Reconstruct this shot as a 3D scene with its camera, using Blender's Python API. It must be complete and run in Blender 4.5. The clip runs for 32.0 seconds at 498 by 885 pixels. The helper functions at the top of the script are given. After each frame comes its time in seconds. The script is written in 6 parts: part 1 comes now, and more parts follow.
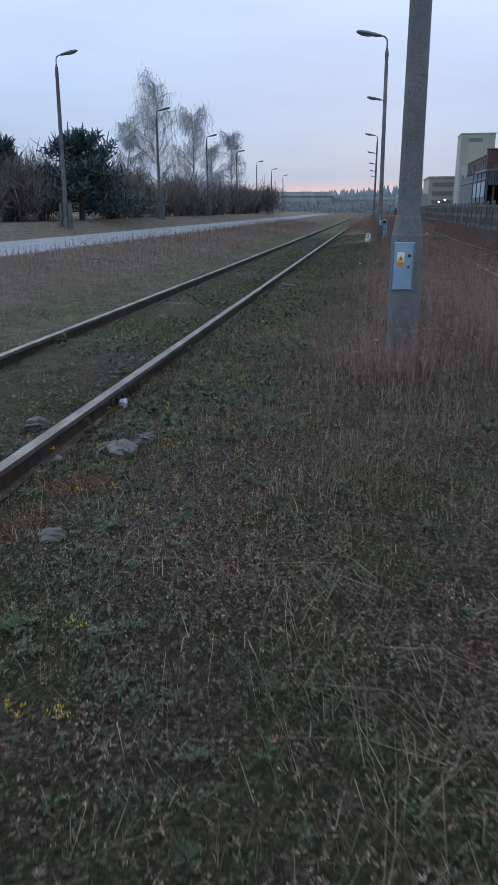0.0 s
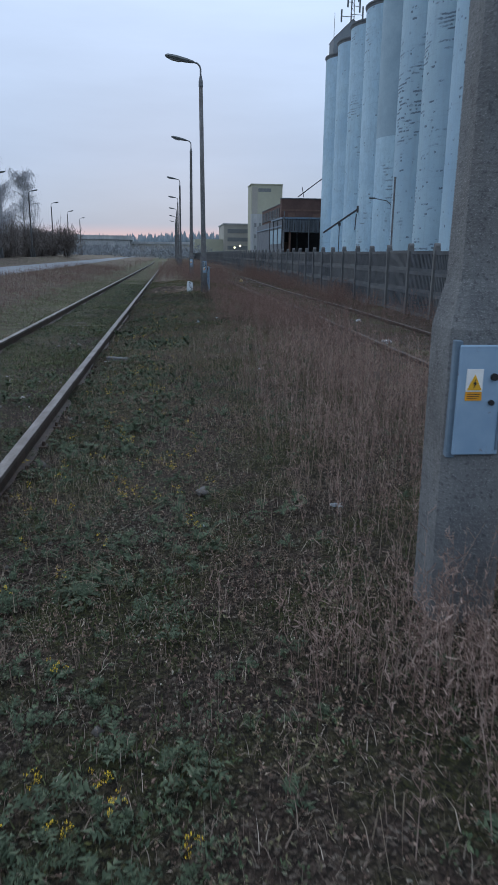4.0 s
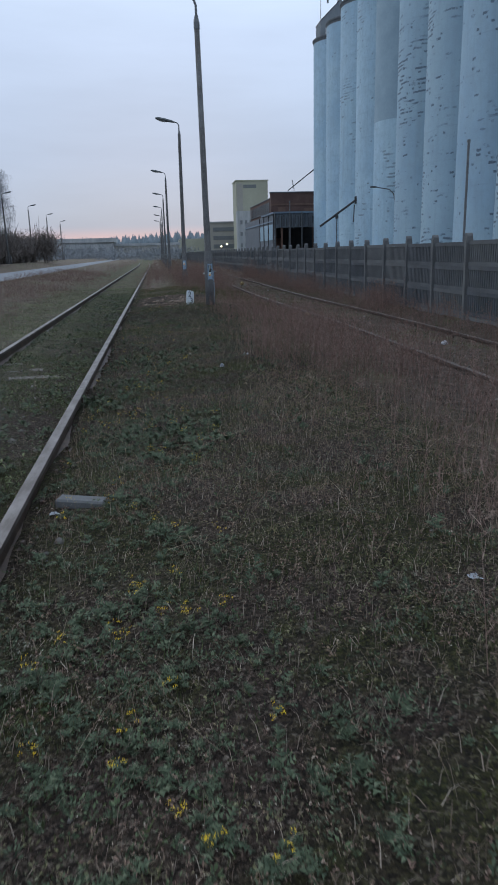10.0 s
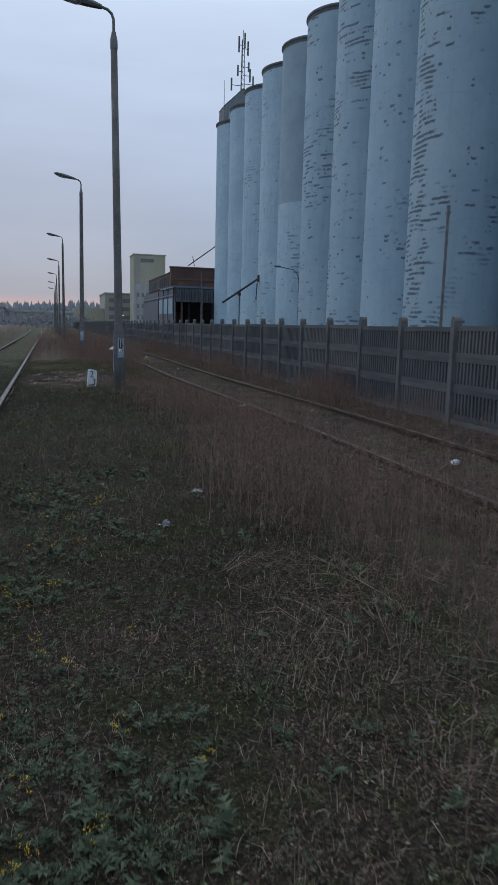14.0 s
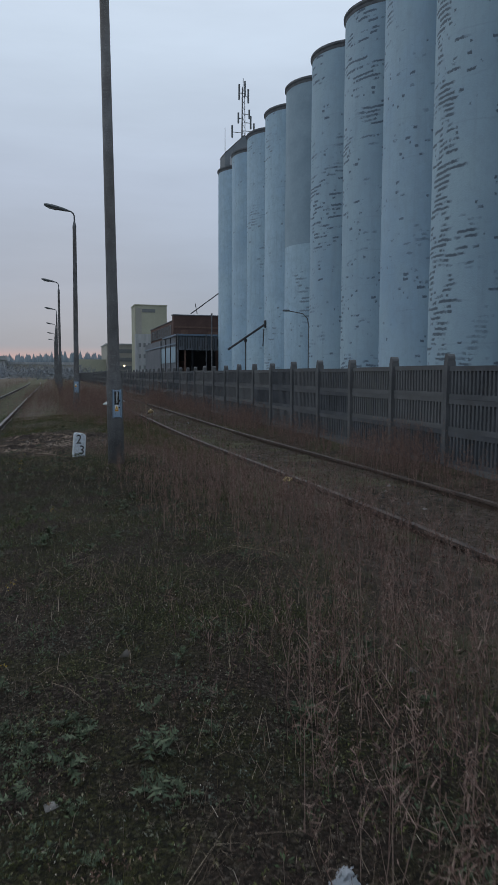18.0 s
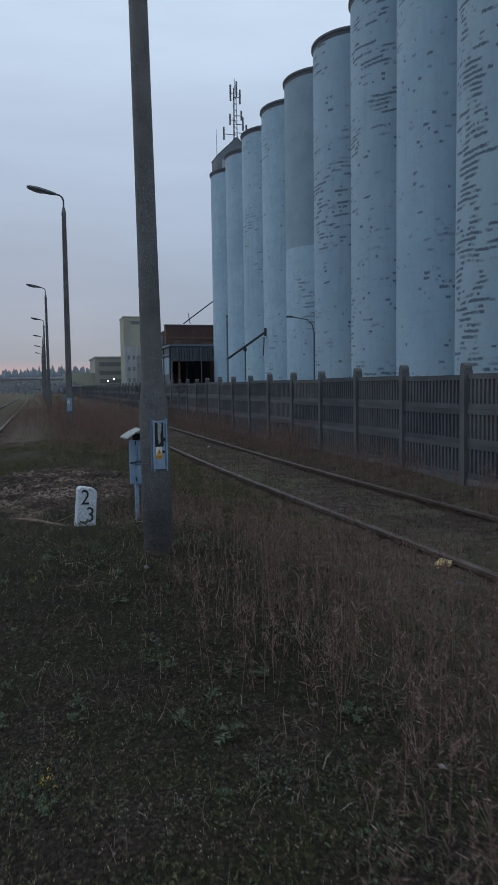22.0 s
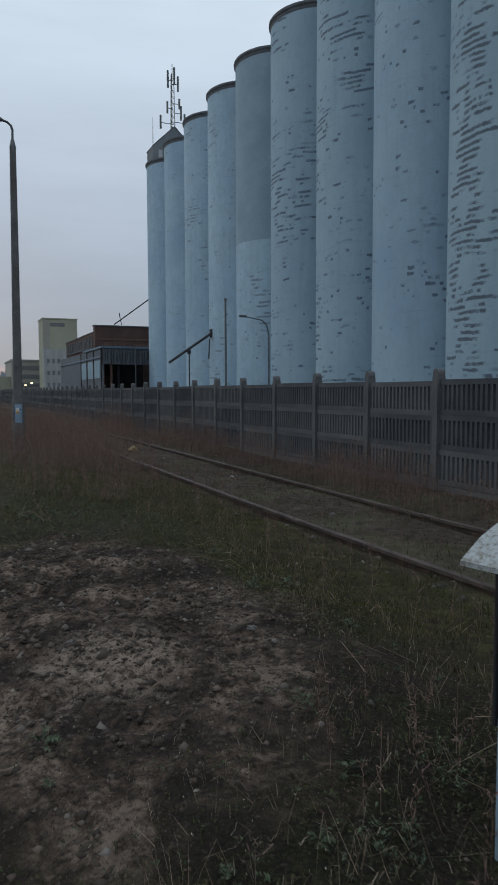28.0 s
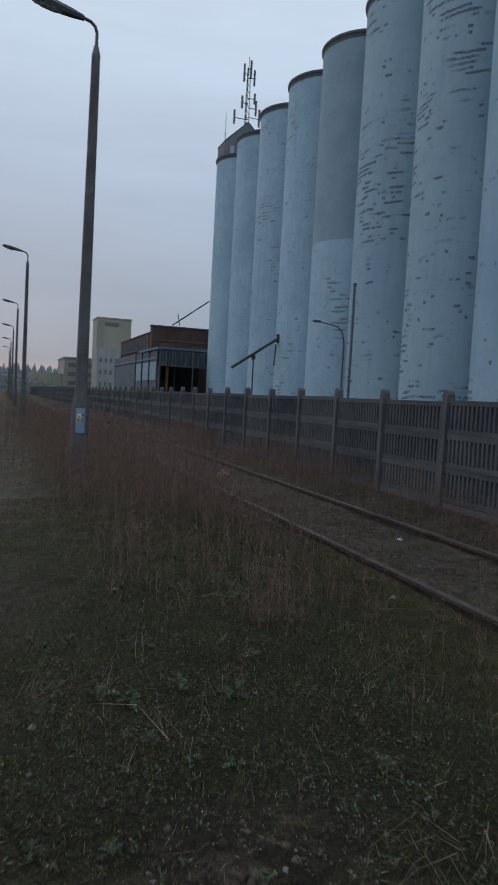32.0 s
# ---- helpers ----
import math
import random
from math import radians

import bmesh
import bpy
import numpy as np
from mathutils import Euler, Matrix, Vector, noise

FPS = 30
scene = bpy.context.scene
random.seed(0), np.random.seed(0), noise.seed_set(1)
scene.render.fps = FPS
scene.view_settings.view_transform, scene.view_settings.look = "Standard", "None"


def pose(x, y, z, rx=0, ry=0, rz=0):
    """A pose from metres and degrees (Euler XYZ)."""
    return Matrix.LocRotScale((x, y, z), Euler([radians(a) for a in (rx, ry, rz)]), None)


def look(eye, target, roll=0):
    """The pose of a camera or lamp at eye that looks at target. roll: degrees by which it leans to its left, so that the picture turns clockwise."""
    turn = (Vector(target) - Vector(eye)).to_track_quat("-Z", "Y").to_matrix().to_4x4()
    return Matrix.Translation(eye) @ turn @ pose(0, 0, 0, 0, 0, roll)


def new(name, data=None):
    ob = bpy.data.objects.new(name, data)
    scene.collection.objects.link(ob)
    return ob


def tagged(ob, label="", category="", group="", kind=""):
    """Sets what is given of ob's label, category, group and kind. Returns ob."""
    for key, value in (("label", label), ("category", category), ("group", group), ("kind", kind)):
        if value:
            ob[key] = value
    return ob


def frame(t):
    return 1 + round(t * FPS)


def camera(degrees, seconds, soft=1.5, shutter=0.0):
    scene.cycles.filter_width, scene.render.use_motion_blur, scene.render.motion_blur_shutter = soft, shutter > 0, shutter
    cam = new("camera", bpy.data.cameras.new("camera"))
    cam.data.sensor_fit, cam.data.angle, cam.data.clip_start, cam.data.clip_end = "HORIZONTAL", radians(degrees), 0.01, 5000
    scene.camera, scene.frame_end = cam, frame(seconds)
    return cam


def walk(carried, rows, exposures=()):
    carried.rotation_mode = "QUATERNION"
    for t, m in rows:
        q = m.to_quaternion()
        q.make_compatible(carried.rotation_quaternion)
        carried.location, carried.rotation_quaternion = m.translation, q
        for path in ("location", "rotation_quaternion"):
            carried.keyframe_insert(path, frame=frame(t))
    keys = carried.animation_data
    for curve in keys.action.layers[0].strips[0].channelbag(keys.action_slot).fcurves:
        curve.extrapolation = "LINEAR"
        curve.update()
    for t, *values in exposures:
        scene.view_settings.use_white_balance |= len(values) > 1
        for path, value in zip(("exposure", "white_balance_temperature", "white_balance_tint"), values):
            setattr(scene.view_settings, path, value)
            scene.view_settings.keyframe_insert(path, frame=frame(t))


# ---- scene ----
cam = camera(38.8, 32.0, shutter=0.25)
PATH = [
    (0, (1.877, 2.257, 1.283), (1.559, 4.129, 0.657), -0.19),
    (0.5, (1.665, 2.798, 1.276), (1.378, 4.684, 0.676), 0.24),
    (1, (1.529, 3.200, 1.249), (1.354, 5.117, 0.707), 0.13),
    (1.5, (1.402, 3.675, 1.284), (1.349, 5.598, 0.739), 1.00),
    (2, (1.288, 4.222, 1.276), (1.512, 6.136, 0.740), 0.03),
    (2.5, (1.252, 4.740, 1.262), (1.488, 6.654, 0.730), 0.26),
    (3, (1.147, 5.212, 1.261), (1.364, 7.130, 0.738), 1.52),
    (3.5, (1.115, 5.686, 1.309), (1.321, 7.606, 0.790), 0.19),
    (5.5, (0.947, 7.702, 1.316), (1.172, 9.624, 0.811), 3.41),
    (6, (0.986, 8.168, 1.377), (1.325, 10.071, 0.864), -0.27),
    (6.5, (1.017, 8.619, 1.339), (1.353, 10.524, 0.833), -0.79),
    (7, (1.022, 9.141, 1.273), (1.360, 11.043, 0.754), 1.83),
    (7.5, (1.005, 9.349, 1.294), (1.402, 11.237, 0.767), 0.95),
    (8, (1.017, 9.903, 1.332), (1.369, 11.799, 0.804), 0.47),
    (8.5, (0.955, 10.362, 1.298), (1.258, 12.267, 0.771), 0.15),
    (9, (0.916, 10.803, 1.275), (1.193, 12.714, 0.754), -1.16),
    (9.5, (0.917, 11.363, 1.292), (1.138, 13.281, 0.772), 0.98),
    (10, (0.853, 11.852, 1.338), (1.083, 13.769, 0.818), -1.45),
    (10.5, (0.844, 12.439, 1.304), (1.166, 14.342, 0.781), -2.26),
    (11, (0.743, 12.697, 1.313), (1.257, 14.574, 0.852), 0.56),
    (11.5, (0.765, 13.283, 1.316), (1.436, 15.113, 0.868), -0.77),
    (12, (0.799, 13.806, 1.356), (1.428, 15.666, 0.973), -0.96),
    (12.5, (0.793, 14.311, 1.332), (1.389, 16.190, 0.998), 0.10),
    (13, (0.856, 14.831, 1.321), (1.454, 16.710, 0.992), 0.02),
    (13.5, (0.846, 15.293, 1.353), (1.385, 17.191, 1.026), 1.40),
    (14, (0.824, 15.774, 1.359), (1.362, 17.673, 1.036), 1.44),
    (14.5, (0.904, 16.320, 1.357), (1.441, 18.220, 1.041), -1.52),
    (16.5, (1.228, 18.475, 1.342), (1.872, 20.354, 1.111), -0.20),
    (17, (1.255, 18.978, 1.311), (1.687, 20.918, 1.092), 2.23),
    (17.5, (1.252, 19.548, 1.268), (1.691, 21.488, 1.055), 5.25),
    (18, (1.293, 19.892, 1.293), (1.826, 21.810, 1.102), 0.23),
    (18.5, (1.333, 20.407, 1.317), (1.846, 22.332, 1.141), 0.61),
    (19, (1.347, 20.998, 1.315), (1.842, 22.925, 1.107), 0.75),
    (19.5, (1.406, 21.496, 1.288), (1.914, 23.419, 1.073), 0.20),
    (20, (1.345, 22.008, 1.301), (1.792, 23.945, 1.084), 2.30),
    (20.5, (1.341, 22.495, 1.306), (1.993, 24.376, 1.109), 0.30),
    (21, (1.344, 23.104, 1.341), (1.897, 25.017, 1.149), 1.24),
    (21.5, (1.271, 23.662, 1.347), (1.785, 25.587, 1.179), 2.50),
    (22, (1.297, 24.263, 1.323), (1.859, 26.175, 1.162), -0.86),
    (22.5, (1.292, 24.908, 1.307), (1.994, 26.772, 1.126), 1.90),
    (23, (1.259, 25.316, 1.318), (1.981, 27.171, 1.122), 1.45),
    (23.5, (1.279, 25.769, 1.337), (1.775, 27.697, 1.145), 0.95),
    (24, (1.251, 26.238, 1.336), (1.782, 28.156, 1.138), 1.00),
    (24.5, (1.330, 26.733, 1.312), (1.929, 28.634, 1.144), 0.29),
    (25, (1.331, 27.304, 1.317), (1.889, 29.221, 1.199), 1.95),
    (25.5, (1.294, 27.841, 1.372), (1.883, 29.749, 1.263), 2.04),
    (26, (1.207, 28.498, 1.344), (1.687, 30.437, 1.233), 0.30),
    (26.5, (1.072, 28.964, 1.327), (1.508, 30.912, 1.198), -0.90),
    (28.5, (0.674, 30.712, 1.275), (1.523, 32.517, 1.130), 0.30),
    (29, (0.623, 31.245, 1.266), (1.477, 33.048, 1.121), 0.56),
    (29.5, (0.688, 31.708, 1.271), (1.641, 33.462, 1.150), -0.18),
    (30, (0.787, 32.321, 1.367), (1.640, 34.128, 1.272), -1.06),
    (30.5, (0.789, 32.973, 1.378), (1.596, 34.800, 1.287), -0.61),
    (31, (0.802, 33.455, 1.313), (1.568, 35.300, 1.222), 0.46),
    (31.5, (0.887, 34.212, 1.297), (1.462, 36.125, 1.197), 4.50),
    (32, (0.952, 34.886, 1.311), (1.615, 36.768, 1.189), 3.09),
]
EXPOSURE = [(0.0, 0.36, 6000, 10), (1.0, 0.08, 6000, 8), (2.0, 0.08, 6000, 8), (3.0, 0.22, 6050, 8), (6.0, 0.25, 6100, 9), (8.0, 0.33, 6200, 9), (9.0, 0.27, 6250, 9), (10.0, 0.22, 6300, 9), (11.0, 0.38, 6100, 9), (12.0, 0.36, 6100, 9),
            (13.0, 0.2, 6150, 9), (14.0, -0.13, 6350, 10), (17.0, -0.15, 6700, 9), (19.0, -0.33, 6550, 8), (20.0, -0.25, 6300, 8), (21.0, -0.16, 6250, 8), (22.0, -0.3, 6350, 8), (23.0, 0.08, 6400, 8), (24.0, 0.08, 6500, 8),
            (25.0, -0.2, 6550, 6), (26.0, -0.34, 6650, 7), (28.5, -0.2, 6800, 6), (30.0, -0.08, 6550, 2), (31.0, -0.22, 6500, 6), (32.0, -0.32, 6550, 8)]
walk(cam, [(t, look(eye, target, roll)) for t, eye, target, roll in PATH], EXPOSURE)

# ---- light: overcast dusk, a pale sky with a rose band on the skyline ----
world = bpy.data.worlds.new("dusk_sky")
scene.world = world
world.use_nodes = True
wn, wl = world.node_tree.nodes, world.node_tree.links
wn.clear()


def wnode(kind, **values):
    n = wn.new(kind)
    for k, v in values.items():
        n.inputs[k].default_value = v
    return n


w_out = wn.new("ShaderNodeOutputWorld")
w_bg = wn.new("ShaderNodeBackground")
w_bg.inputs["Strength"].default_value = 1.0
w_co = wn.new("ShaderNodeTexCoord")
w_sep = wn.new("ShaderNodeSeparateXYZ")
wl.new(w_co.outputs["Generated"], w_sep.inputs[0])
w_sky = wn.new("ShaderNodeTexSky")
w_sky.sky_type = "NISHITA"
w_sky.sun_disc = False
w_sky.sun_elevation = radians(6.0)
w_sky.sun_rotation = radians(0.0)
w_sky.air_density, w_sky.dust_density = 1.4, 2.0
# cloud deck by height above the skyline
w_ramp = wn.new("ShaderNodeValToRGB")
els = w_ramp.color_ramp.elements
els[0].position, els[0].color = 0.0, (0.35, 0.395, 0.48, 1)
els[1].position, els[1].color = 1.0, (0.79, 0.92, 1.12, 1)
for at, col in ((0.05, (0.372, 0.44, 0.54, 1)), (0.12, (0.408, 0.490, 0.630, 1)), (0.25, (0.52, 0.62, 0.80, 1)), (0.40, (0.675, 0.805, 1.0, 1)), (0.6, (0.79, 0.92, 1.12, 1))):
    e = els.new(at)
    e.color = col
wl.new(w_sep.outputs["Z"], w_ramp.inputs[0])


def wmath(op, a, b):
    m = wn.new("ShaderNodeMath")
    m.operation, m.use_clamp = op, True
    for i, v in enumerate((a, b)):
        if isinstance(v, (int, float)):
            m.inputs[i].default_value = v
        else:
            wl.new(v, m.inputs[i])
    return m.outputs[0]


# afterglow low over the far end of the track
w_az = wnode("ShaderNodeMapRange")
w_az.interpolation_type = "SMOOTHSTEP"
w_az.inputs["From Min"].default_value, w_az.inputs["From Max"].default_value = 0.955, 1.0
wl.new(w_sep.outputs["Y"], w_az.inputs["Value"])
w_el = wnode("ShaderNodeMapRange")
w_el.interpolation_type = "SMOOTHSTEP"
for k, v in (("From Min", 0.04), ("From Max", 0.015), ("To Min", 0.0), ("To Max", 0.6)):
    w_el.inputs[k].default_value = v
wl.new(w_sep.outputs["Z"], w_el.inputs["Value"])
w_glow = wn.new("ShaderNodeMix")
w_glow.data_type = "RGBA"
wl.new(wmath("MULTIPLY", w_az.outputs[0], w_el.outputs[0]), w_glow.inputs[0])
wl.new(w_ramp.outputs[0], w_glow.inputs[6])
w_glow.inputs[7].default_value = (0.80, 0.47, 0.42, 1)
# soft streaks of cloud
w_map = wn.new("ShaderNodeMapping")
w_map.inputs["Scale"].default_value = (1.6, 1.6, 9.0)
w_map.inputs["Rotation"].default_value = (0.0, radians(6), 0.0)
wl.new(w_co.outputs["Generated"], w_map.inputs[0])
w_noise = wnode("ShaderNodeTexNoise", Scale=1.7, Detail=5.0, Roughness=0.55)
wl.new(w_map.outputs[0], w_noise.inputs["Vector"])
w_mr = wnode("ShaderNodeMapRange")
for k, v in (("From Min", 0.3), ("From Max", 0.7), ("To Min", 0.945), ("To Max", 1.065)):
    w_mr.inputs[k].default_value = v
wl.new(w_noise.outputs[0], w_mr.inputs["Value"])
w_mul = wn.new("ShaderNodeVectorMath")
w_mul.operation = "SCALE"
wl.new(w_glow.outputs[2], w_mul.inputs[0])
wl.new(w_mr.outputs[0], w_mul.inputs["Scale"])
w_s2 = wn.new("ShaderNodeVectorMath")
w_s2.operation = "SCALE"
w_s2.inputs["Scale"].default_value = 0.0016
wl.new(w_sky.outputs[0], w_s2.inputs[0])
w_add = wn.new("ShaderNodeVectorMath")
wl.new(w_mul.outputs[0], w_add.inputs[0])
wl.new(w_s2.outputs[0], w_add.inputs[1])
wl.new(w_add.outputs[0], w_bg.inputs["Color"])
wl.new(w_bg.outputs[0], w_out.inputs[0])

sun = new("sun", bpy.data.lights.new("sun", "SUN"))
sun.data.energy, sun.data.angle, sun.data.color = 0.5, radians(60), (1.0, 0.985, 0.97)
sun.matrix_world = look((-50, 75, 48), (0, 30, 0))
tagged(sun, kind="structure")

# ---- materials ----


class Mat:
    """A small builder of node materials."""

    def __init__(self, name, rough=0.85, metal=0.0, spec=0.3):
        self.m = bpy.data.materials.new(name)
        self.m.use_nodes = True
        self.n, self.l = self.m.node_tree.nodes, self.m.node_tree.links
        self.b = self.n["Principled BSDF"]
        self.b.inputs["Roughness"].default_value = rough
        self.b.inputs["Metallic"].default_value = metal
        self.b.inputs["Specular IOR Level"].default_value = spec
        self.co = self.n.new("ShaderNodeTexCoord")

    def space(self, scale=(1, 1, 1), world=False):
        mp = self.n.new("ShaderNodeMapping")
        mp.inputs["Scale"].default_value = scale
        if world:
            g = self.n.new("ShaderNodeNewGeometry")
            self.l.new(g.outputs["Position"], mp.inputs[0])
        else:
            self.l.new(self.co.outputs["Object"], mp.inputs[0])
        return mp.outputs[0]

    def noise(self, scale, detail=4.0, rough=0.55, stretch=(1, 1, 1), world=False, distort=0.0):
        t = self.n.new("ShaderNodeTexNoise")
        t.inputs["Scale"].default_value, t.inputs["Detail"].default_value = scale, detail
        t.inputs["Roughness"].default_value, t.inputs["Distortion"].default_value = rough, distort
        self.l.new(self.space(stretch, world), t.inputs["Vector"])
        return t.outputs[0]

    def cells(self, scale, warp=0.0):
        """Random colour and distance of small cells on the ground plan."""
        v = self.n.new("ShaderNodeTexVoronoi")
        v.inputs["Scale"].default_value = scale
        at = self.space((1, 1, 1), True)
        if warp:
            k = self.n.new("ShaderNodeTexNoise")
            k.inputs["Scale"].default_value, k.inputs["Detail"].default_value = scale * 0.7, 2.0
            self.l.new(at, k.inputs["Vector"])
            m = self.n.new("ShaderNodeVectorMath")
            m.operation = "MULTIPLY_ADD"
            m.inputs[1].default_value = (warp / scale,) * 3
            self.l.new(k.outputs["Color"], m.inputs[0])
            self.l.new(at, m.inputs[2])
            at = m.outputs[0]
        self.l.new(at, v.inputs["Vector"])
        sp = self.n.new("ShaderNodeSeparateColor")
        self.l.new(v.outputs["Color"], sp.inputs[0])
        return sp.outputs[0], v.outputs["Distance"]

    def ramp(self, value, stops):
        r = self.n.new("ShaderNodeValToRGB")
        e = r.color_ramp.elements
        e[0].position, e[0].color = stops[0][0], (*stops[0][1], 1)
        e[1].position, e[1].color = stops[-1][0], (*stops[-1][1], 1)
        for p, c in stops[1:-1]:
            e.new(p).color = (*c, 1)
        self.l.new(value, r.inputs[0])
        return r.outputs[0]

    def band(self, value, lo, hi, a=0.0, b=1.0):
        r = self.n.new("ShaderNodeMapRange")
        for k, v in (("From Min", lo), ("From Max", hi), ("To Min", a), ("To Max", b)):
            r.inputs[k].default_value = v
        self.l.new(value, r.inputs["Value"])
        return r.outputs[0]

    def math(self, op, a, b):
        m = self.n.new("ShaderNodeMath")
        m.operation = op
        for i, v in enumerate((a, b)):
            if isinstance(v, (int, float)):
                m.inputs[i].default_value = v
            else:
                self.l.new(v, m.inputs[i])
        return m.outputs[0]

    def mix(self, fac, a, b, mode="MIX"):
        m = self.n.new("ShaderNodeMix")
        m.data_type, m.blend_type = "RGBA", mode
        for sock, v in ((m.inputs[0], fac), (m.inputs[6], a), (m.inputs[7], b)):
            if isinstance(v, (int, float)):
                sock.default_value = v
            elif isinstance(v, tuple):
                sock.default_value = (*v, 1)
            else:
                self.l.new(v, sock)
        return m.outputs[2]

    def island(self):
        g = self.n.new("ShaderNodeNewGeometry")
        return g.outputs["Random Per Island"]

    def each(self):
        return self.n.new("ShaderNodeObjectInfo").outputs["Random"]

    def color(self, c):
        if isinstance(c, tuple):
            self.b.inputs["Base Color"].default_value = (*c, 1)
        else:
            self.l.new(c, self.b.inputs["Base Color"])
        return self

    def bump(self, value, strength=0.4, dist=0.01):
        b = self.n.new("ShaderNodeBump")
        b.inputs["Strength"].default_value, b.inputs["Distance"].default_value = strength, dist
        self.l.new(value, b.inputs["Height"])
        self.l.new(b.outputs[0], self.b.inputs["Normal"])
        return self

    def rough(self, v):
        self.l.new(v, self.b.inputs["Roughness"])
        return self


def plain(name, c1, c2, scale=6.0, rough=0.8, metal=0.0, bump=0.3, dist=0.005, stretch=(1, 1, 1)):
    """Two tones by a coarse and a fine noise, with fine relief."""
    m = Mat(name, rough, metal)
    a, f = m.noise(scale, 5, 0.6, stretch), m.noise(scale * 9, 3, 0.6, stretch)
    v = m.math("ADD", m.math("MULTIPLY", a, 0.7), m.math("MULTIPLY", f, 0.3))
    m.color(m.mix(m.band(v, 0.35, 0.65), c1, c2))
    m.bump(f, bump, dist)
    return m.m


# ground: dark soil, moss, dead grass and sandy patches
g = Mat("ground_soil", 0.95, 0.0, 0.15)
n1, n2, n3 = g.noise(0.45, 5, 0.6, world=True), g.noise(3.2, 5, 0.65, world=True), g.noise(38, 4, 0.7, world=True)
col = g.mix(g.band(n1, 0.42, 0.6), (0.050, 0.039, 0.030), (0.080, 0.062, 0.046))
col = g.mix(g.band(n2, 0.48, 0.62), col, (0.050, 0.056, 0.024))
col = g.mix(g.band(g.noise(1.1, 5, 0.6, world=True), 0.56, 0.68, 0, 0.7), col, (0.125, 0.104, 0.076))
mp = g.n.new("ShaderNodeMapping")
mp.inputs["Location"].default_value, mp.inputs["Scale"].default_value = (-1.38 / 1.4, -34.5 / 2.3, 0), (1 / 1.4, 1 / 2.3, 0)
geo = g.n.new("ShaderNodeNewGeometry")
g.l.new(geo.outputs["Position"], mp.inputs[0])
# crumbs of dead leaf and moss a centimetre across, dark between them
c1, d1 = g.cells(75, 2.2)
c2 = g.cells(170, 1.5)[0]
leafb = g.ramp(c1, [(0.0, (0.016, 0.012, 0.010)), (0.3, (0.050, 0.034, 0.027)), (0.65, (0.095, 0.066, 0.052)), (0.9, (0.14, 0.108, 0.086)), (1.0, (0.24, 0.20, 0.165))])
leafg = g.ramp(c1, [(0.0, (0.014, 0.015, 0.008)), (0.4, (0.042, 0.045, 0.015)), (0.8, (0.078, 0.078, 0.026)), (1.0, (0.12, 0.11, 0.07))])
gsep = g.n.new("ShaderNodeSeparateXYZ")
g.l.new(geo.outputs["Position"], gsep.inputs[0])
mossy = g.band(gsep.outputs[1], 22, 37, -0.02, 0.14)
pt = g.math("ADD", g.math("ADD", g.noise(1.3, 4, 0.6, world=True), mossy), g.math("MULTIPLY", g.noise(7, 3, 0.6, world=True), 0.35))
crumb = g.mix(g.band(pt, 0.60, 0.74), leafb, leafg)
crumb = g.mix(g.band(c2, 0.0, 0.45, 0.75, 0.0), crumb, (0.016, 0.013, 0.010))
# cell edges darkened: shade in the gaps between crumbs put into the colour
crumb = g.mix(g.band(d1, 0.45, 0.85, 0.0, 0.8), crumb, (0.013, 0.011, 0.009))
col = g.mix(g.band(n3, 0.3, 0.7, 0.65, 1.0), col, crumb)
# darker by stretches along y, in patches: brightness balance put into the colour
stretch_dark = g.math("MULTIPLY", g.math("MAXIMUM", g.band(gsep.outputs[1], 17, 20, 0.0, 0.32), g.math("MULTIPLY", g.band(gsep.outputs[1], 25, 28.5), g.band(gsep.outputs[1], 37, 33.5, 0.2, 0.65))), g.band(g.noise(2.6, 4, 0.6, world=True), 0.3, 0.65, 1.15, 0.55))
col = g.mix(stretch_dark, col, (0.016, 0.013, 0.010))
away = g.math("MAXIMUM", g.band(g.math("ABSOLUTE", g.math("SUBTRACT", gsep.outputs[0], 1.1), 0.0), 1.5, 2.8), g.band(gsep.outputs[1], 37, 44))
away = g.math("MULTIPLY", g.math("MINIMUM", away, 1.0), g.band(g.noise(2.2, 5, 0.65, world=True), 0.32, 0.6, 0.45, 1.0))
thatch = g.mix(g.band(g.noise(9, 5, 0.7, world=True), 0.35, 0.65), (0.105, 0.082, 0.068), (0.25, 0.20, 0.165))
thatch = g.mix(g.math("MULTIPLY", g.band(gsep.outputs[0], -3.9, -2.9, 0.0, 0.75), g.band(gsep.outputs[0], 0.5, -0.1)), thatch, g.mix(g.band(g.noise(6, 5, 0.7, world=True), 0.38, 0.6), (0.050, 0.052, 0.030), (0.155, 0.16, 0.095)))
thatch = g.mix(g.band(gsep.outputs[0], 2.6, 3.8, 0.0, 0.62), thatch, g.mix(g.band(g.noise(4.5, 6, 0.7, world=True), 0.40, 0.60), (0.026, 0.020, 0.017), (0.105, 0.083, 0.068)))
thatch = g.mix(g.band(g.noise(0.7, 4, 0.6, world=True), 0.50, 0.62, 0, 0.7), thatch, (0.15, 0.152, 0.085))
green_by = g.math("MULTIPLY", g.band(gsep.outputs[1], 29, 32), g.math("MULTIPLY", g.band(gsep.outputs[0], 1.0, 1.8), g.band(gsep.outputs[0], 4.6, 4.2)))
thatch = g.mix(g.math("MULTIPLY", green_by, 0.8), thatch, g.mix(g.band(g.noise(5, 5, 0.7, world=True), 0.38, 0.6), (0.030, 0.026, 0.012), (0.098, 0.090, 0.030)))
col = g.mix(away, col, thatch)
ln = g.n.new("ShaderNodeVectorMath")
ln.operation = "LENGTH"
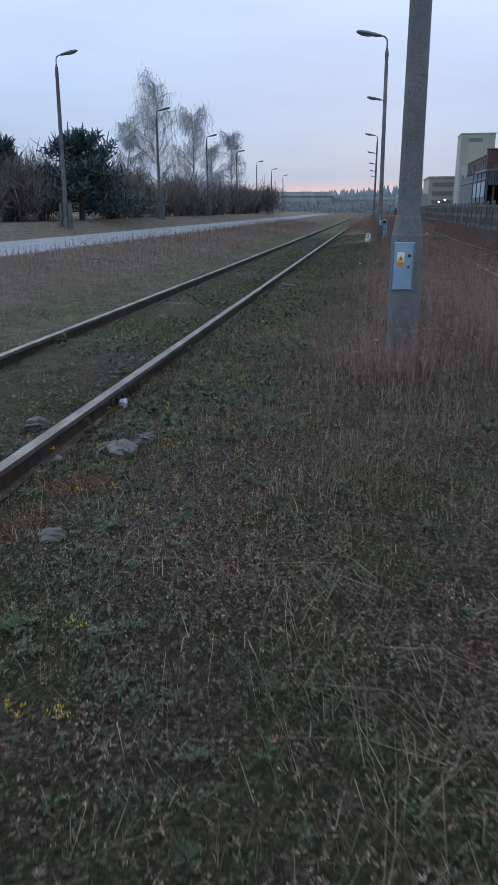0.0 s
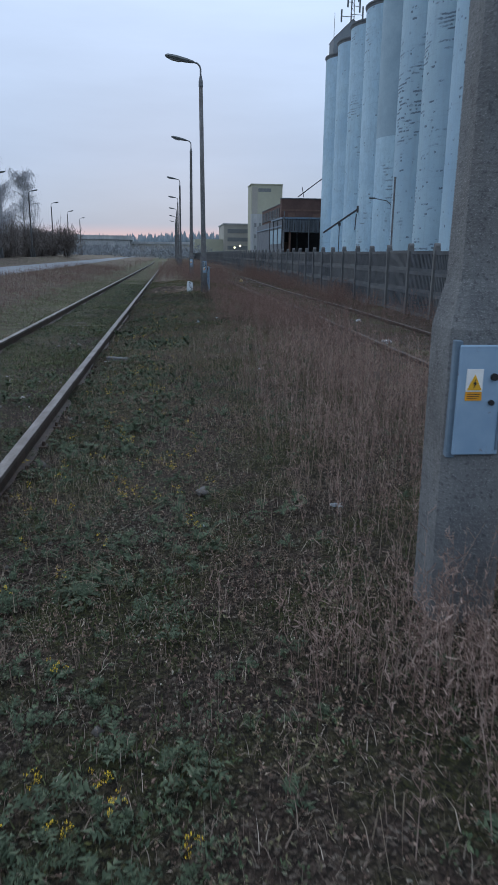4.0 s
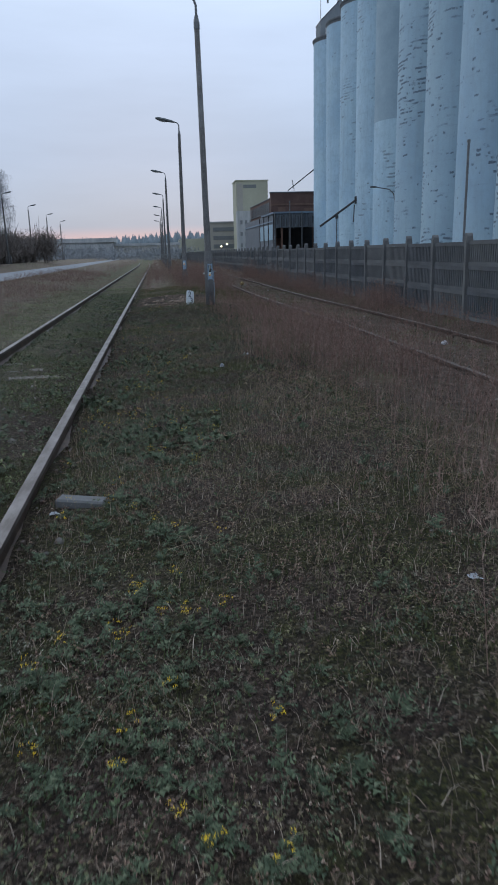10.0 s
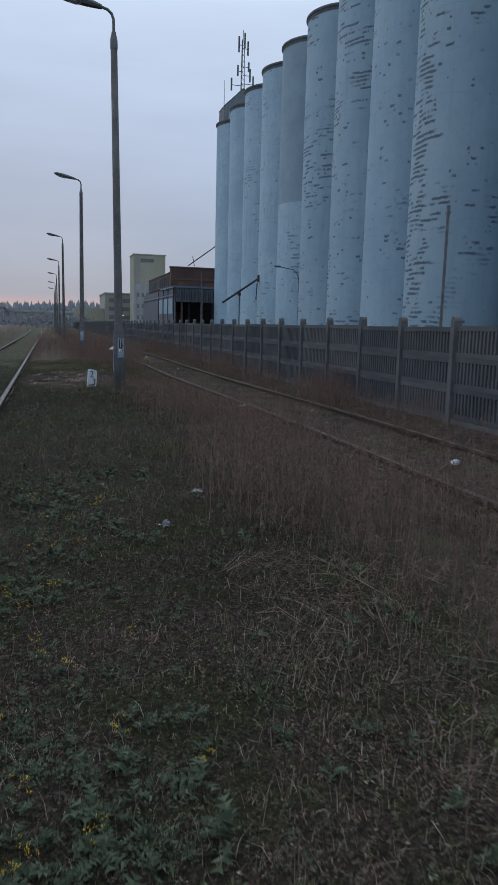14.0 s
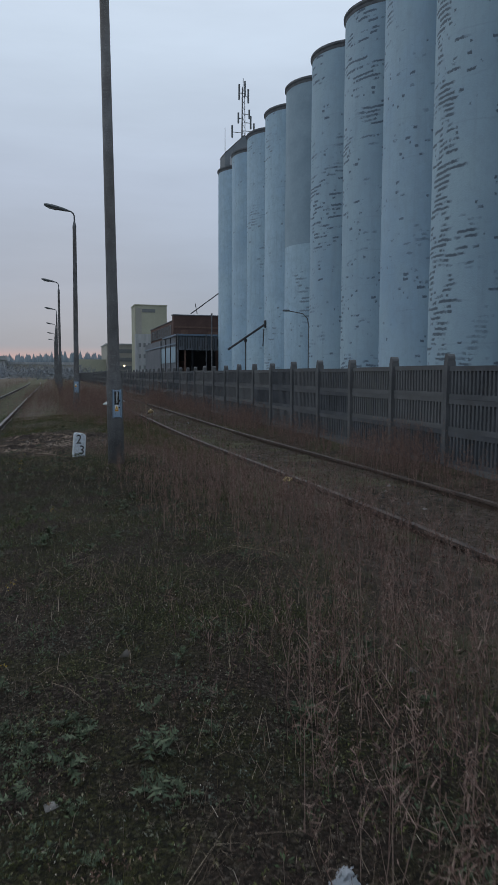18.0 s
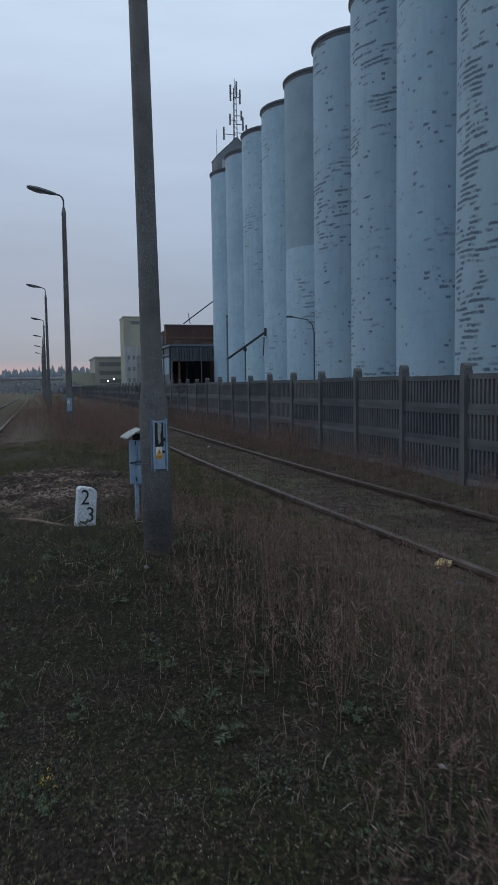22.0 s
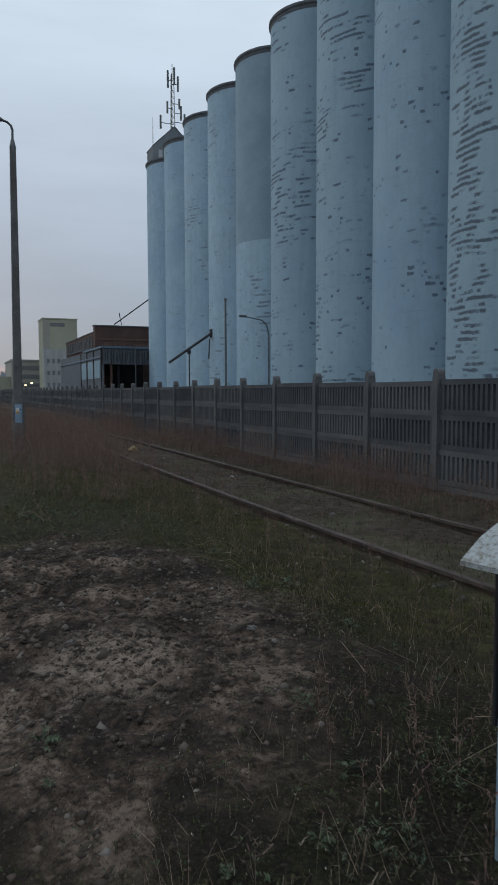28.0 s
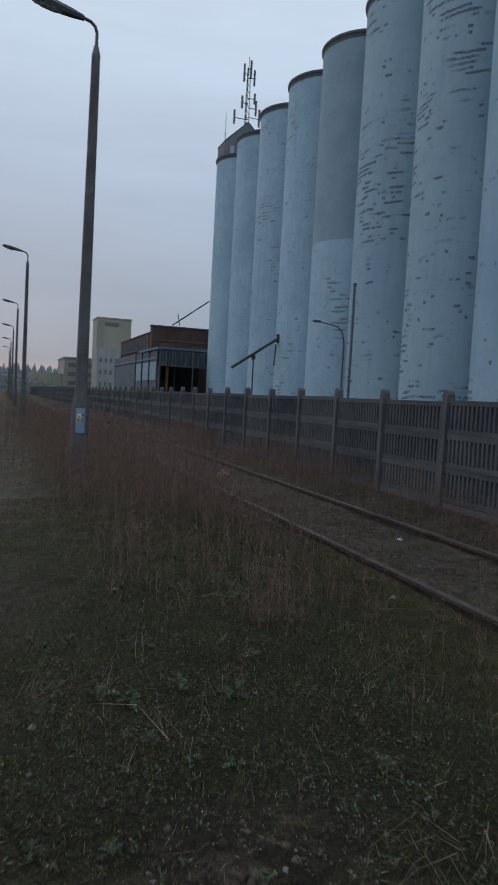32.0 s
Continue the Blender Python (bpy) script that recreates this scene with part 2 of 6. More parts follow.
g.l.new(mp.outputs[0], ln.inputs[0])
edge = g.math("ADD", ln.outputs["Value"], g.math("MULTIPLY", g.noise(1.5, 4, 0.6, world=True), 0.7))
e1, e2 = g.noise(1.7, 9, 0.72, world=True, distort=0.5), g.noise(16, 7, 0.75, world=True)
sand = g.mix(g.band(e1, 0.44, 0.54), (0.042, 0.032, 0.027), (0.175, 0.125, 0.095))
sand = g.mix(g.band(e1, 0.52, 0.58), sand, (0.345, 0.26, 0.203))
sand = g.mix(g.math("MULTIPLY", g.band(g.math("ADD", gsep.outputs[0], g.math("MULTIPLY", g.noise(1.3, 4, 0.6, world=True), 1.4)), 2.3, 2.9, 0.0, 0.7), g.band(g.noise(4.0, 5, 0.7, world=True), 0.36, 0.56, 1.0, 0.45)), sand, (0.040, 0.032, 0.027))
heap = g.n.new("ShaderNodeVectorMath")
heap.operation = "DISTANCE"
heap.inputs[1].default_value = (1.45, 33.55, 0.0)
g.l.new(geo.outputs["Position"], heap.inputs[0])
sand = g.mix(g.math("MULTIPLY", g.band(g.math("ADD", heap.outputs["Value"], g.math("MULTIPLY", e1, 1.1)), 1.0, 0.78, 0.0, 0.8), g.band(g.noise(11, 6, 0.75, world=True), 0.36, 0.5)), sand, (0.42, 0.33, 0.265))
sand = g.mix(g.band(e2, 0.40, 0.54, 0.85, 0), sand, (0.028, 0.022, 0.018))
col = g.mix(g.band(edge, 1.2, 1.5, 1.0, 0.0), col, sand)
g.color(col).bump(g.math("ADD", g.math("SUBTRACT", n3, g.math("MULTIPLY", d1, 0.5)), g.math("MULTIPLY", g.noise(14, 6, 0.7, world=True), 1.6)), 1.0, 0.05)
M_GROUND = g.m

M_ROAD = plain("worn_road_concrete", (0.125, 0.135, 0.15), (0.19, 0.20, 0.215), 1.2, 0.8)
M_GRAVEL = plain("ballast_stone", (0.075, 0.07, 0.066), (0.165, 0.15, 0.14), 3, 0.9, 0, 0.4)


def pole_concrete(name, lo, hi, dirt, speck, ribs):
    """Cast concrete: blotches, fine pits, bright grains and cast rings."""
    c = Mat(name, 0.85)
    p1, p2, p3 = c.noise(3.5, 5, 0.65), c.noise(60, 3, 0.7), c.noise(1.2, 4, 0.6, (1, 1, 0.5))
    col = c.mix(c.band(p1, 0.35, 0.65), lo, hi)
    col = c.mix(c.band(p3, 0.46, 0.66, 0, 0.7), col, dirt)
    col = c.mix(c.band(c.noise(190, 2, 0.6), 0.60, 0.68), col, speck)
    col = c.mix(c.band(p2, 0.54, 0.68, 0, 0.75), col, tuple(0.5 * k for k in lo))
    wv = c.n.new("ShaderNodeTexWave")
    wv.bands_direction = "Z"
    wv.inputs["Scale"].default_value, wv.inputs["Distortion"].default_value = 22.0, 2.5
    c.l.new(c.space(), wv.inputs["Vector"])
    c.color(col).bump(c.math("ADD", c.math("MULTIPLY", wv.outputs[1], ribs), p2), 0.7, 0.008)
    return c.m


M_POLE = pole_concrete("old_pole_concrete", (0.078, 0.079, 0.082), (0.140, 0.141, 0.142), (0.070, 0.056, 0.044), (0.32, 0.32, 0.32), 0.13)
M_PALEPOLE = pole_concrete("pale_pole_concrete", (0.100, 0.104, 0.108), (0.160, 0.163, 0.164), (0.088, 0.075, 0.066), (0.25, 0.25, 0.247), 0.06)

def fence_mat(name, lo, hi):
    c = Mat(name, 0.92)
    p1, p2, p3 = c.noise(1.3, 5, 0.6), c.noise(40, 3, 0.7), c.noise(3.5, 4, 0.6, (1, 1, 0.25))
    col = c.mix(c.band(p1, 0.35, 0.65), lo, hi)
    col = c.mix(c.band(p3, 0.52, 0.7, 0, 0.6), col, (0.042, 0.041, 0.040))
    col = c.mix(c.math("MULTIPLY", c.each(), 0.3), col, (0.19, 0.185, 0.175))
    col = c.mix(c.band(p2, 0.6, 0.75, 0, 0.5), col, (0.25, 0.245, 0.235))
    c.color(col).bump(p2, 0.5, 0.006)
    return c.m


M_FENCE = fence_mat("grey_post_concrete", (0.062, 0.066, 0.071), (0.108, 0.113, 0.117))
M_PANEL = fence_mat("dark_panel_concrete", (0.037, 0.042, 0.050), (0.068, 0.075, 0.084))

# silo paint: pale blue-white, peeled in level strokes down to grey plaster
def silo_paint(name, wear, dot, bared, tint=1.0, seam=False):
    s = Mat(name, 0.75, 0.0, 0.25)
    base = s.mix(s.band(s.noise(0.16, 4, 0.5), 0.35, 0.65), tuple(tint * k for k in (0.283, 0.42, 0.545)), tuple(tint * k for k in (0.368, 0.505, 0.615)))
    base = s.mix(s.band(s.noise(1.3, 5, 0.6, (1, 1, 0.12)), 0.5, 0.75, 0, 0.4), base, (0.22, 0.31, 0.38))
    base = s.mix(s.math("MULTIPLY", s.each(), 0.45), base, tuple(tint * k for k in (0.345, 0.452, 0.47)))
    lift = s.band(s.noise(0.5, 3, 0.5, (1, 1, 0.6)), 0.45, 0.7, 0.0, 0.5)
    base = s.mix(lift, base, tuple(tint * k for k in (0.365, 0.495, 0.555)))
    # strokes run level, in courses a hand high
    sep, comb, snap = s.n.new("ShaderNodeSeparateXYZ"), s.n.new("ShaderNodeCombineXYZ"), s.n.new("ShaderNodeMath")
    s.l.new(s.co.outputs["Object"], sep.inputs[0])
    # every silo is worn in its own places
    own = s.n.new("ShaderNodeVectorMath")
    own.operation = "MULTIPLY_ADD"
    own.inputs[1].default_value = (37.0, 53.0, 61.0)
    s.l.new(s.each(), own.inputs[0])
    s.l.new(s.co.outputs["Object"], own.inputs[2])

    def spread_noise(scale, detail, tall_by):
        mp_ = s.n.new("ShaderNodeMapping")
        mp_.inputs["Scale"].default_value = (1, 1, tall_by)
        s.l.new(own.outputs[0], mp_.inputs[0])
        t = s.n.new("ShaderNodeTexNoise")
        t.inputs["Scale"].default_value, t.inputs["Detail"].default_value = scale, detail
        s.l.new(mp_.outputs[0], t.inputs["Vector"])
        return t.outputs[0]

    wob = s.math("ADD", sep.outputs[2], s.math("ADD", s.math("MULTIPLY", s.noise(0.35, 2, 0.5), 0.55), s.math("MULTIPLY", s.noise(2.4, 3, 0.6), 0.10)))
    snap.operation, snap.inputs[1].default_value = "SNAP", 0.29
    s.l.new(wob, snap.inputs[0])
    for i, o in ((0, sep.outputs[0]), (1, sep.outputs[1]), (2, s.math("MULTIPLY", snap.outputs[0], 11.0))):
        s.l.new(o, comb.inputs[i])
    # each stroke fills only the heart of its course
    part_way = s.math("SUBTRACT", wob, snap.outputs[0])
    ragged = s.math("ADD", part_way, s.math("MULTIPLY", s.math("SUBTRACT", s.noise(6.5, 4, 0.7), 0.5), 0.22))
    heart = s.math("MULTIPLY", s.band(ragged, 0.03, 0.07), s.band(ragged, 0.225, 0.18))

    def course(scale, detail):
        t = s.n.new("ShaderNodeTexNoise")
        t.inputs["Scale"].default_value, t.inputs["Detail"].default_value = scale, detail
        s.l.new(comb.outputs[0], t.inputs["Vector"])
        return t.outputs[0]

    where = spread_noise(0.20, 5, 0.7)
    frayed = s.math("ADD", course(0.62, 3), s.math("MULTIPLY", s.noise(4, 4, 0.7), 0.20))
    chips = s.math("ADD", course(1.5, 1), s.math("MULTIPLY", s.noise(7, 3, 0.6), 0.12))
    peel = s.math("MULTIPLY", s.band(frayed, 0.625, 0.66), s.band(where, wear + 0.045, wear + 0.09))
    if seam:
        # a worn upright strip on the side that faces the tracks
        side = s.math("ADD", sep.outputs[1], s.math("ADD", s.math("MULTIPLY", s.math("SUBTRACT", s.noise(0.5, 4, 0.7), 0.5), 2.2), s.math("MULTIPLY", s.math("SUBTRACT", course(0.25, 1), 0.5), 3.4)))
        strip = s.math("MULTIPLY", s.band(s.math("ABSOLUTE", side, 0.0), 0.95, 0.70), s.band(sep.outputs[0], -2.0, -2.6))
        worn = s.math("MULTIPLY", s.band(frayed, 0.49, 0.53), s.band(spread_noise(0.6, 4, 0.8), 0.45, 0.495))
        peel = s.math("MAXIMUM", peel, s.math("MULTIPLY", strip, worn))
    dots = s.math("MULTIPLY", s.band(chips, dot + 0.03, dot + 0.06), s.band(spread_noise(0.5, 3, 1.0), 0.46, 0.54))
    # larger scabs without courses, and a worn foot
    scab = s.math("MULTIPLY", s.band(s.math("ADD", spread_noise(1.1, 5, 2.2), s.math("MULTIPLY", s.noise(6, 3, 0.6), 0.08)), wear + 0.24, wear + 0.27), 0.55)
    foot = s.math("MULTIPLY", s.band(s.math("ADD", spread_noise(0.9, 4, 1.6), s.band(sep.outputs[2], 1.0, 3.2, 0.12, -0.3)), 0.56, 0.60), 0.6)
    mask = s.math("MAXIMUM", s.math("MAXIMUM", s.math("MULTIPLY", peel, heart), s.math("MULTIPLY", dots, heart)), s.math("MAXIMUM", scab, foot))
    # faint level casting joints and upright runs of dirt
    ring = s.math("ABSOLUTE", s.math("SUBTRACT", s.math("FRACT", s.math("MULTIPLY", wob, 0.42), 0.0), 0.5), 0.0)
    base = s.mix(s.math("MULTIPLY", s.band(ring, 0.0, 0.03, 0.30, 0.0), s.band(spread_noise(0.5, 3, 1.0), 0.45, 0.6)), base, (0.20, 0.26, 0.31))
    base = s.mix(s.band(s.noise(2.6, 4, 0.65, (1, 1, 0.05)), 0.52, 0.72, 0, 0.30), base, (0.21, 0.28, 0.33))
    base = s.mix(s.band(s.noise(0.9, 6, 0.7), 0.44, 0.64, 0.0, 0.42), base, (0.25, 0.335, 0.40))
    base = s.mix(s.band(s.noise(3.4, 5, 0.7, (1, 1, 0.6)), 0.50, 0.66, 0.0, 0.30), base, (0.22, 0.295, 0.35))
    bare = s.mix(s.noise(2.5, 4, 0.6), bared, tuple(1.6 * k for k in bared))
    s.color(s.mix(mask, base, bare))
    s.bump(s.math("SUBTRACT", s.noise(9, 4, 0.6), s.math("MULTIPLY", mask, 1.4)), 0.35, 0.03)
    return s.m


M_SILO = [silo_paint("sound_white_silo_paint", 0.60, 0.70, (0.17, 0.22, 0.26)), silo_paint("chipped_white_silo_paint", 0.53, 0.685, (0.15, 0.195, 0.23)), silo_paint("peeling_white_silo_paint", 0.475, 0.675, (0.085, 0.115, 0.145), 0.84), silo_paint("badly_peeled_silo_paint", 0.53, 0.675, (0.075, 0.100, 0.122), 0.82, True)]
M_PLASTER = plain("bare_grey_plaster", (0.215, 0.295, 0.35), (0.27, 0.36, 0.42), 0.5, 0.9, 0, 0.2)
M_RIM = plain("dark_weathered_concrete", (0.085, 0.092, 0.10), (0.145, 0.155, 0.165), 1.5, 0.9)

r = Mat("rusty_rail_steel", 0.55, 0.55, 0.4)
q1, q2 = r.noise(7, 5, 0.65), r.noise(60, 3, 0.7)
r.color(r.mix(r.band(q1, 0.4, 0.65), (0.052, 0.038, 0.031), (0.105, 0.074, 0.057))).bump(q2, 0.4, 0.003)
M_RAIL = r.m
r = Mat("worn_rail_head", 0.55, 0.6, 0.4)
q1 = r.noise(9, 5, 0.65, (1, 0.3, 1))
r.color(r.mix(r.band(q1, 0.4, 0.65), (0.10, 0.085, 0.075), (0.20, 0.182, 0.17))).bump(r.noise(90, 3, 0.6), 0.2, 0.001)
M_HEAD = r.m
r = Mat("dark_rusty_rail_head", 0.6, 0.4, 0.4)
q1 = r.noise(9, 5, 0.65, (1, 0.3, 1))
r.color(r.mix(r.band(q1, 0.4, 0.65), (0.055, 0.042, 0.036), (0.125, 0.098, 0.083))).bump(r.noise(90, 3, 0.6), 0.3, 0.001)
M_HEADRUST = r.m
# far panes greyed: distance haze put into the glass colour
M_FARGLASS = plain("haze_tinted_far_glass", (0.11, 0.12, 0.125), (0.16, 0.17, 0.175), 1.5, 0.6)
M_SLEEPER = plain("weathered_sleeper", (0.075, 0.065, 0.055), (0.15, 0.135, 0.12), 4, 0.95, 0, 0.6, 0.01, (0.3, 3, 1))

b = Mat("faded_blue_paint", 0.55, 0.0, 0.4)
q1, q2 = b.noise(4, 5, 0.6), b.noise(26, 4, 0.7)
col = b.mix(b.band(q1, 0.35, 0.65), (0.18, 0.27, 0.37), (0.25, 0.345, 0.44))
col = b.mix(b.band(q2, 0.63, 0.72, 0, 0.8), col, (0.13, 0.085, 0.06))
b.color(col).bump(q2, 0.2, 0.002)
M_BLUE = b.m
# darker blue: shade of recessed parts put into the colour; also roof edge tone
M_BLUEDARK = plain("shaded_blue_steel", (0.09, 0.13, 0.17), (0.145, 0.195, 0.245), 6, 0.6)
b = Mat("peeled_cabinet_roof", 0.7)
q1 = b.noise(42, 6, 0.75)
b.color(b.mix(b.band(q1, 0.46, 0.62), (0.33, 0.36, 0.365), (0.17, 0.16, 0.135))).bump(q1, 0.3, 0.004)
M_CABROOF = b.m
b = Mat("white_lime_paint", 0.8)
q1, q2 = b.noise(11, 5, 0.65), b.noise(60, 3, 0.6)
b.color(b.mix(b.band(q1, 0.58, 0.70, 0, 0.75), b.mix(b.band(q2, 0.42, 0.6), (0.42, 0.46, 0.49), (0.58, 0.63, 0.68)), (0.20, 0.20, 0.185))).bump(q2, 0.35, 0.003)
M_WHITE = b.m
M_BLACK = plain("black_paint", (0.012, 0.012, 0.013), (0.03, 0.03, 0.03), 30, 0.6)
M_STEEL = plain("dark_grey_lamp_steel", (0.075, 0.08, 0.085), (0.14, 0.145, 0.15), 8, 0.5, 0.4)
M_LAMPHEAD = plain("grey_lamp_housing", (0.075, 0.085, 0.09), (0.125, 0.135, 0.14), 8, 0.55, 0.2)
M_LENS = plain("cloudy_cover_and_pale_pane", (0.30, 0.32, 0.33), (0.42, 0.43, 0.44), 20, 0.25)
M_YELLOW = plain("yellow_sign_paint", (0.62, 0.33, 0.015), (0.72, 0.40, 0.03), 40, 0.5)
M_ORANGE = plain("orange_label_strip", (0.60, 0.25, 0.01), (0.68, 0.31, 0.02), 40, 0.5)
M_LABEL = plain("white_label", (0.62, 0.62, 0.60), (0.72, 0.72, 0.70), 30, 0.5)
M_HEADHOUSE = plain("grey_lift_house_render", (0.13, 0.15, 0.165), (0.19, 0.21, 0.225), 0.5, 0.9)
M_BRICK = plain("brown_shed_wall", (0.075, 0.045, 0.038), (0.115, 0.07, 0.058), 0.6, 0.9)
M_RUSTBAND = plain("rust_brown_render", (0.105, 0.062, 0.048), (0.165, 0.105, 0.08), 0.8, 0.9)
M_GREYSHEET = plain("stained_grey_sheet", (0.045, 0.052, 0.060), (0.15, 0.168, 0.19), 1.1, 0.7, 0.0, 0.3, 0.01, (3, 3, 0.25))
M_CREAM = plain("yellowed_tower_render", (0.27, 0.275, 0.215), (0.33, 0.335, 0.26), 0.15, 0.9)
M_DIRTYWHITE = plain("dirty_white_render", (0.22, 0.24, 0.245), (0.36, 0.37, 0.37), 0.25, 0.9, 0, 0.2, 0.01, (2, 2, 0.4))
M_BEIGE = plain("beige_block_render", (0.25, 0.245, 0.22), (0.31, 0.30, 0.265), 0.2, 0.9)
# near-black for open insides, whose shade is put into the colour
M_DARK = plain("inside_shade", (0.02, 0.02, 0.021), (0.035, 0.034, 0.033), 1.0, 0.95)
M_GLASSDARK = plain("dim_window_glass", (0.03, 0.037, 0.043), (0.055, 0.065, 0.072), 1.5, 0.5)
M_PIPE = plain("dark_conveyor_steel", (0.035, 0.035, 0.038), (0.07, 0.07, 0.072), 3, 0.6, 0.3)
M_BARK = plain("dark_bark", (0.045, 0.036, 0.03), (0.09, 0.075, 0.06), 6, 0.95, 0, 0.6, 0.02, (1, 1, 0.3))
M_BRANCH = plain("dry_branch_wood", (0.10, 0.072, 0.054), (0.20, 0.15, 0.115), 9, 0.9, 0, 0.5, 0.004, (1, 1, 0.4))
M_BIRCH = plain("birch_bark", (0.16, 0.15, 0.14), (0.42, 0.41, 0.39), 4, 0.9, 0, 0.3, 0.01, (1, 1, 3))


def leafy(name, stops, rough=0.8, spec=0.2):
    m = Mat(name, rough, 0.0, spec)
    m.color(m.mix(m.band(m.noise(0.8, 3, 0.5, world=True), 0.3, 0.7, 0.0, 0.35), m.ramp(m.island(), stops), stops[0][1]))
    return m.m


mm = Mat("low_dead_and_mossy_mat", 0.9, 0.0, 0.15)
isl = mm.island()
brown = mm.ramp(isl, [(0.0, (0.018, 0.013, 0.011)), (0.3, (0.058, 0.038, 0.030)), (0.6, (0.115, 0.076, 0.058)), (0.88, (0.165, 0.122, 0.094)), (1.0, (0.27, 0.225, 0.18))])
moss = mm.ramp(isl, [(0.0, (0.018, 0.020, 0.010)), (0.4, (0.050, 0.054, 0.016)), (0.75, (0.088, 0.088, 0.028)), (0.95, (0.13, 0.115, 0.065)), (1.0, (0.22, 0.19, 0.13))])
mpos, msep = mm.n.new("ShaderNodeNewGeometry"), mm.n.new("ShaderNodeSeparateXYZ")
mm.l.new(mpos.outputs["Position"], msep.inputs[0])
mossy = mm.band(msep.outputs[1], 22, 37, -0.02, 0.14)
patch = mm.math("ADD", mm.math("ADD", mm.noise(1.3, 4, 0.6, world=True), mossy), mm.math("MULTIPLY", mm.noise(7, 3, 0.6, world=True), 0.35))
# same stretches darkened as on the ground, brightness balance put into the colour
stretch_dark = mm.math("MULTIPLY", mm.math("MAXIMUM", mm.band(msep.outputs[1], 17, 20, 0.0, 0.28), mm.math("MULTIPLY", mm.band(msep.outputs[1], 25, 28.5), mm.band(msep.outputs[1], 37, 33.5, 0.2, 0.62))), mm.band(mm.noise(2.6, 4, 0.6, world=True), 0.3, 0.65, 1.15, 0.55))
mm.color(mm.mix(stretch_dark, mm.mix(mm.band(patch, 0.60, 0.74), brown, moss), (0.018, 0.015, 0.011)))
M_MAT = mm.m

# small herbs: rust-red, brown, olive and grey-green by patches
hm = Mat("mixed_dry_herb_leaf", 0.85, 0.0, 0.15)
isl = hm.island()
rust = hm.ramp(isl, [(0.0, (0.040, 0.023, 0.018)), (0.5, (0.135, 0.078, 0.058)), (0.9, (0.225, 0.145, 0.11)), (1.0, (0.36, 0.30, 0.24))])
olive = hm.ramp(isl, [(0.0, (0.020, 0.026, 0.010)), (0.5, (0.080, 0.088, 0.033)), (0.9, (0.145, 0.148, 0.058)), (1.0, (0.24, 0.215, 0.145))])
greyg = hm.ramp(isl, [(0.0, (0.032, 0.042, 0.032)), (0.6, (0.105, 0.125, 0.095)), (1.0, (0.20, 0.22, 0.18))])
hpos, hsep = hm.n.new("ShaderNodeNewGeometry"), hm.n.new("ShaderNodeSeparateXYZ")
hm.l.new(hpos.outputs["Position"], hsep.inputs[0])
greener = hm.math("ADD", hm.band(hsep.outputs[1], 6, 20, -0.06, 0.05), hm.band(hsep.outputs[1], 34, 37, 0.0, 0.10))
v1 = hm.math("ADD", hm.math("ADD", hm.noise(1.9, 4, 0.65, world=True), greener), hm.math("MULTIPLY", hm.math("SUBTRACT", hm.noise(19, 2, 0.6, world=True), 0.5), 0.5))
herb = hm.mix(hm.band(v1, 0.47, 0.57), rust, olive)
herb = hm.mix(hm.band(hm.math("ADD", hm.noise(1.2, 3, 0.6, world=True), hm.math("MULTIPLY", hm.math("SUBTRACT", hm.noise(9, 2, 0.5, world=True), 0.5), 0.4)), 0.57, 0.66), herb, greyg)
# paler up to y 18, darker beyond: brightness level put into the leaf colour
stretch_dark = hm.math("MULTIPLY", hm.math("MAXIMUM", hm.band(hsep.outputs[1], 17, 20, 0.0, 0.28), hm.math("MULTIPLY", hm.band(hsep.outputs[1], 25, 28.5), hm.band(hsep.outputs[1], 37, 33.5, 0.2, 0.62))), hm.band(hm.noise(2.6, 4, 0.6, world=True), 0.3, 0.65, 1.15, 0.55))
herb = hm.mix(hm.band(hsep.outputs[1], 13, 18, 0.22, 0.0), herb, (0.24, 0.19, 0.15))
herb = hm.mix(stretch_dark, herb, (0.018, 0.015, 0.011))
hm.color(herb)
M_HERB = hm.m
M_CAPSULE = leafy("cream_seed_capsule", [(0.0, (0.28, 0.235, 0.175)), (0.7, (0.42, 0.37, 0.29)), (1.0, (0.58, 0.54, 0.46))])
M_BLADE = leafy("short_dead_grass", [(0.0, (0.11, 0.08, 0.062)), (0.45, (0.20, 0.152, 0.118)), (0.8, (0.29, 0.232, 0.185)), (1.0, (0.42, 0.36, 0.29))])
M_GREEN = leafy("fresh_green_grass", [(0.0, (0.034, 0.044, 0.017)), (0.6, (0.066, 0.080, 0.030)), (1.0, (0.115, 0.125, 0.052))])
M_WEED = leafy("silver_green_leaf", [(0.0, (0.027, 0.039, 0.022)), (0.4, (0.055, 0.074, 0.044)), (0.8, (0.079, 0.099, 0.057)), (1.0, (0.126, 0.147, 0.091))])
M_RUSTMOSS = leafy("rust_red_moss", [(0.0, (0.055, 0.024, 0.015)), (0.6, (0.15, 0.066, 0.040)), (1.0, (0.24, 0.13, 0.085))])
M_MOSS = leafy("yellow_green_moss", [(0.0, (0.034, 0.030, 0.011)), (0.6, (0.088, 0.082, 0.024)), (1.0, (0.165, 0.14, 0.055))])
M_TRACKLEAF = leafy("fresh_track_leaf", [(0.0, (0.050, 0.064, 0.030)), (0.6, (0.11, 0.13, 0.062)), (1.0, (0.19, 0.20, 0.105))])
M_LOWLEAF = leafy("dark_green_leaf", [(0.0, (0.023, 0.037, 0.018)), (0.6, (0.062, 0.084, 0.040)), (1.0, (0.110, 0.136, 0.072))])
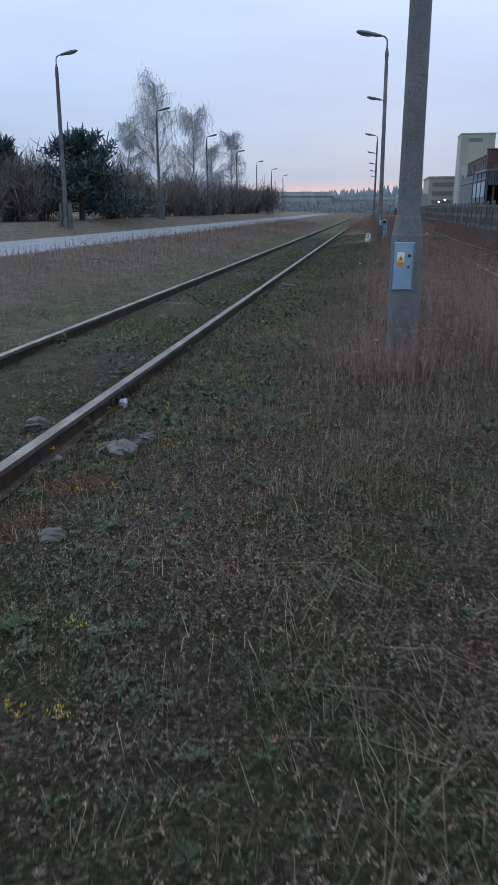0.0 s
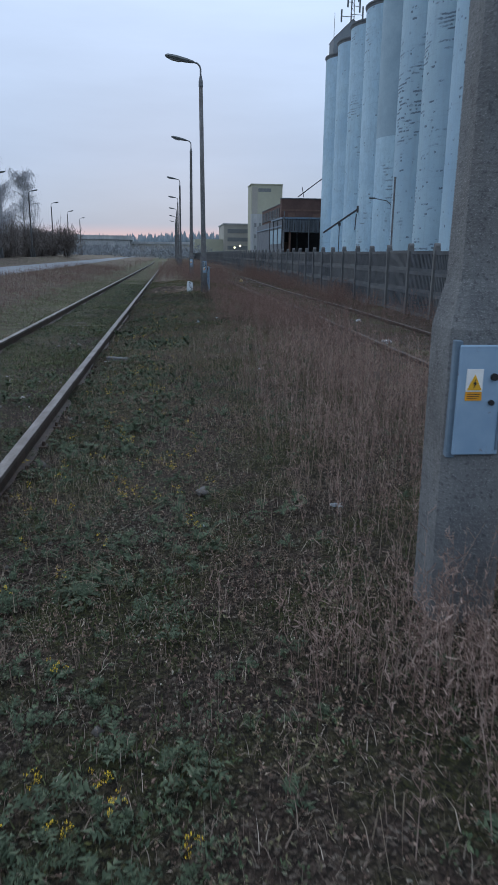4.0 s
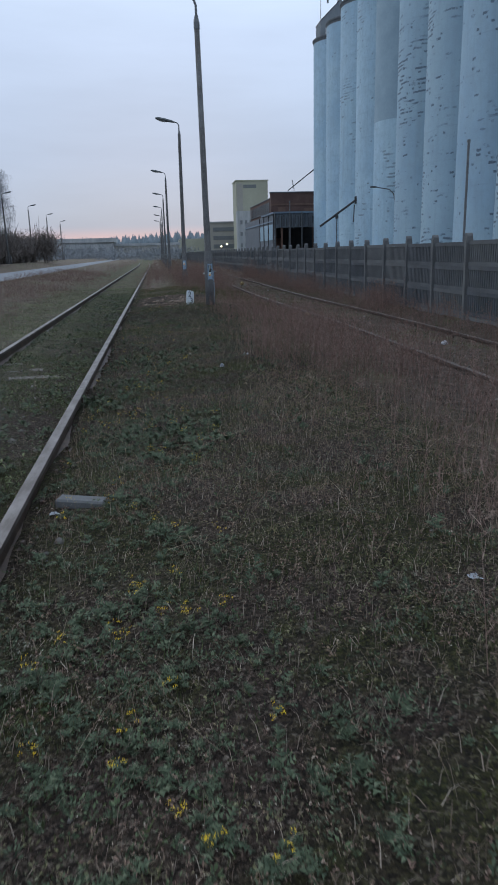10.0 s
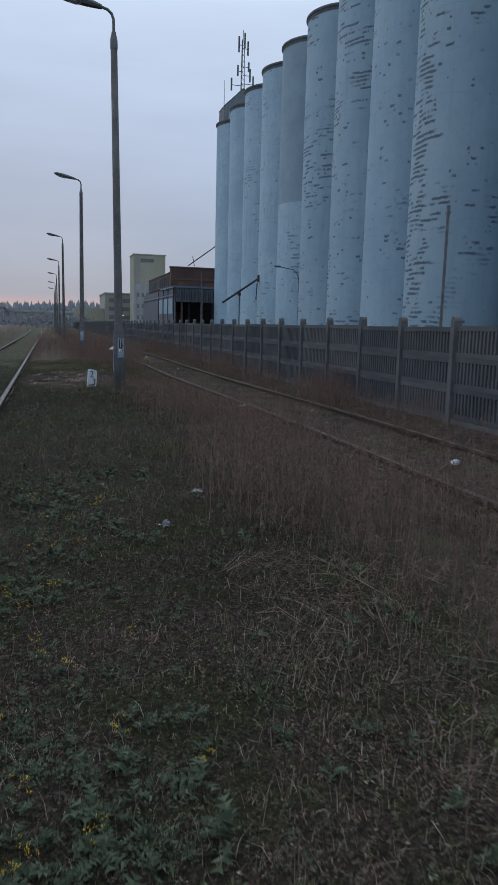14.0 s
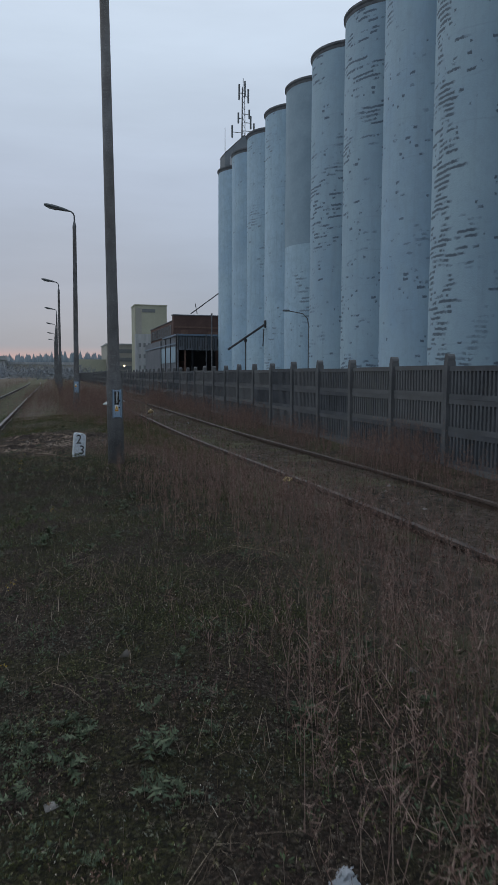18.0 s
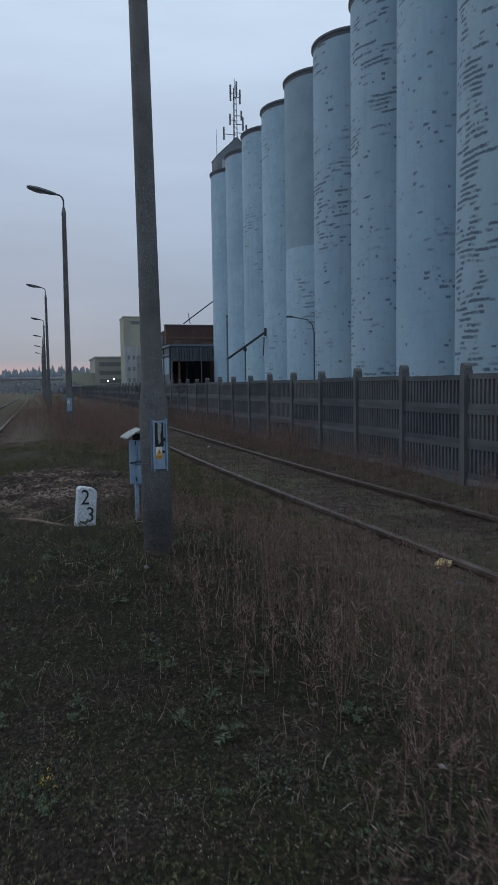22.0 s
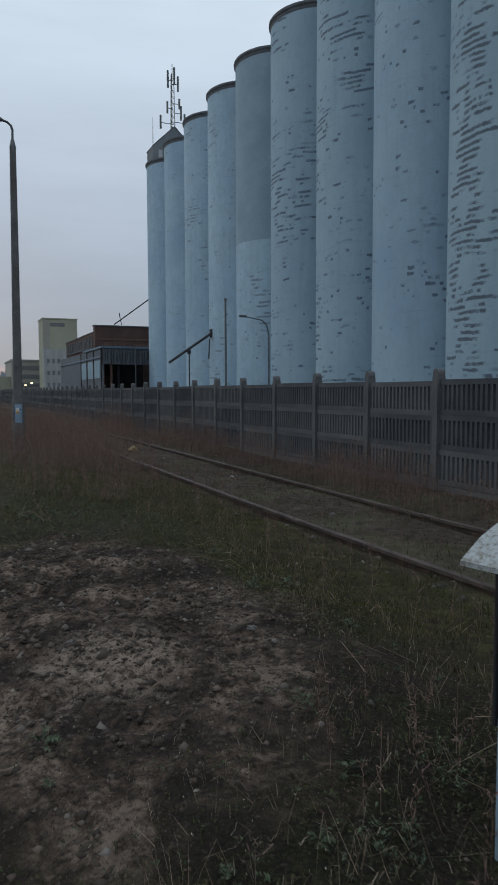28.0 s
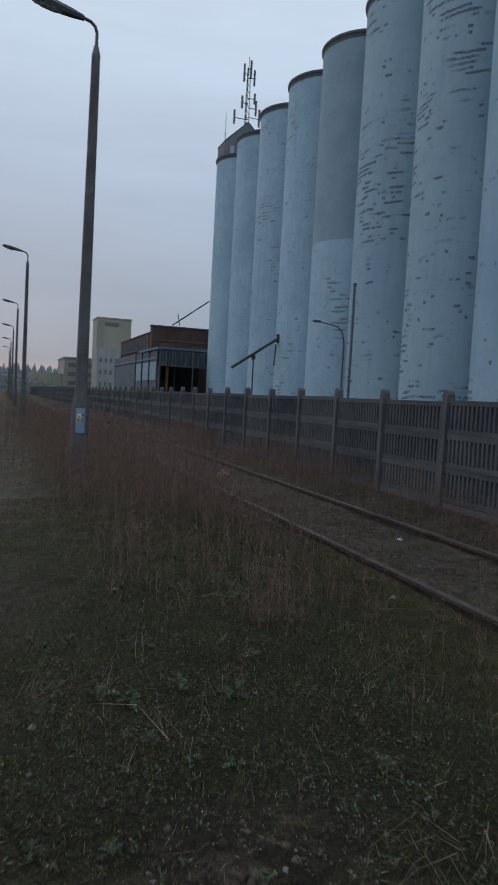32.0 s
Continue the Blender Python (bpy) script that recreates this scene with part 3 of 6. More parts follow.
sk = Mat("red_brown_dead_weed", 0.85, 0.0, 0.15)
kpos, ksep = sk.n.new("ShaderNodeNewGeometry"), sk.n.new("ShaderNodeSeparateXYZ")
sk.l.new(kpos.outputs["Position"], ksep.inputs[0])
# paler before y 13, darker past 18: brightness by stretch put into the colour
dry = sk.ramp(sk.island(), [(0.0, (0.125, 0.080, 0.065)), (0.5, (0.225, 0.153, 0.126)), (1.0, (0.335, 0.252, 0.21))])
dark_stalk = sk.ramp(sk.island(), [(0.0, (0.088, 0.051, 0.042)), (0.5, (0.167, 0.105, 0.086)), (1.0, (0.260, 0.186, 0.153))])
sk.color(sk.mix(sk.band(ksep.outputs[1], 13, 18), dry, dark_stalk))
M_STALK = sk.m
M_PURPLE = leafy("grey_purple_stalk", [(0.0, (0.080, 0.054, 0.046)), (1.0, (0.175, 0.122, 0.102))])
M_STRAW = leafy("bleached_straw", [(0.0, (0.125, 0.090, 0.064)), (0.7, (0.205, 0.155, 0.112)), (1.0, (0.37, 0.305, 0.225))])
M_FLOWER = leafy("yellow_petal", [(0.0, (0.46, 0.30, 0.01)), (1.0, (0.65, 0.47, 0.03))])
M_CLOD = leafy("soil_clod", [(0.0, (0.036, 0.028, 0.022)), (0.75, (0.10, 0.076, 0.059)), (0.97, (0.15, 0.118, 0.094)), (1.0, (0.27, 0.24, 0.205))])
M_LUMP = leafy("earth_lump", [(0.0, (0.028, 0.022, 0.018)), (0.6, (0.075, 0.058, 0.047)), (0.85, (0.115, 0.095, 0.08)), (1.0, (0.20, 0.18, 0.16))])
M_NEEDLE = leafy("dark_pine_needle", [(0.0, (0.034, 0.056, 0.060)), (1.0, (0.080, 0.112, 0.112))])
M_TWIG = leafy("bare_bush_twig", [(0.0, (0.10, 0.085, 0.078)), (1.0, (0.19, 0.165, 0.15))])
M_BTWIG = leafy("thin_birch_twig", [(0.0, (0.26, 0.26, 0.275)), (1.0, (0.40, 0.40, 0.415))])
# far woods and scrub: haze put into their pale bluish colour
M_FOREST = leafy("haze_tinted_far_pines", [(0.0, (0.125, 0.155, 0.175)), (1.0, (0.165, 0.195, 0.215))])
M_SCRUB = leafy("haze_tinted_far_scrub", [(0.0, (0.16, 0.175, 0.19)), (1.0, (0.20, 0.215, 0.23))])
M_STONE = leafy("pale_pebble", [(0.0, (0.05, 0.045, 0.04)), (0.8, (0.13, 0.118, 0.108)), (1.0, (0.27, 0.255, 0.24))])
M_PLASTIC = plain("crumpled_white_plastic", (0.34, 0.37, 0.41), (0.55, 0.58, 0.61), 14, 0.4)
M_YPLASTIC = plain("yellow_foam", (0.40, 0.27, 0.09), (0.55, 0.45, 0.25), 14, 0.6)

# ---- mesh tools ----


def part(name, bm, mat, parent=None, label="", smooth=False):
    me = bpy.data.meshes.new(name)
    bmesh.ops.recalc_face_normals(bm, faces=bm.faces)
    bm.to_mesh(me)
    bm.free()
    if smooth:
        me.shade_smooth()
    me.materials.append(mat)
    ob = new(name, me)
    if parent:
        ob.parent = parent
    if label:
        tagged(ob, label)
    return ob


def thing(name, label, category, at=None, group="", kind=""):
    ob = new(name)
    ob.empty_display_size = 0.1
    if at:
        ob.matrix_world = at if isinstance(at, Matrix) else Matrix.Translation(at)
    return tagged(ob, label, category, group, kind)


def box(bm, x0, x1, y0, y1, z0, z1, bevel=0.0):
    vs = [bm.verts.new(p) for p in ((x0, y0, z0), (x1, y0, z0), (x1, y1, z0), (x0, y1, z0), (x0, y0, z1), (x1, y0, z1), (x1, y1, z1), (x0, y1, z1))]
    fs = [bm.faces.new([vs[i] for i in f]) for f in ((3, 2, 1, 0), (4, 5, 6, 7), (0, 1, 5, 4), (1, 2, 6, 5), (2, 3, 7, 6), (3, 0, 4, 7))]
    if bevel:
        edges = {e for f in fs for e in f.edges}
        bmesh.ops.bevel(bm, geom=list(edges), offset=bevel, segments=1, affect="EDGES")
    return bm


def boxed(*spans, bevel=0.0):
    bm = bmesh.new()
    for s in spans:
        box(bm, *s, bevel=bevel)
    return bm


def lathe(bm, profile, seg=16, at=(0, 0), caps=True):
    """A turned form from (radius, z) pairs."""
    rings = []
    for rad, z in profile:
        rings.append([bm.verts.new((at[0] + rad * math.cos(2 * math.pi * i / seg), at[1] + rad * math.sin(2 * math.pi * i / seg), z)) for i in range(seg)])
    for a, b in zip(rings, rings[1:]):
        for i in range(seg):
            bm.faces.new((a[i], a[(i + 1) % seg], b[(i + 1) % seg], b[i]))
    if caps:
        bm.faces.new(rings[0][::-1])
        bm.faces.new(rings[-1])
    return bm


def tube(bm, points, radii, seg=8):
    """A round tube along points."""
    pts = [Vector(p) for p in points]
    if isinstance(radii, (int, float)):
        radii = [radii] * len(pts)
    rings = []
    for i, p in enumerate(pts):
        d = (pts[min(i + 1, len(pts) - 1)] - pts[max(i - 1, 0)]).normalized()
        u = d.cross(Vector((0, 0, 1)) if abs(d.z) < 0.95 else Vector((1, 0, 0))).normalized()
        v = d.cross(u)
        rings.append([bm.verts.new(p + radii[i] * (math.cos(2 * math.pi * k / seg) * u + math.sin(2 * math.pi * k / seg) * v)) for k in range(seg)])
    for a, b in zip(rings, rings[1:]):
        for k in range(seg):
            bm.faces.new((a[k], a[(k + 1) % seg], b[(k + 1) % seg], b[k]))
    bm.faces.new(rings[0][::-1])
    bm.faces.new(rings[-1])
    return bm


def prism(bm, outline, axis, lo, hi):
    """An outline of (a, b) pairs pushed along an axis: x -> (y, z), y -> (x, z), z -> (x, y)."""
    def at(p, t):
        return {"x": (t, p[0], p[1]), "y": (p[0], t, p[1]), "z": (p[0], p[1], t)}[axis]
    a, b = [bm.verts.new(at(p, lo)) for p in outline], [bm.verts.new(at(p, hi)) for p in outline]
    n = len(outline)
    bm.faces.new(a[::-1])
    bm.faces.new(b)
    for i in range(n):
        bm.faces.new((a[i], a[(i + 1) % n], b[(i + 1) % n], b[i]))
    return bm


def tri_mesh(name, verts, tris, mat, label="", category="", kind="stuff"):
    """A large mesh straight from arrays of corners and triangles."""
    me = bpy.data.meshes.new(name)
    nv, nt = len(verts), len(tris)
    me.vertices.add(nv)
    me.vertices.foreach_set("co", np.asarray(verts, np.float32).ravel())
    me.loops.add(nt * 3)
    me.loops.foreach_set("vertex_index", np.asarray(tris, np.int32).ravel())
    me.polygons.add(nt)
    me.polygons.foreach_set("loop_start", np.arange(0, nt * 3, 3, dtype=np.int32))
    me.update(calc_edges=True)
    me.materials.append(mat)
    ob = new(name, me)
    return tagged(ob, label, category, kind=kind)


rng = np.random.default_rng(7)


def sway(p, k):
    """A cheap smooth field of -1 to 1 on the ground plan."""
    x, y = p[..., 0], p[..., 1]
    return (np.sin(x * k * 1.3 + 1.7 * np.sin(y * k * 0.7) + k) + np.sin(y * k * 1.1 + 1.3 * np.sin(x * k * 0.9 + 2) + 2 * k) + np.sin((x + y) * k * 0.6 + 3)) / 3


def ground_z(x, y):
    """Height of the ground on the plan: low by the second track, a bank up to the road."""
    x, y = np.asarray(x, float), np.asarray(y, float)
    s = lambda a, b, v: np.clip((v - a) / (b - a), 0, 1) ** 2 * (3 - 2 * np.clip((v - a) / (b - a), 0, 1))
    z = -0.13 + 0.10 * s(0.3, 1.8, x) - 0.25 * s(2.2, 4.3, x) + 0.20 * s(6.2, 7.2, x)
    z = z + 0.33 * s(-2.2, -6.6, x) + 0.5 * s(-11.5, -13.0, x)
    near = s(-8, -5, x) * s(9, 7, x)
    p = np.stack([x, y], -1)
    z = z + near * (0.025 * sway(p, 1.1) + 0.018 * sway(p, 3.7) + 0.010 * sway(p, 9.0))
    z = z + 0.03 * s(3.0, 4.2, x) * s(7.0, 6.2, x)
    z = z + 0.15 * np.exp(-(((x - 2.2) / 1.2) ** 2) - ((y - 29.6) / 1.6) ** 2)
    z = z - 0.14 * np.exp(-(((x - 2.32) / 0.5) ** 2) - ((y - 31.65) / 0.5) ** 2)
    heap = np.exp(-(((x - 1.38) / 1.25) ** 2 + ((y - 34.5) / 2.1) ** 2) ** 3)
    rough = 0.040 * sway(p, 3.1) + 0.034 * sway(p, 8.3) + 0.022 * sway(p, 19.0) + 0.016 * sway(p[..., ::-1], 37.0) + 0.010 * sway(p, 61.0)
    return z + heap * (0.045 + rough)


def blades(roots, height, width, lean, curl=0.5):
    """Grass blades as bent three-triangle strips. Gives corners and triangles."""
    n = len(roots)
    az, face = rng.uniform(0, 2 * np.pi, n), rng.uniform(0, 2 * np.pi, n)
    tilt = np.abs(rng.normal(0, lean, n))
    out = np.stack([np.cos(az), np.sin(az), np.zeros(n)], -1)
    side = np.stack([np.cos(face), np.sin(face), np.zeros(n)], -1) * (width[:, None] / 2)
    up = np.array([0, 0, 1.0])
    mid = roots + out * (height * np.sin(tilt) * 0.45)[:, None] + up * (height * np.cos(tilt) * 0.55)[:, None]
    tip = roots + out * (height * np.sin(np.minimum(tilt * (1 + curl), 1.5)))[:, None] + up * (height * np.cos(np.minimum(tilt * (1 + curl), 1.5)))[:, None]
    v = np.stack([roots - side, roots + side, mid - side * 0.7, mid + side * 0.7, tip], 1).reshape(-1, 3)
    t = np.array([[0, 1, 3], [0, 3, 2], [2, 3, 4]])[None] + 5 * np.arange(n)[:, None, None]
    return v, t.reshape(-1, 3)


def strips(a, b, width):
    """Thin flat twigs from points a to points b, one triangle pair each."""
    n = len(a)
    d = b - a
    r = rng.normal(size=(n, 3))
    side = np.cross(d, r)
    side /= np.linalg.norm(side, axis=1, keepdims=True) + 1e-9
    side *= (width / 2)[:, None] if np.ndim(width) else width / 2
    v = np.stack([a - side, a + side, b + side * 0.4, b - side * 0.4], 1).reshape(-1, 3)
    t = np.array([[0, 1, 2], [0, 2, 3]])[None] + 4 * np.arange(n)[:, None, None]
    return v, t.reshape(-1, 3)


def joined(pieces):
    vs, ts, base = [], [], 0
    for v, t in pieces:
        vs.append(v)
        ts.append(t + base)
        base += len(v)
    return np.concatenate(vs), np.concatenate(ts)


def scatter(n, x0, x1, y0, y1, keep=None):
    """Random places on the ground, thinned by keep(points), a chance of 0 to 1."""
    p = np.stack([rng.uniform(x0, x1, n), rng.uniform(y0, y1, n)], -1)
    if keep is not None:
        p = p[rng.random(n) < keep(p)]
    return np.concatenate([p, ground_z(p[:, 0], p[:, 1])[:, None]], 1)

# ---- ground, road ----
def spread(parts):
    out = []
    for a, b, step in parts:
        out.extend(np.arange(a, b - 1e-6, step))
    out.append(parts[-1][1])
    return np.array(out)


gx = spread([(-2500, -300, 220), (-300, -40, 26), (-40, -8, 2.0), (-8, -2.4, 0.28), (-2.4, -0.1, 0.1), (-0.1, 2.9, 0.06), (2.9, 3.4, 0.1), (3.4, 8.0, 0.2), (8.0, 40, 3.2), (40, 300, 26), (300, 2500, 220)])
gy = spread([(-2500, -300, 220), (-300, -20, 28), (-20, 1, 1.5), (1, 31.6, 0.17), (31.6, 37.6, 0.05), (37.6, 40, 0.13), (40, 70, 0.6), (70, 150, 4), (150, 500, 25), (500, 3000, 250)])
GX, GY = np.meshgrid(gx, gy)
GZ = ground_z(GX, GY)
nx, ny = len(gx), len(gy)
quad = (np.arange(ny - 1)[:, None] * nx + np.arange(nx - 1)[None]).ravel()
tris = np.concatenate([np.stack([quad, quad + 1, quad + nx + 1], -1), np.stack([quad, quad + nx + 1, quad + nx], -1)])
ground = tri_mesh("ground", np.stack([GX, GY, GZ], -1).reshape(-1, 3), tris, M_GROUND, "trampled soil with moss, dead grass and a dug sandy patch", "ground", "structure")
ground.data.shade_smooth()

bm = bmesh.new()
ys = [-60, 0, 20, 40, 60, 90, 130, 180, 260]
rows = []
for y in ys:
    w = 0.004 * max(0, y - 60)
    rows.append([bm.verts.new((x - w * 4, y, 0.235 + h)) for x, h in ((-6.9, -0.06), (-6.95, 0.0), (-9.3, 0.03), (-11.6, 0.0), (-11.65, -0.06))])
for a, b in zip(rows, rows[1:]):
    for i in range(4):
        bm.faces.new((a[i], a[i + 1], b[i + 1], b[i]))
tagged(part("road", bm, M_ROAD), "pale worn concrete road beside the railway", "road", kind="structure")

# ---- the two tracks ----
HEAD = [(-0.036, 0.0), (0.036, 0.0), (0.036, -0.03), (-0.036, -0.03)]
WEB = [(-0.034, -0.0305), (0.034, -0.0305), (0.010, -0.045), (0.009, -0.125), (0.062, -0.142), (0.062, -0.152), (-0.062, -0.152), (-0.062, -0.142), (-0.009, -0.125), (-0.010, -0.045)]


def sweep(bm, outline, line, z):
    rings = []
    for i, (x, y) in enumerate(line):
        x0, y0 = line[max(i - 1, 0)]
        x1, y1 = line[min(i + 1, len(line) - 1)]
        d = Vector((x1 - x0, y1 - y0)).normalized()
        rings.append([bm.verts.new((x + d.y * a, y - d.x * a, z(y) + b)) for a, b in outline])
    n = len(outline)
    for a, b in zip(rings, rings[1:]):
        for k in range(n):
            bm.faces.new((a[k], a[(k + 1) % n], b[(k + 1) % n], b[k]))
    bm.faces.new(rings[0][::-1])
    bm.faces.new(rings[-1])


def track(label, near_x, gap, level, y0, y1, centre_of, clips=0.0):
    tr = thing("railway_track", label, "railway track", (0, 0, 0))
    for off in (0.0, gap):
        line = [(centre_of(y) + near_x + off, y) for y in np.linspace(y0, y1, 60)]
        bm = bmesh.new()
        sweep(bm, WEB, line, level)
        rail = part("rail", bm, M_RAIL, tr, "rust-brown steel rail")
        bm = bmesh.new()
        sweep(bm, HEAD, line, level)
        part("rail_head", bm, M_HEAD if clips else M_HEADRUST, rail, "dull worn running surface")
    me = clip_mesh = None
    y = y0 + 0.3
    while y < min(y1, 60):
        if me is None:
            sl = part("sleeper", boxed((-1.25, 1.25, -0.12, 0.12, -0.2, 0.0), bevel=0.015), M_SLEEPER, tr)
            me = sl.data
        else:
            sl = new("sleeper", me)
            sl.parent = tr
        cx = centre_of(y) + near_x + gap / 2
        d = (centre_of(y + 0.5) - centre_of(y - 0.5))
        sl.matrix_local = pose(cx + random.uniform(-0.03, 0.03), y, level(y) - 0.155, 0, random.uniform(-0.5, 0.5), -math.degrees(math.atan(d)) + random.uniform(-0.8, 0.8))
        if clips and 3 < y < 40:
            for side in (-1, 1):
                if clip_mesh is None:
                    bm = boxed((-0.03, 0.03, -0.05, 0.05, -0.02, 0.012), (-0.012, 0.012, -0.02, 0.02, 0.0121, 0.045), bevel=0.004)
                    cl = part("rail_clip", bm, M_RAIL, tr)
                    clip_mesh = cl.data
                else:
                    cl = new("rail_clip", clip_mesh)
                    cl.parent = tr
                cl.matrix_local = pose(centre_of(y) + near_x + clips + side * 0.075, y, level(y) - 0.14, 0, 0, random.uniform(-6, 6))
        y += 0.64
    return tr


def main_level(y):
    return 0.0


def siding_level(y):
    return -0.17


def main_line(y):
    return -0.00025 * max(0, y - 90) ** 2


def siding_line(y):
    s = min(1, max(0, (y - 25) / 14))
    return 4.72 - 0.36 * s * s * (3 - 2 * s)


main_track = track("straight rusty main track on half-buried sleepers among weeds", -1.5, 1.5, main_level, -6, 140, main_line, 1.5)
track("overgrown rusty siding track beside a concrete fence", 0.0, 1.5, siding_level, -6, 120, siding_line)

# bolted joints in the near rail of the main track
for y in (7.4, 19.4, 31.6):
    for side in (-1, 1):
        bm = boxed((side * 0.014 - 0.011, side * 0.014 + 0.011, y - 0.30, y + 0.30, -0.115, -0.045), bevel=0.004)
        for k in (-0.2, -0.07, 0.07, 0.2):
            box(bm, side * 0.033 - 0.009, side * 0.033 + 0.009, y + k - 0.016, y + k + 0.016, -0.095, -0.064)
        part("fishplate", bm, M_RAIL, main_track, "bolted rusty joint plate")
    part("joint_gap", boxed((-0.0372, 0.0372, y - 0.006, y + 0.006, -0.031, 0.0008)), M_BLACK, main_track, "dark open rail joint")

# ---- concrete fence: posts and three rows of slatted panels ----
FX, BAY = 7.06, 1.78
FENCE_TOP, ROW = 1.44, 0.488
fence = thing("fence", "grey precast concrete slatted fence along the siding", "fence", (0, 0, 0))


def slat_panel():
    bm = bmesh.new()
    w, h = 1.67, ROW - 0.0015
    box(bm, -0.028, 0.028, -w / 2, w / 2, 0.0, 0.075)
    box(bm, -0.028, 0.028, -w / 2, w / 2, h - 0.075, h)
    n = 17
    for i in range(n):
        c = -w / 2 + 0.03 + (w - 0.06) * (i + 0.5) / n
        box(bm, -0.026, 0.026, c - 0.023, c + 0.023, 0.0755, h - 0.0755)
    return bm


def post_form(top, low):
    bm = bmesh.new()
    box(bm, -0.07, 0.07, -0.054, 0.054, low, top + 0.012)
    # rounded head on a short neck
    arc = [(0.060 * math.cos(a), top + 0.045 + 0.075 * math.sin(a)) for a in np.linspace(-0.5, math.pi + 0.5, 9)]
    prism(bm, arc, "x", -0.06, 0.06)
    return bm


panel_mesh = post_mesh = None
for k in range(-20, 48):
    y = 40.08 + BAY * k
    zo = 0.0 + 0.012 * math.sin(k * 1.9)
    if post_mesh is None:
        o = part("post", post_form(FENCE_TOP + 0.05, -0.6), M_FENCE, fence)
        post_mesh = o.data
    else:
        o = new("post", post_mesh)
        o.parent = fence
    o.matrix_local = pose(FX, y, zo, random.uniform(-0.7, 0.7), random.uniform(-0.7, 0.7), random.uniform(-2, 2))
    for row in range(3):
        if panel_mesh is None:
            o = part("panel", slat_panel(), M_PANEL, fence)
            panel_mesh = o.data
        else:
            o = new("panel", panel_mesh)
            o.parent = fence
        o.matrix_local = pose(FX, y + BAY / 2, zo + FENCE_TOP - ROW * (row + 1) + random.uniform(-0.001, 0.001), random.uniform(-0.06, 0.06), random.uniform(-0.8, 0.8), 0)
# low plinth below the panels and the far run of the fence
bm = bmesh.new()
box(bm, FX - 0.03, FX + 0.03, 4.5, 125.3, -0.55, -0.027)
part("plinth", bm, M_FENCE, fence, "soil-stained concrete base strip")
bm = bmesh.new()
for k in range(48, 100):
    y = 40.08 + BAY * k
    box(bm, FX - 0.07, FX + 0.07, y - 0.06, y + 0.06, -0.3, 1.53)
    for row in range(3):
        box(bm, FX - 0.02, FX + 0.02, y + 0.065, y + BAY - 0.065, FENCE_TOP - ROW * (row + 1), FENCE_TOP - ROW * row - 0.002)
tagged(part("far_panels", bm, M_PANEL, fence), kind="stuff")

# ---- silos ----
SILO_R, SILO_H = 3.4, 27.6


def silo(cx, cy, label, wear=1, patched=False, h=SILO_H, turn=0):
    t = thing("silo", label, "silo", pose(cx, cy, -0.2, 0, 0, turn), "row of grain silos")
    bm = bmesh.new()
    if patched:
        lathe(bm, [(SILO_R, 0), (SILO_R, 13.3)], 64, caps=False)
        part("wall", bm, M_SILO[wear], t, smooth=True)
        bm = bmesh.new()
        lathe(bm, [(SILO_R + 0.004, 13.3), (SILO_R + 0.004, h - 0.35)], 64, caps=False)
        part("upper_wall", bm, M_PLASTER, t, "unpainted grey plaster upper half", smooth=True)
    else:
        lathe(bm, [(SILO_R, 0), (SILO_R, h - 0.35)], 64, caps=False)
        part("wall", bm, M_SILO[wear], t, smooth=True)
    bm = bmesh.new()
    lathe(bm, [(SILO_R + 0.015, h - 0.36), (SILO_R + 0.05, h - 0.16), (SILO_R + 0.14, h - 0.05), (SILO_R + 0.14, h + 0.10), (SILO_R + 0.08, h + 0.13)], 64)
    part("rim", bm, M_RIM, t, "dark overhanging concrete roof rim")
    return t


SILO_LABELS = ("tall round white silo with sound faded paint", "tall round white silo with lightly chipped paint", "tall round white silo with paint peeling in level strokes", "tall round white silo, badly peeled in level strokes")
for cy, wear, turn in ((111.5, 0, 0), (104.2, 0, 50), (97.3, 1, 110), (90.4, 1, 200), (83.7, 1, 20), (76.9, 2, 140), (69.9, 2, 75), (63.2, 2, 260), (56.6, 3, 0)):
    silo(26.0, cy, "tall round silo, grey plaster above old white paint" if cy == 83.7 else SILO_LABELS[wear], wear, cy == 83.7, turn=turn)
silo(29.4, 50.3, "tall round white silo set back in shade", 1)
for cy, wear in ((44.3, 2), (37.5, 1)):
    silo(26.0, cy, SILO_LABELS[wear], wear, turn=33)
# second row behind, closing the view between the round walls
bm = boxed((27.5, 40.0, 34.0, 114.8, -0.2, 27.2))
tagged(part("silo_core", bm, M_PLASTER), "grey back wall between and behind the silos", "building")

# ---- headhouse and mast above the far silo ----
hh = thing("headhouse", "dark gabled lift house on the silo roof", "building", (0, 0, 0))
bm = bmesh.new()
prism(bm, [(24.05, 27.3), (29.4, 27.3), (29.4, 30.5), (26.7, 33.0), (24.05, 30.5)], "y", 114.2, 117.0)
part("wall", bm, M_HEADHOUSE, hh)
# opening onto the sky: the bright sky is put in as a pale pane
part("window", boxed((24.7, 25.15, 114.12, 114.2, 28.9, 30.1)), M_LENS, hh, "window opening, sky seen through it put in as pale colour")
bm = bmesh.new()
for s in (-1, 1):
    prism(bm, [(26.7 + s * 2.69, 30.46), (26.7, 33.02), (26.7, 33.12), (26.7 + s * 2.69, 30.58)], "y", 114.16, 117.2)
part("roof", bm, M_PIPE, hh)
mast = thing("antenna_mast", "steel lattice mast with panel antennas on the roof", "mast", (26.7, 114.9, 33.0))
bm = bmesh.new()
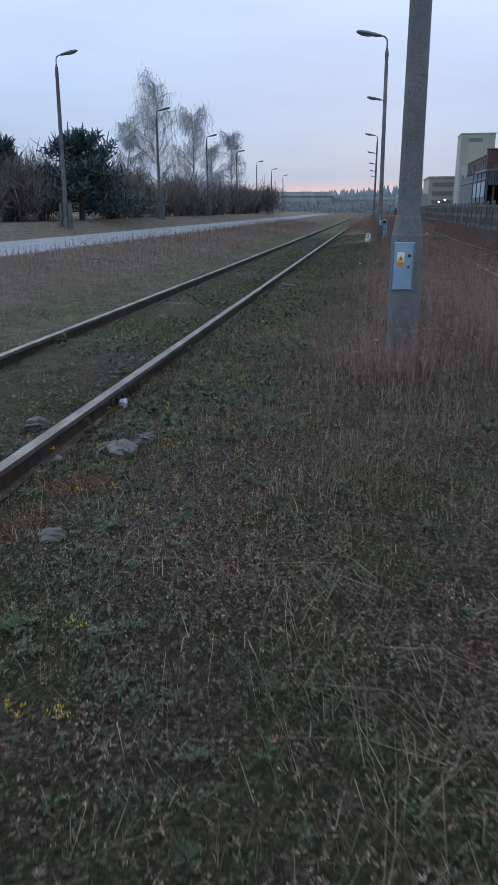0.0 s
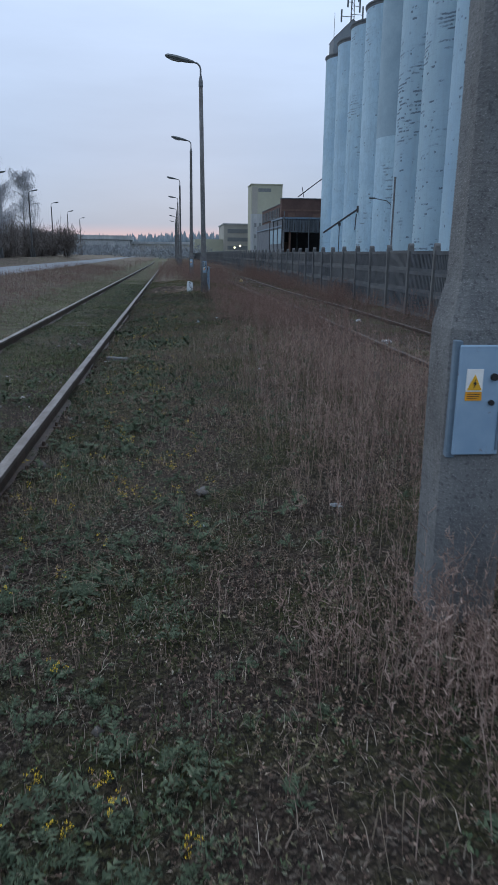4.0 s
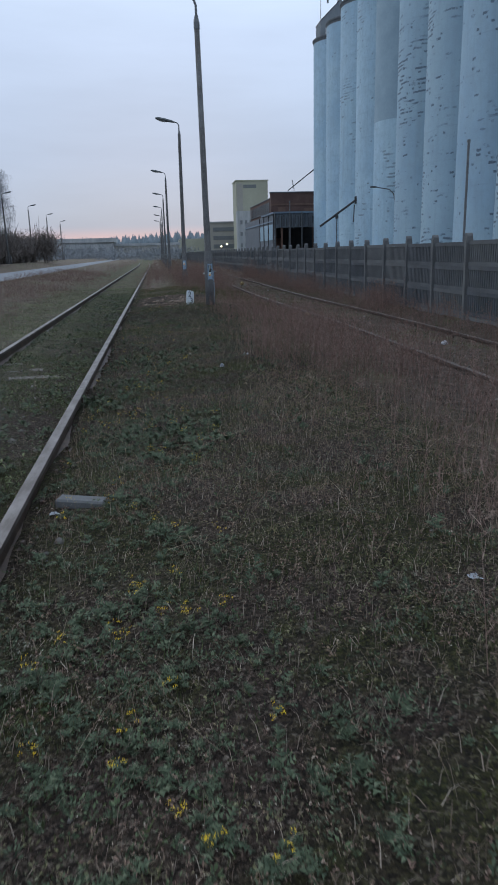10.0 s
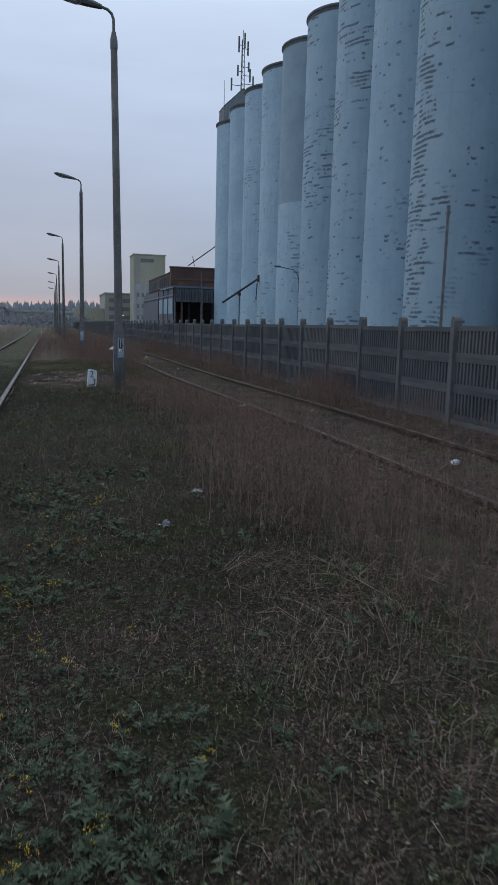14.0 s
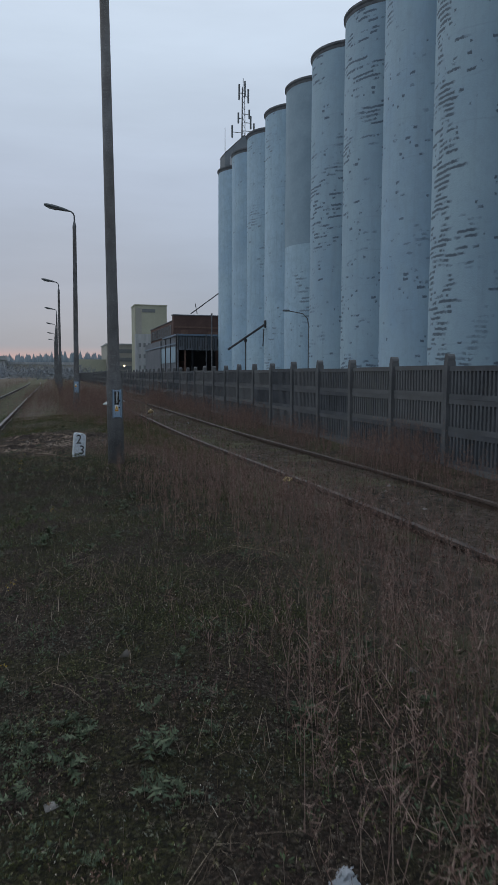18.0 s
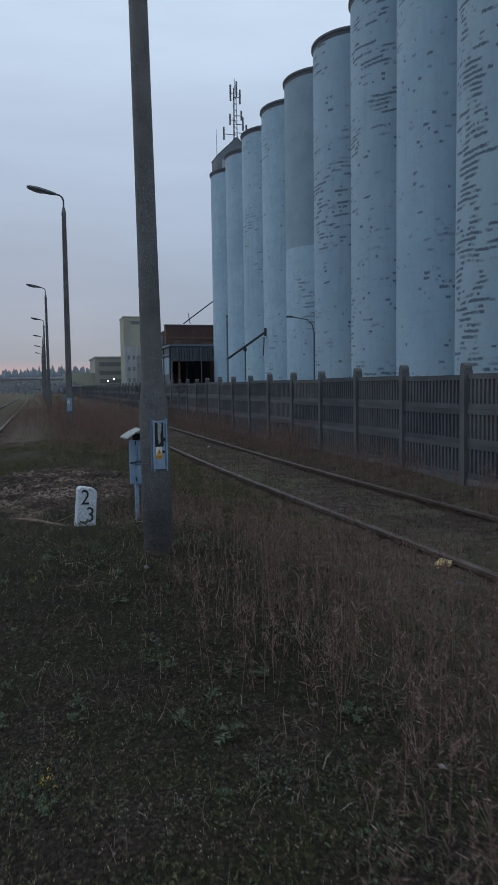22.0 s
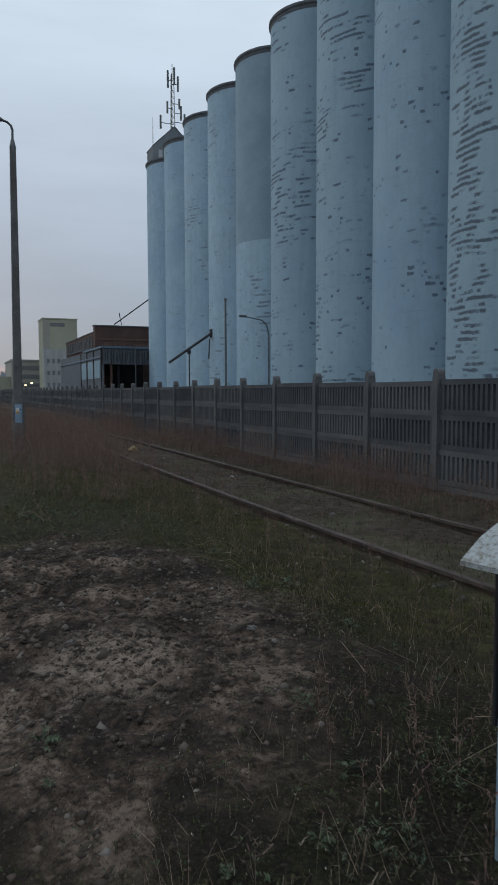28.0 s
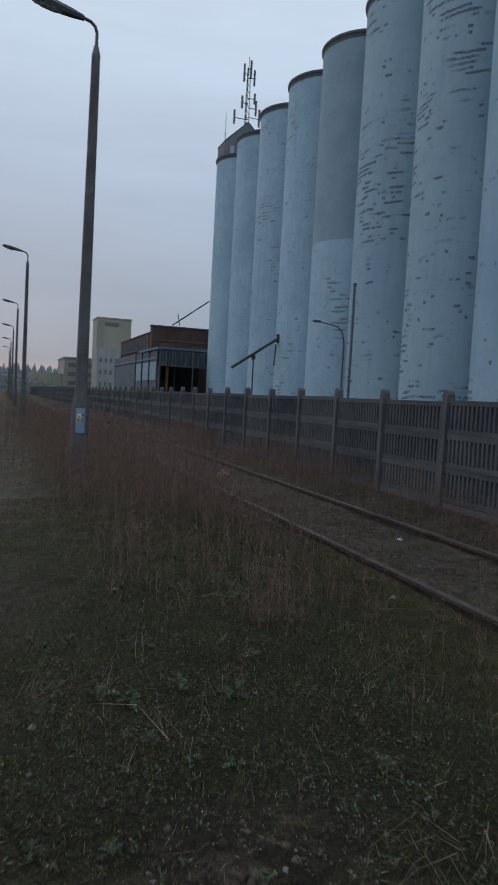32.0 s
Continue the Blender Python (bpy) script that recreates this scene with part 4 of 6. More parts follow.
for a in range(3):
    c, s_ = 0.3 * math.cos(a * 2.094), 0.3 * math.sin(a * 2.094)
    tube(bm, [(c, s_, -0.6), (c * 0.6, s_ * 0.6, 6.4)], 0.05, 5)
for k in range(9):
    z = -0.3 + k * 0.75
    tube(bm, [(0.25, 0, z), (-0.14, 0.22, z + 0.7)], 0.03, 4)
    tube(bm, [(-0.14, 0.22, z), (-0.14, -0.22, z + 0.7)], 0.03, 4)
tube(bm, [(0, 0, 6.0), (0, 0, 7.6)], 0.04, 5)
part("lattice", bm, M_STEEL, mast)
for dx, z, h in ((-0.65, 4.6, 2.0), (0.6, 4.3, 1.8), (0.15, 5.2, 1.9), (-0.75, 1.6, 1.4), (0.95, 1.0, 1.7), (-1.6, -0.3, 1.6), (1.4, -0.2, 2.0), (0.75, 2.3, 1.2)):
    bm = boxed((dx - 0.11, dx + 0.11, -0.42, -0.28, z, z + h), bevel=0.02)
    box(bm, min(dx, 0), max(dx, 0), -0.3, -0.24, z + h * 0.45, z + h * 0.45 + 0.07)
    part("panel_antenna", bm, M_LAMPHEAD, mast)
rod = thing("lightning_rod", "thin roof lightning rod", "rod", (24.15, 114.6, 30.3))
part("spike", tube(bmesh.new(), [(0, 0, 0), (0, 0, 3.6)], [0.05, 0.02], 5), M_STEEL, rod)

# ---- shed, canopy, tower and blocks beyond ----
shed = thing("shed", "brown industrial shed with a stained grey canopy", "building", (0, 0, 0))
part("wall", boxed((18.8, 34.0, 126.2, 150.0, -0.3, 9.2)), M_BRICK, shed)
part("front_wall", boxed((18.8, 34.0, 125.0, 126.19, -0.3, 10.0)), M_BRICK, shed, "higher brown front wall with patched render")
part("roof", boxed((18.7, 34.05, 126.2, 150.05, 9.202, 9.32)), M_RIM, shed)
part("coping", boxed((18.7, 34.1, 124.9, 126.25, 10.002, 10.14)), M_RIM, shed, "dark roof edge strip")
part("band", boxed((18.82, 34.0, 124.94, 124.995, 8.15, 8.4)), M_RUSTBAND, shed, "paler rust-brown band across the front")
part("patch", boxed((19.9, 21.0, 124.93, 124.996, 7.0, 7.9)), M_RUSTBAND, shed, "pale mended patch")
part("patch", boxed((24.0, 26.2, 124.93, 124.996, 7.1, 7.7)), M_RUSTBAND, shed, "pale mended patch")
# closed plate on the wall, coloured with the shade of an opening
part("hatch", boxed((28.2, 29.6, 124.93, 124.997, 6.9, 8.0)), M_DARK, shed, "hatch plate, shade of an opening put into its dark colour")
for k in range(11):
    y = 126.9 + k * 2.05
    w = part("window", boxed((18.72, 18.795, y, y + 1.55, 7.3, 8.75)), M_GLASSDARK, shed)
    part("mullion", boxed((18.68, 18.715, y + 0.72, y + 0.83, 7.3, 8.75)), M_BRICK, w)
    part("sill", boxed((18.62, 18.79, y - 0.1, y + 1.65, 7.15, 7.28)), M_RIM, w)
can = thing("canopy", "stained grey sheet canopy over a dark loading bay", "canopy", (0, 0, 0))
part("side_wall", boxed((17.3, 17.5, 113.0, 146.0, -0.3, 6.35)), M_GREYSHEET, can)
part("fascia", boxed((17.3, 25.0, 113.0, 113.2, 4.5, 6.35)), M_GREYSHEET, can, "streaked sheet fascia")
part("roof", boxed((17.1, 25.1, 112.8, 124.7, 6.36, 6.6)), M_BLUEDARK, can, "pale blue-grey roof edge")
for y0, y1 in ((114.2, 117.6), (118.6, 122.0), (123.2, 126.5)):
    part("side_panel", boxed((17.22, 17.296, y0, y1, 2.9, 5.0)), M_PLASTER, can, "paler sheet patch")
for y in (113.3, 118.0, 122.5, 127.0):
    part("side_post", boxed((17.18, 17.295, y, y + 0.22, -0.3, 6.3)), M_PIPE, can, "dark upright frame post")
part("side_rail", boxed((17.18, 17.295, 113.53, 146.0, 5.3, 5.5)), M_BLUEDARK, can)
for k in range(22):
    x, low = 17.6 + k * 0.335 + random.uniform(-0.08, 0.08), random.uniform(4.1, 5.1)
    part("drip_strip", boxed((x, x + random.uniform(0.06, 0.15), 112.93, 112.99, low, 6.0 + random.uniform(-0.3, 0.25))), M_PIPE, can, "dark rust-stained sheet seam")
for x, y in ((17.45, 113.2), (18.4, 113.3), (20.2, 117.5), (24.6, 113.2)):
    part("column", boxed((x - 0.13, x + 0.13, y, y + 0.26, -0.3, 4.5)), M_RUSTBAND if x < 19 else M_RIM, can)
for x0, x1, h in ((17.9, 19.4, 3.2), (21.5, 22.4, 1.8), (23.0, 23.8, 1.6)):
    part("crate", boxed((x0, x1, 118.5, 119.6, -0.3, h), bevel=0.04), M_BRICK, can, "dim brown load in the bay")
# bay seen dark inside: its shade is put into the wall colour
part("back_wall", boxed((17.5, 25.0, 124.2, 124.6, -0.3, 6.3)), M_DARK, can)
for x in (17.15, 20.9):
    pl = thing("steel_post", "thin steel post before the canopy", "post", (x, 111.6, -0.3))
    part("shaft", tube(bmesh.new(), [(0, 0, 0), (0, 0, 6.9)], 0.07, 6), M_STEEL, pl)

beam = thing("roof_beam", "slanting steel boom on the shed roof", "boom", (0, 0, 0))
part("boom", tube(bmesh.new(), [(21.6, 126.0, 10.36), (26.4, 126.0, 13.9)], 0.09, 6), M_PIPE, beam)
part("strut", tube(bmesh.new(), [(22.6, 126.0, 10.36), (22.3, 126.0, 11.9)], 0.06, 5), M_PIPE, beam)

tower = thing("elevator_tower", "tall pale yellow block tower with a white annex", "building", (0, 0, 0))
part("wall", boxed((30.7, 42.2, 280, 292, -0.3, 26.0)), M_CREAM, tower)
part("roof", boxed((30.5, 42.4, 279.8, 292.2, 26.02, 26.4)), M_CREAM, tower)
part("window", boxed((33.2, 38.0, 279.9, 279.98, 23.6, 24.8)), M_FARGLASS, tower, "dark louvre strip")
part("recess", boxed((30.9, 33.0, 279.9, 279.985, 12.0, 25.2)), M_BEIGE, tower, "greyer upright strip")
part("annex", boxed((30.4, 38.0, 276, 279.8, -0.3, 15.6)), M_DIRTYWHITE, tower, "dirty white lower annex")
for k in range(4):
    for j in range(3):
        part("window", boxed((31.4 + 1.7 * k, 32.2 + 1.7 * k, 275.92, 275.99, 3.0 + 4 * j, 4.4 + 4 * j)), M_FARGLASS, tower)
block = thing("beige_block", "low beige factory block with window bands", "building", (0, 0, 0))
part("wall", boxed((21.9, 33.0, 300, 330, -0.3, 12.6)), M_BEIGE, block)
part("roof", boxed((21.6, 33.2, 299.7, 330.2, 12.62, 13.1)), M_DIRTYWHITE, block)
for j in range(3):
    part("window_band", boxed((23.4, 32.0, 299.9, 299.98, 3.0 + 3.2 * j, 4.5 + 3.2 * j)), M_FARGLASS, block)
part("extension", boxed((10.5, 21.8, 304, 326, -0.3, 7.0)), M_CREAM, block, "lower yellowish wing")

# ---- conveyor and yard lamps before the silos ----
conv = thing("conveyor", "dark slanting grain conveyor on a thin leg", "conveyor", (0, 0, 0))
part("trough", tube(bmesh.new(), [(18.6, 90.3, 3.82), (22.6, 90.3, 6.52)], 0.12, 6), M_PIPE, conv)
part("leg", tube(bmesh.new(), [(20.48, 90.3, -0.2), (20.46, 90.3, 5.1)], 0.055, 6), M_PIPE, conv)
part("head", boxed((22.42, 22.7, 90.15, 90.45, 6.1, 6.85), bevel=0.04), M_PIPE, conv)
part("gearbox", boxed((20.3, 20.6, 90.15, 90.45, 4.6, 4.95), bevel=0.04), M_PIPE, conv)
part("chute", tube(bmesh.new(), [(22.4, 90.3, 6.0), (22.3, 90.3, 4.2)], 0.06, 6), M_PIPE, conv)


def yard_lamp(x, y, top, reach):
    t = thing("yard_lamp", "thin bent yard lamp before the silo wall", "lamp", (x, y, -0.2))
    pts = [(0, 0, 0), (0, 0, top - 1.2), (-0.15, 0, top - 0.5), (-0.55, 0, top - 0.1), (-reach, 0, top + 0.12)]
    part("pole", tube(bmesh.new(), pts, [0.07, 0.06, 0.05, 0.045, 0.04], 7), M_STEEL, t)
    part("lamp_head", boxed((-reach - 0.55, -reach + 0.05, -0.12, 0.12, top + 0.06, top + 0.22), bevel=0.04), M_LAMPHEAD, t)


yard_lamp(23.5, 80.0, 7.0, 1.9)
yard_lamp(22.3, 44.6, 7.4, 0.6)
for x, y, h in ((7.42, 26.95, 3.42), (7.42, 47.5, 3.63)):
    t = thing("steel_post", "slender grey steel post standing behind the fence", "post", (x, y, -0.2))
    part("shaft", tube(bmesh.new(), [(0, 0, 0), (0.0, 0, h + 0.2)], 0.026, 6), M_STEEL, t)
    part("cap", tube(bmesh.new(), [(0, 0, h + 0.2), (0, 0, h + 0.26)], 0.034, 6), M_STEEL, t)

# ---- concrete lamp poles ----
def shaft(bm, prof, chamfer=0.28):
    """An eight-sided tapered shaft from (half width, z) pairs."""
    rings = []
    for w, z in prof:
        k = w * (1 - chamfer)
        rings.append([bm.verts.new((x, y, z)) for x, y in ((w, -k), (w, k), (k, w), (-k, w), (-w, k), (-w, -k), (-k, -w), (k, -w))])
    for a, b in zip(rings, rings[1:]):
        for i in range(8):
            bm.faces.new((a[i], a[(i + 1) % 8], b[(i + 1) % 8], b[i]))
    bm.faces.new(rings[0][::-1])
    bm.faces.new(rings[-1])
    return bm


def lamp_pole(at, top=6.4, turn=0.0, lean=0.0, head=True, block=1.12, group="lamp poles along the track", label="tapered concrete lamp pole with a steel arm and grey lamp", legs=False, base=0.128, form=None, mat=None):
    t = thing("lamp_pole", label, "lamp pole", pose(*at, 0, lean, turn), group)
    if form:
        part("pole", lathe(bmesh.new(), form, 24), M_POLE, t, smooth=True)
    else:
        part("pole", shaft(bmesh.new(), [(base, -0.4), (base, block), (base * 0.74, block + 0.17), (base * 0.70, block + 0.6), (0.062, top)], 0.28), mat or M_POLE, t)
    if head:
        part("sleeve", lathe(bmesh.new(), [(0.066, top - 0.12), (0.066, top + 0.02), (0.036, top + 0.16)], 10), M_STEEL, t)
        arm = [(0, 0, top + 0.1), (0, 0, top + 0.36), (-0.03, 0, top + 0.45), (-0.1, 0, top + 0.51), (-0.24, 0, top + 0.55)]
        part("arm", tube(bmesh.new(), arm, 0.026, 8), M_STEEL, t)
        bm = bmesh.new()
        # a flat teardrop housing that widens away from the arm
        rings = []
        for s, wy, zt, zb in ((0.0, 0.045, 0.03, -0.03), (0.18, 0.075, 0.05, -0.05), (0.5, 0.115, 0.065, -0.07), (0.75, 0.10, 0.05, -0.06), (0.84, 0.04, 0.02, -0.03)):
            x, z = -0.2 - s, top + 0.54 + s * 0.2
            rings.append([bm.verts.new(p) for p in ((x, -wy, z), (x, -wy * 0.6, z + zt), (x, wy * 0.6, z + zt), (x, wy, z), (x, wy * 0.7, z + zb), (x, -wy * 0.7, z + zb))])
        for a, b in zip(rings, rings[1:]):
            for i in range(6):
                bm.faces.new((a[i], a[(i + 1) % 6], b[(i + 1) % 6], b[i]))
        bm.faces.new(rings[0][::-1])
        bm.faces.new(rings[-1])
        hd = part("lamp_head", bm, M_LAMPHEAD, t)
        bm = bmesh.new()
        rings = []
        for s, wy, d in ((0.34, 0.05, 0.072), (0.45, 0.085, 0.10), (0.65, 0.08, 0.098), (0.76, 0.04, 0.065)):
            x, z = -0.2 - s, top + 0.54 + s * 0.2
            rings.append([bm.verts.new((x, wy * math.cos(a), z - 0.05 - (d - 0.05) * math.sin(a))) for a in np.linspace(0, math.pi, 6)])
        for a, b in zip(rings, rings[1:]):
            for i in range(5):
                bm.faces.new((a[i], a[i + 1], b[i + 1], b[i]))
        part("cover", bm, M_LENS, hd, "cloudy lamp cover")
    if legs:
        for sx in (-1, 1):
            bm = bmesh.new()
            prism(bm, [(sx * 0.16, -0.5), (sx * 0.30, -0.5), (sx * 0.27, 1.0), (sx * 0.16, 1.0)], "y", -0.12, 0.12)
            part("foot", bm, M_FENCE, t, "pale concrete ground stub")
    return t


def fuse_box(pole_at, w, z0, z1, turn, out, label, peel=False):
    """A blue steel door let into the foot of a pole, with its warning label."""
    t = thing("fuse_box", label, "electrical box", pose(*pole_at, 0, 0, turn))
    y = -out
    part("frame", boxed((-w / 2 - 0.015, w / 2 + 0.015, y + 0.004, y + 0.04, z0 - 0.015, z1 + 0.015), bevel=0.004), M_BLUEDARK, t)
    door = part("door", boxed((-w / 2, w / 2, y - 0.014, y + 0.003, z0, z1), bevel=0.004), M_BLUE, t, "faded blue steel door")
    part("hinge_strip", boxed((w / 2 - 0.012, w / 2 - 0.003, y - 0.02, y - 0.0145, z0 + 0.02, z1 - 0.02)), M_BLUEDARK, door)
    zc = z0 + (z1 - z0) * (0.34 if peel else 0.64)
    k, cx = (0.5, -w * 0.10) if peel else (0.66, -w * 0.16)

    def at(*pairs):
        return [(cx + k * a, zc + k * b) for a, b in pairs]

    part("label", boxed((cx - 0.045 * k, cx + 0.045 * k, y - 0.0165, y - 0.0145, zc - 0.03 * k, zc + 0.09 * k)), M_LABEL, door, "white warning label")
    bm = bmesh.new()
    prism(bm, at((-0.040, -0.022), (0.040, -0.022), (0, 0.062)), "y", y - 0.019, y - 0.0168)
    part("warning_triangle", bm, M_YELLOW, door, "yellow warning triangle")
    bm = bmesh.new()
    prism(bm, at((0.006, 0.040), (-0.010, 0.010), (-0.001, 0.011), (-0.006, -0.012), (0.012, 0.019), (0.002, 0.019)), "y", y - 0.021, y - 0.0193)
    part("bolt_sign", bm, M_BLACK, door, "black lightning sign")
    part("caption_strip", boxed((cx - 0.045 * k, cx + 0.045 * k, y - 0.0166, y - 0.0146, zc - 0.078 * k, zc - 0.032 * k)), M_ORANGE, door, "orange strip with small print")
    for q in range(3):
        part("print_line", boxed((cx - 0.036 * k, cx + (0.036 - 0.008 * q) * k, y - 0.018, y - 0.0169, zc - (0.046 + 0.011 * q) * k, zc - (0.043 + 0.011 * q) * k)), M_BLACK, door)
    lz = z0 + (z1 - z0) * (0.62 if peel else 0.72)
    part("lock", lathe(bmesh.new(), [(0.013, 0), (0.013, 0.012)], 10), M_BLACK, door).matrix_local = pose(w * 0.26, y - 0.014, lz, 90)
    part("lock", lathe(bmesh.new(), [(0.010, 0), (0.010, 0.012)], 10), M_BLACK, door).matrix_local = pose(w * 0.24, y - 0.014, lz - 0.09, 90)
    if peel:
        # flat dark plate on the door: the gap's shade is put into its colour
        part("gap_shade", boxed((-w / 2 + 0.010, w / 2 - 0.022, y - 0.0156, y - 0.0142, z0 + (z1 - z0) * 0.47, z1 - 0.012)), M_DARK, door, "dark plate, shade of the gap in the bent door put into colour")
        bm = bmesh.new()
        prism(bm, [(-0.016, z1 - 0.012), (0.012, z1 - 0.014), (0.010, z1 - 0.07), (0.002, z1 - 0.10), (0.004, z1 - 0.15), (-0.012, z1 - 0.17), (-0.018, z1 - 0.10)], "y", y - 0.0172, y - 0.0158)
        part("rust_patch", bm, M_CABROOF, door, "peeled rusty strip of the lining")
        for sg in (-1, 1):
            part("edge_strip", boxed((sg * w / 2 - 0.005, sg * w / 2 + 0.005, y - 0.024, y - 0.0145, z0 - 0.01, z1 + 0.01)), M_BLUE, door, "bent blue steel edge")
    return t


lamp_pole((2.17, 8.65, -0.05), 6.4, 0, -0.4, mat=M_PALEPOLE)
fuse_box((2.14, 8.65, 0), 0.165, 0.63, 1.02, 0, 0.130, "blue fuse box door with yellow warning label in a pole foot")
lamp_pole((2.10, 29.4, -0.02), 6.28, 0, -0.7, form=[(0.108, -0.4), (0.105, 1.18), (0.078, 1.38), (0.071, 2.5), (0.058, 6.28)])
fuse_box((2.095, 29.4, 0), 0.095, 0.73, 1.08, 8, 0.098, "worn blue fuse box with peeled corner in a pole foot", True)
lamp_pole((2.15, 46.6, -0.05), 6.60, 0, 0.3)
fuse_box((2.15, 46.6, 0), 0.15, 0.62, 1.02, 0, 0.131, "blue fuse box in the foot of a lamp pole")
lamp_pole((1.82, 67.1, -0.05), 6.60)
for y in (87.0, 107.0, 127.0, 147.0):
    lamp_pole((1.82, y, -0.05), 6.60)
for x, y, z in ((-12.75, 36.0, 0.62), (-13.6, 55.0, 0.62), (-14.3, 74.0, 0.62), (-14.9, 93.0, 0.62), (-15.6, 113.0, 0.62), (-16.3, 134.0, 0.62), (-17.2, 158.0, 0.62)):
    lamp_pole((x, y, z), 6.75, 180, -1.0 if y < 40 else 0.3, label="concrete street lamp pole on stub feet beside the road", group="street lamps along the road", legs=True, block=0.1, base=0.13)

# ---- distance marker stone ----
mk = thing("marker_stone", "whitewashed distance stone with black numerals two and three", "marker", pose(1.655, 31.1, -0.08, 0, 4.0, 8) @ Matrix.Diagonal((0.88, 0.8, 1.0, 1)))
bm = bmesh.new()
prism(bm, [(-0.105, -0.1), (0.105, -0.1), (0.105, 0.42), (0.075, 0.455), (-0.06, 0.47), (-0.095, 0.45)], "y", -0.075, 0.075)
bmesh.ops.bevel(bm, geom=list(bm.edges), offset=0.008, segments=1, affect="EDGES")
part("stone", bm, M_WHITE, mk)


def numeral(text, x, z, size):
    cu = bpy.data.curves.new("numeral", "FONT")
    cu.body, cu.size, cu.extrude, cu.offset = text, size, 0.0012, 0.0008
    cu.align_x, cu.align_y = "CENTER", "CENTER"
    tmp = bpy.data.objects.new("numeral", cu)
    scene.collection.objects.link(tmp)
    me = bpy.data.meshes.new_from_object(tmp.evaluated_get(bpy.context.evaluated_depsgraph_get()))
    bpy.data.objects.remove(tmp)
    me.materials.clear()
    me.materials.append(M_BLACK)
    ob = new("numeral", me)
    ob.parent = mk
    ob.matrix_local = pose(x, -0.0765, z, 90)
    return tagged(ob, "black painted numeral")


numeral("2", -0.02, 0.365, 0.20)
numeral("3", 0.04, 0.20, 0.20)

# ---- blue signal cabinet on two legs ----
cb = thing("signal_cabinet", "weathered blue steel signal cabinet with slanted lid and open door", "cabinet", pose(2.275, 31.8, -0.10, 0, 0, 14) @ Matrix.Diagonal((0.92, 0.92, 1.16, 1)))
part("leg", boxed((-0.046, -0.006, -0.03, 0.02, -0.20, 0.36), bevel=0.006), M_BLUE, cb)
bm = boxed((0.078, 0.090, -0.045, 0.03, -0.20, 0.83), bevel=0.003)
box(bm, 0.0905, 0.122, -0.045, -0.033, -0.20, 0.825)
part("leg", bm, M_BLUE, cb, "tall blue angle-iron leg")
part("pipe", tube(bmesh.new(), [(0.032, 0.0, -0.16), (0.034, 0.0, 0.34)], 0.007, 6), M_BLUEDARK, cb)
# plate coloured near-black to carry the shade of the recess
part("back_plate", boxed((-0.045, 0.077, 0.026, 0.04, 0.33, 0.80), bevel=0.003), M_DARK, cb, "back plate, recess shade put into its dark colour")
part("box", boxed((-0.028, 0.054, -0.075, 0.025, 0.345, 0.515), bevel=0.006), M_BLUE, cb, "lower blue steel box")
part("shelf", boxed((-0.045, 0.072, -0.085, 0.022, 0.522, 0.535), bevel=0.003), M_BLUEDARK, cb)
part("sill", boxed((-0.042, 0.066, -0.07, 0.02, 0.327, 0.342), bevel=0.003), M_BLUEDARK, cb)
part("upper_box", boxed((-0.024, 0.054, -0.012, 0.024, 0.54, 0.74), bevel=0.005), M_BLUE, cb)
bm = lathe(bmesh.new(), [(0.0, 0.560), (0.034, 0.562), (0.037, 0.566), (0.036, 0.655), (0.033, 0.672), (0.026, 0.685), (0.0, 0.69)], 16, (0.022, -0.052), caps=False)
part("bell", bm, M_BLUE, cb, "blue ribbed bell housing", smooth=True)
ringed = [(0.022 + 0.030 * math.cos(a), -0.09, 0.655 + 0.042 * math.sin(a)) for a in np.linspace(0, math.pi, 9)]
part("bail", tube(bmesh.new(), ringed, 0.004, 5), M_BLUEDARK, cb)
for z in (0.60, 0.64):
    part("knob", lathe(bmesh.new(), [(0.006, 0), (0.006, 0.010)], 8), M_BLACK, cb).matrix_local = pose(0.03, -0.087, z, 90)
bm = boxed((-0.088, 0.0, -0.005, 0.005, 0.35, 0.745), bevel=0.002)
dr = part("door", bm, M_BLUE, cb, "open pale blue side door")
dr.matrix_local = pose(-0.042, -0.03, 0, 0, 0, 18)
part("latch", boxed((-0.085, -0.02, -0.012, -0.0055, 0.535, 0.545)), M_BLACK, dr)
for z in (0.37, 0.52, 0.70):
    part("hinge", boxed((-0.047, -0.037, -0.047, -0.037, z, z + 0.035)), M_BLACK, cb)
bm = bmesh.new()
prism(bm, [(-0.186, 0.765), (-0.08, 0.815), (0.008, 0.842), (0.09, 0.832), (0.15, 0.812), (0.15, 0.822), (0.09, 0.843), (0.008, 0.854), (-0.08, 0.828), (-0.186, 0.778)], "y", -0.17, 0.07)
part("lid", bm, M_CABROOF, cb, "bent grey lid with peeled paint")

# ---- plant cover ----
TROD = ([-5, 2.3, 5, 8, 12, 15, 19, 24, 28, 31, 35, 60], [1.9, 1.9, 1.2, 0.95, 0.75, 0.85, 1.25, 1.3, 1.2, 0.65, 0.95, 1.0])


def off_path(p):
    """Distance across from the trodden line."""
    return np.abs(p[:, 0] - np.interp(p[:, 1], *TROD))


def dug(p):
    """0 outside the dug sandy patch, 1 inside it."""
    d = np.sqrt(((p[:, 0] - 1.38) / 1.4) ** 2 + ((p[:, 1] - 34.5) / 2.3) ** 2) + 0.16 * sway(p, 3.0) + 0.08 * sway(p, 8.0)
    return np.clip((1.08 - d) / 0.3, 0, 1)


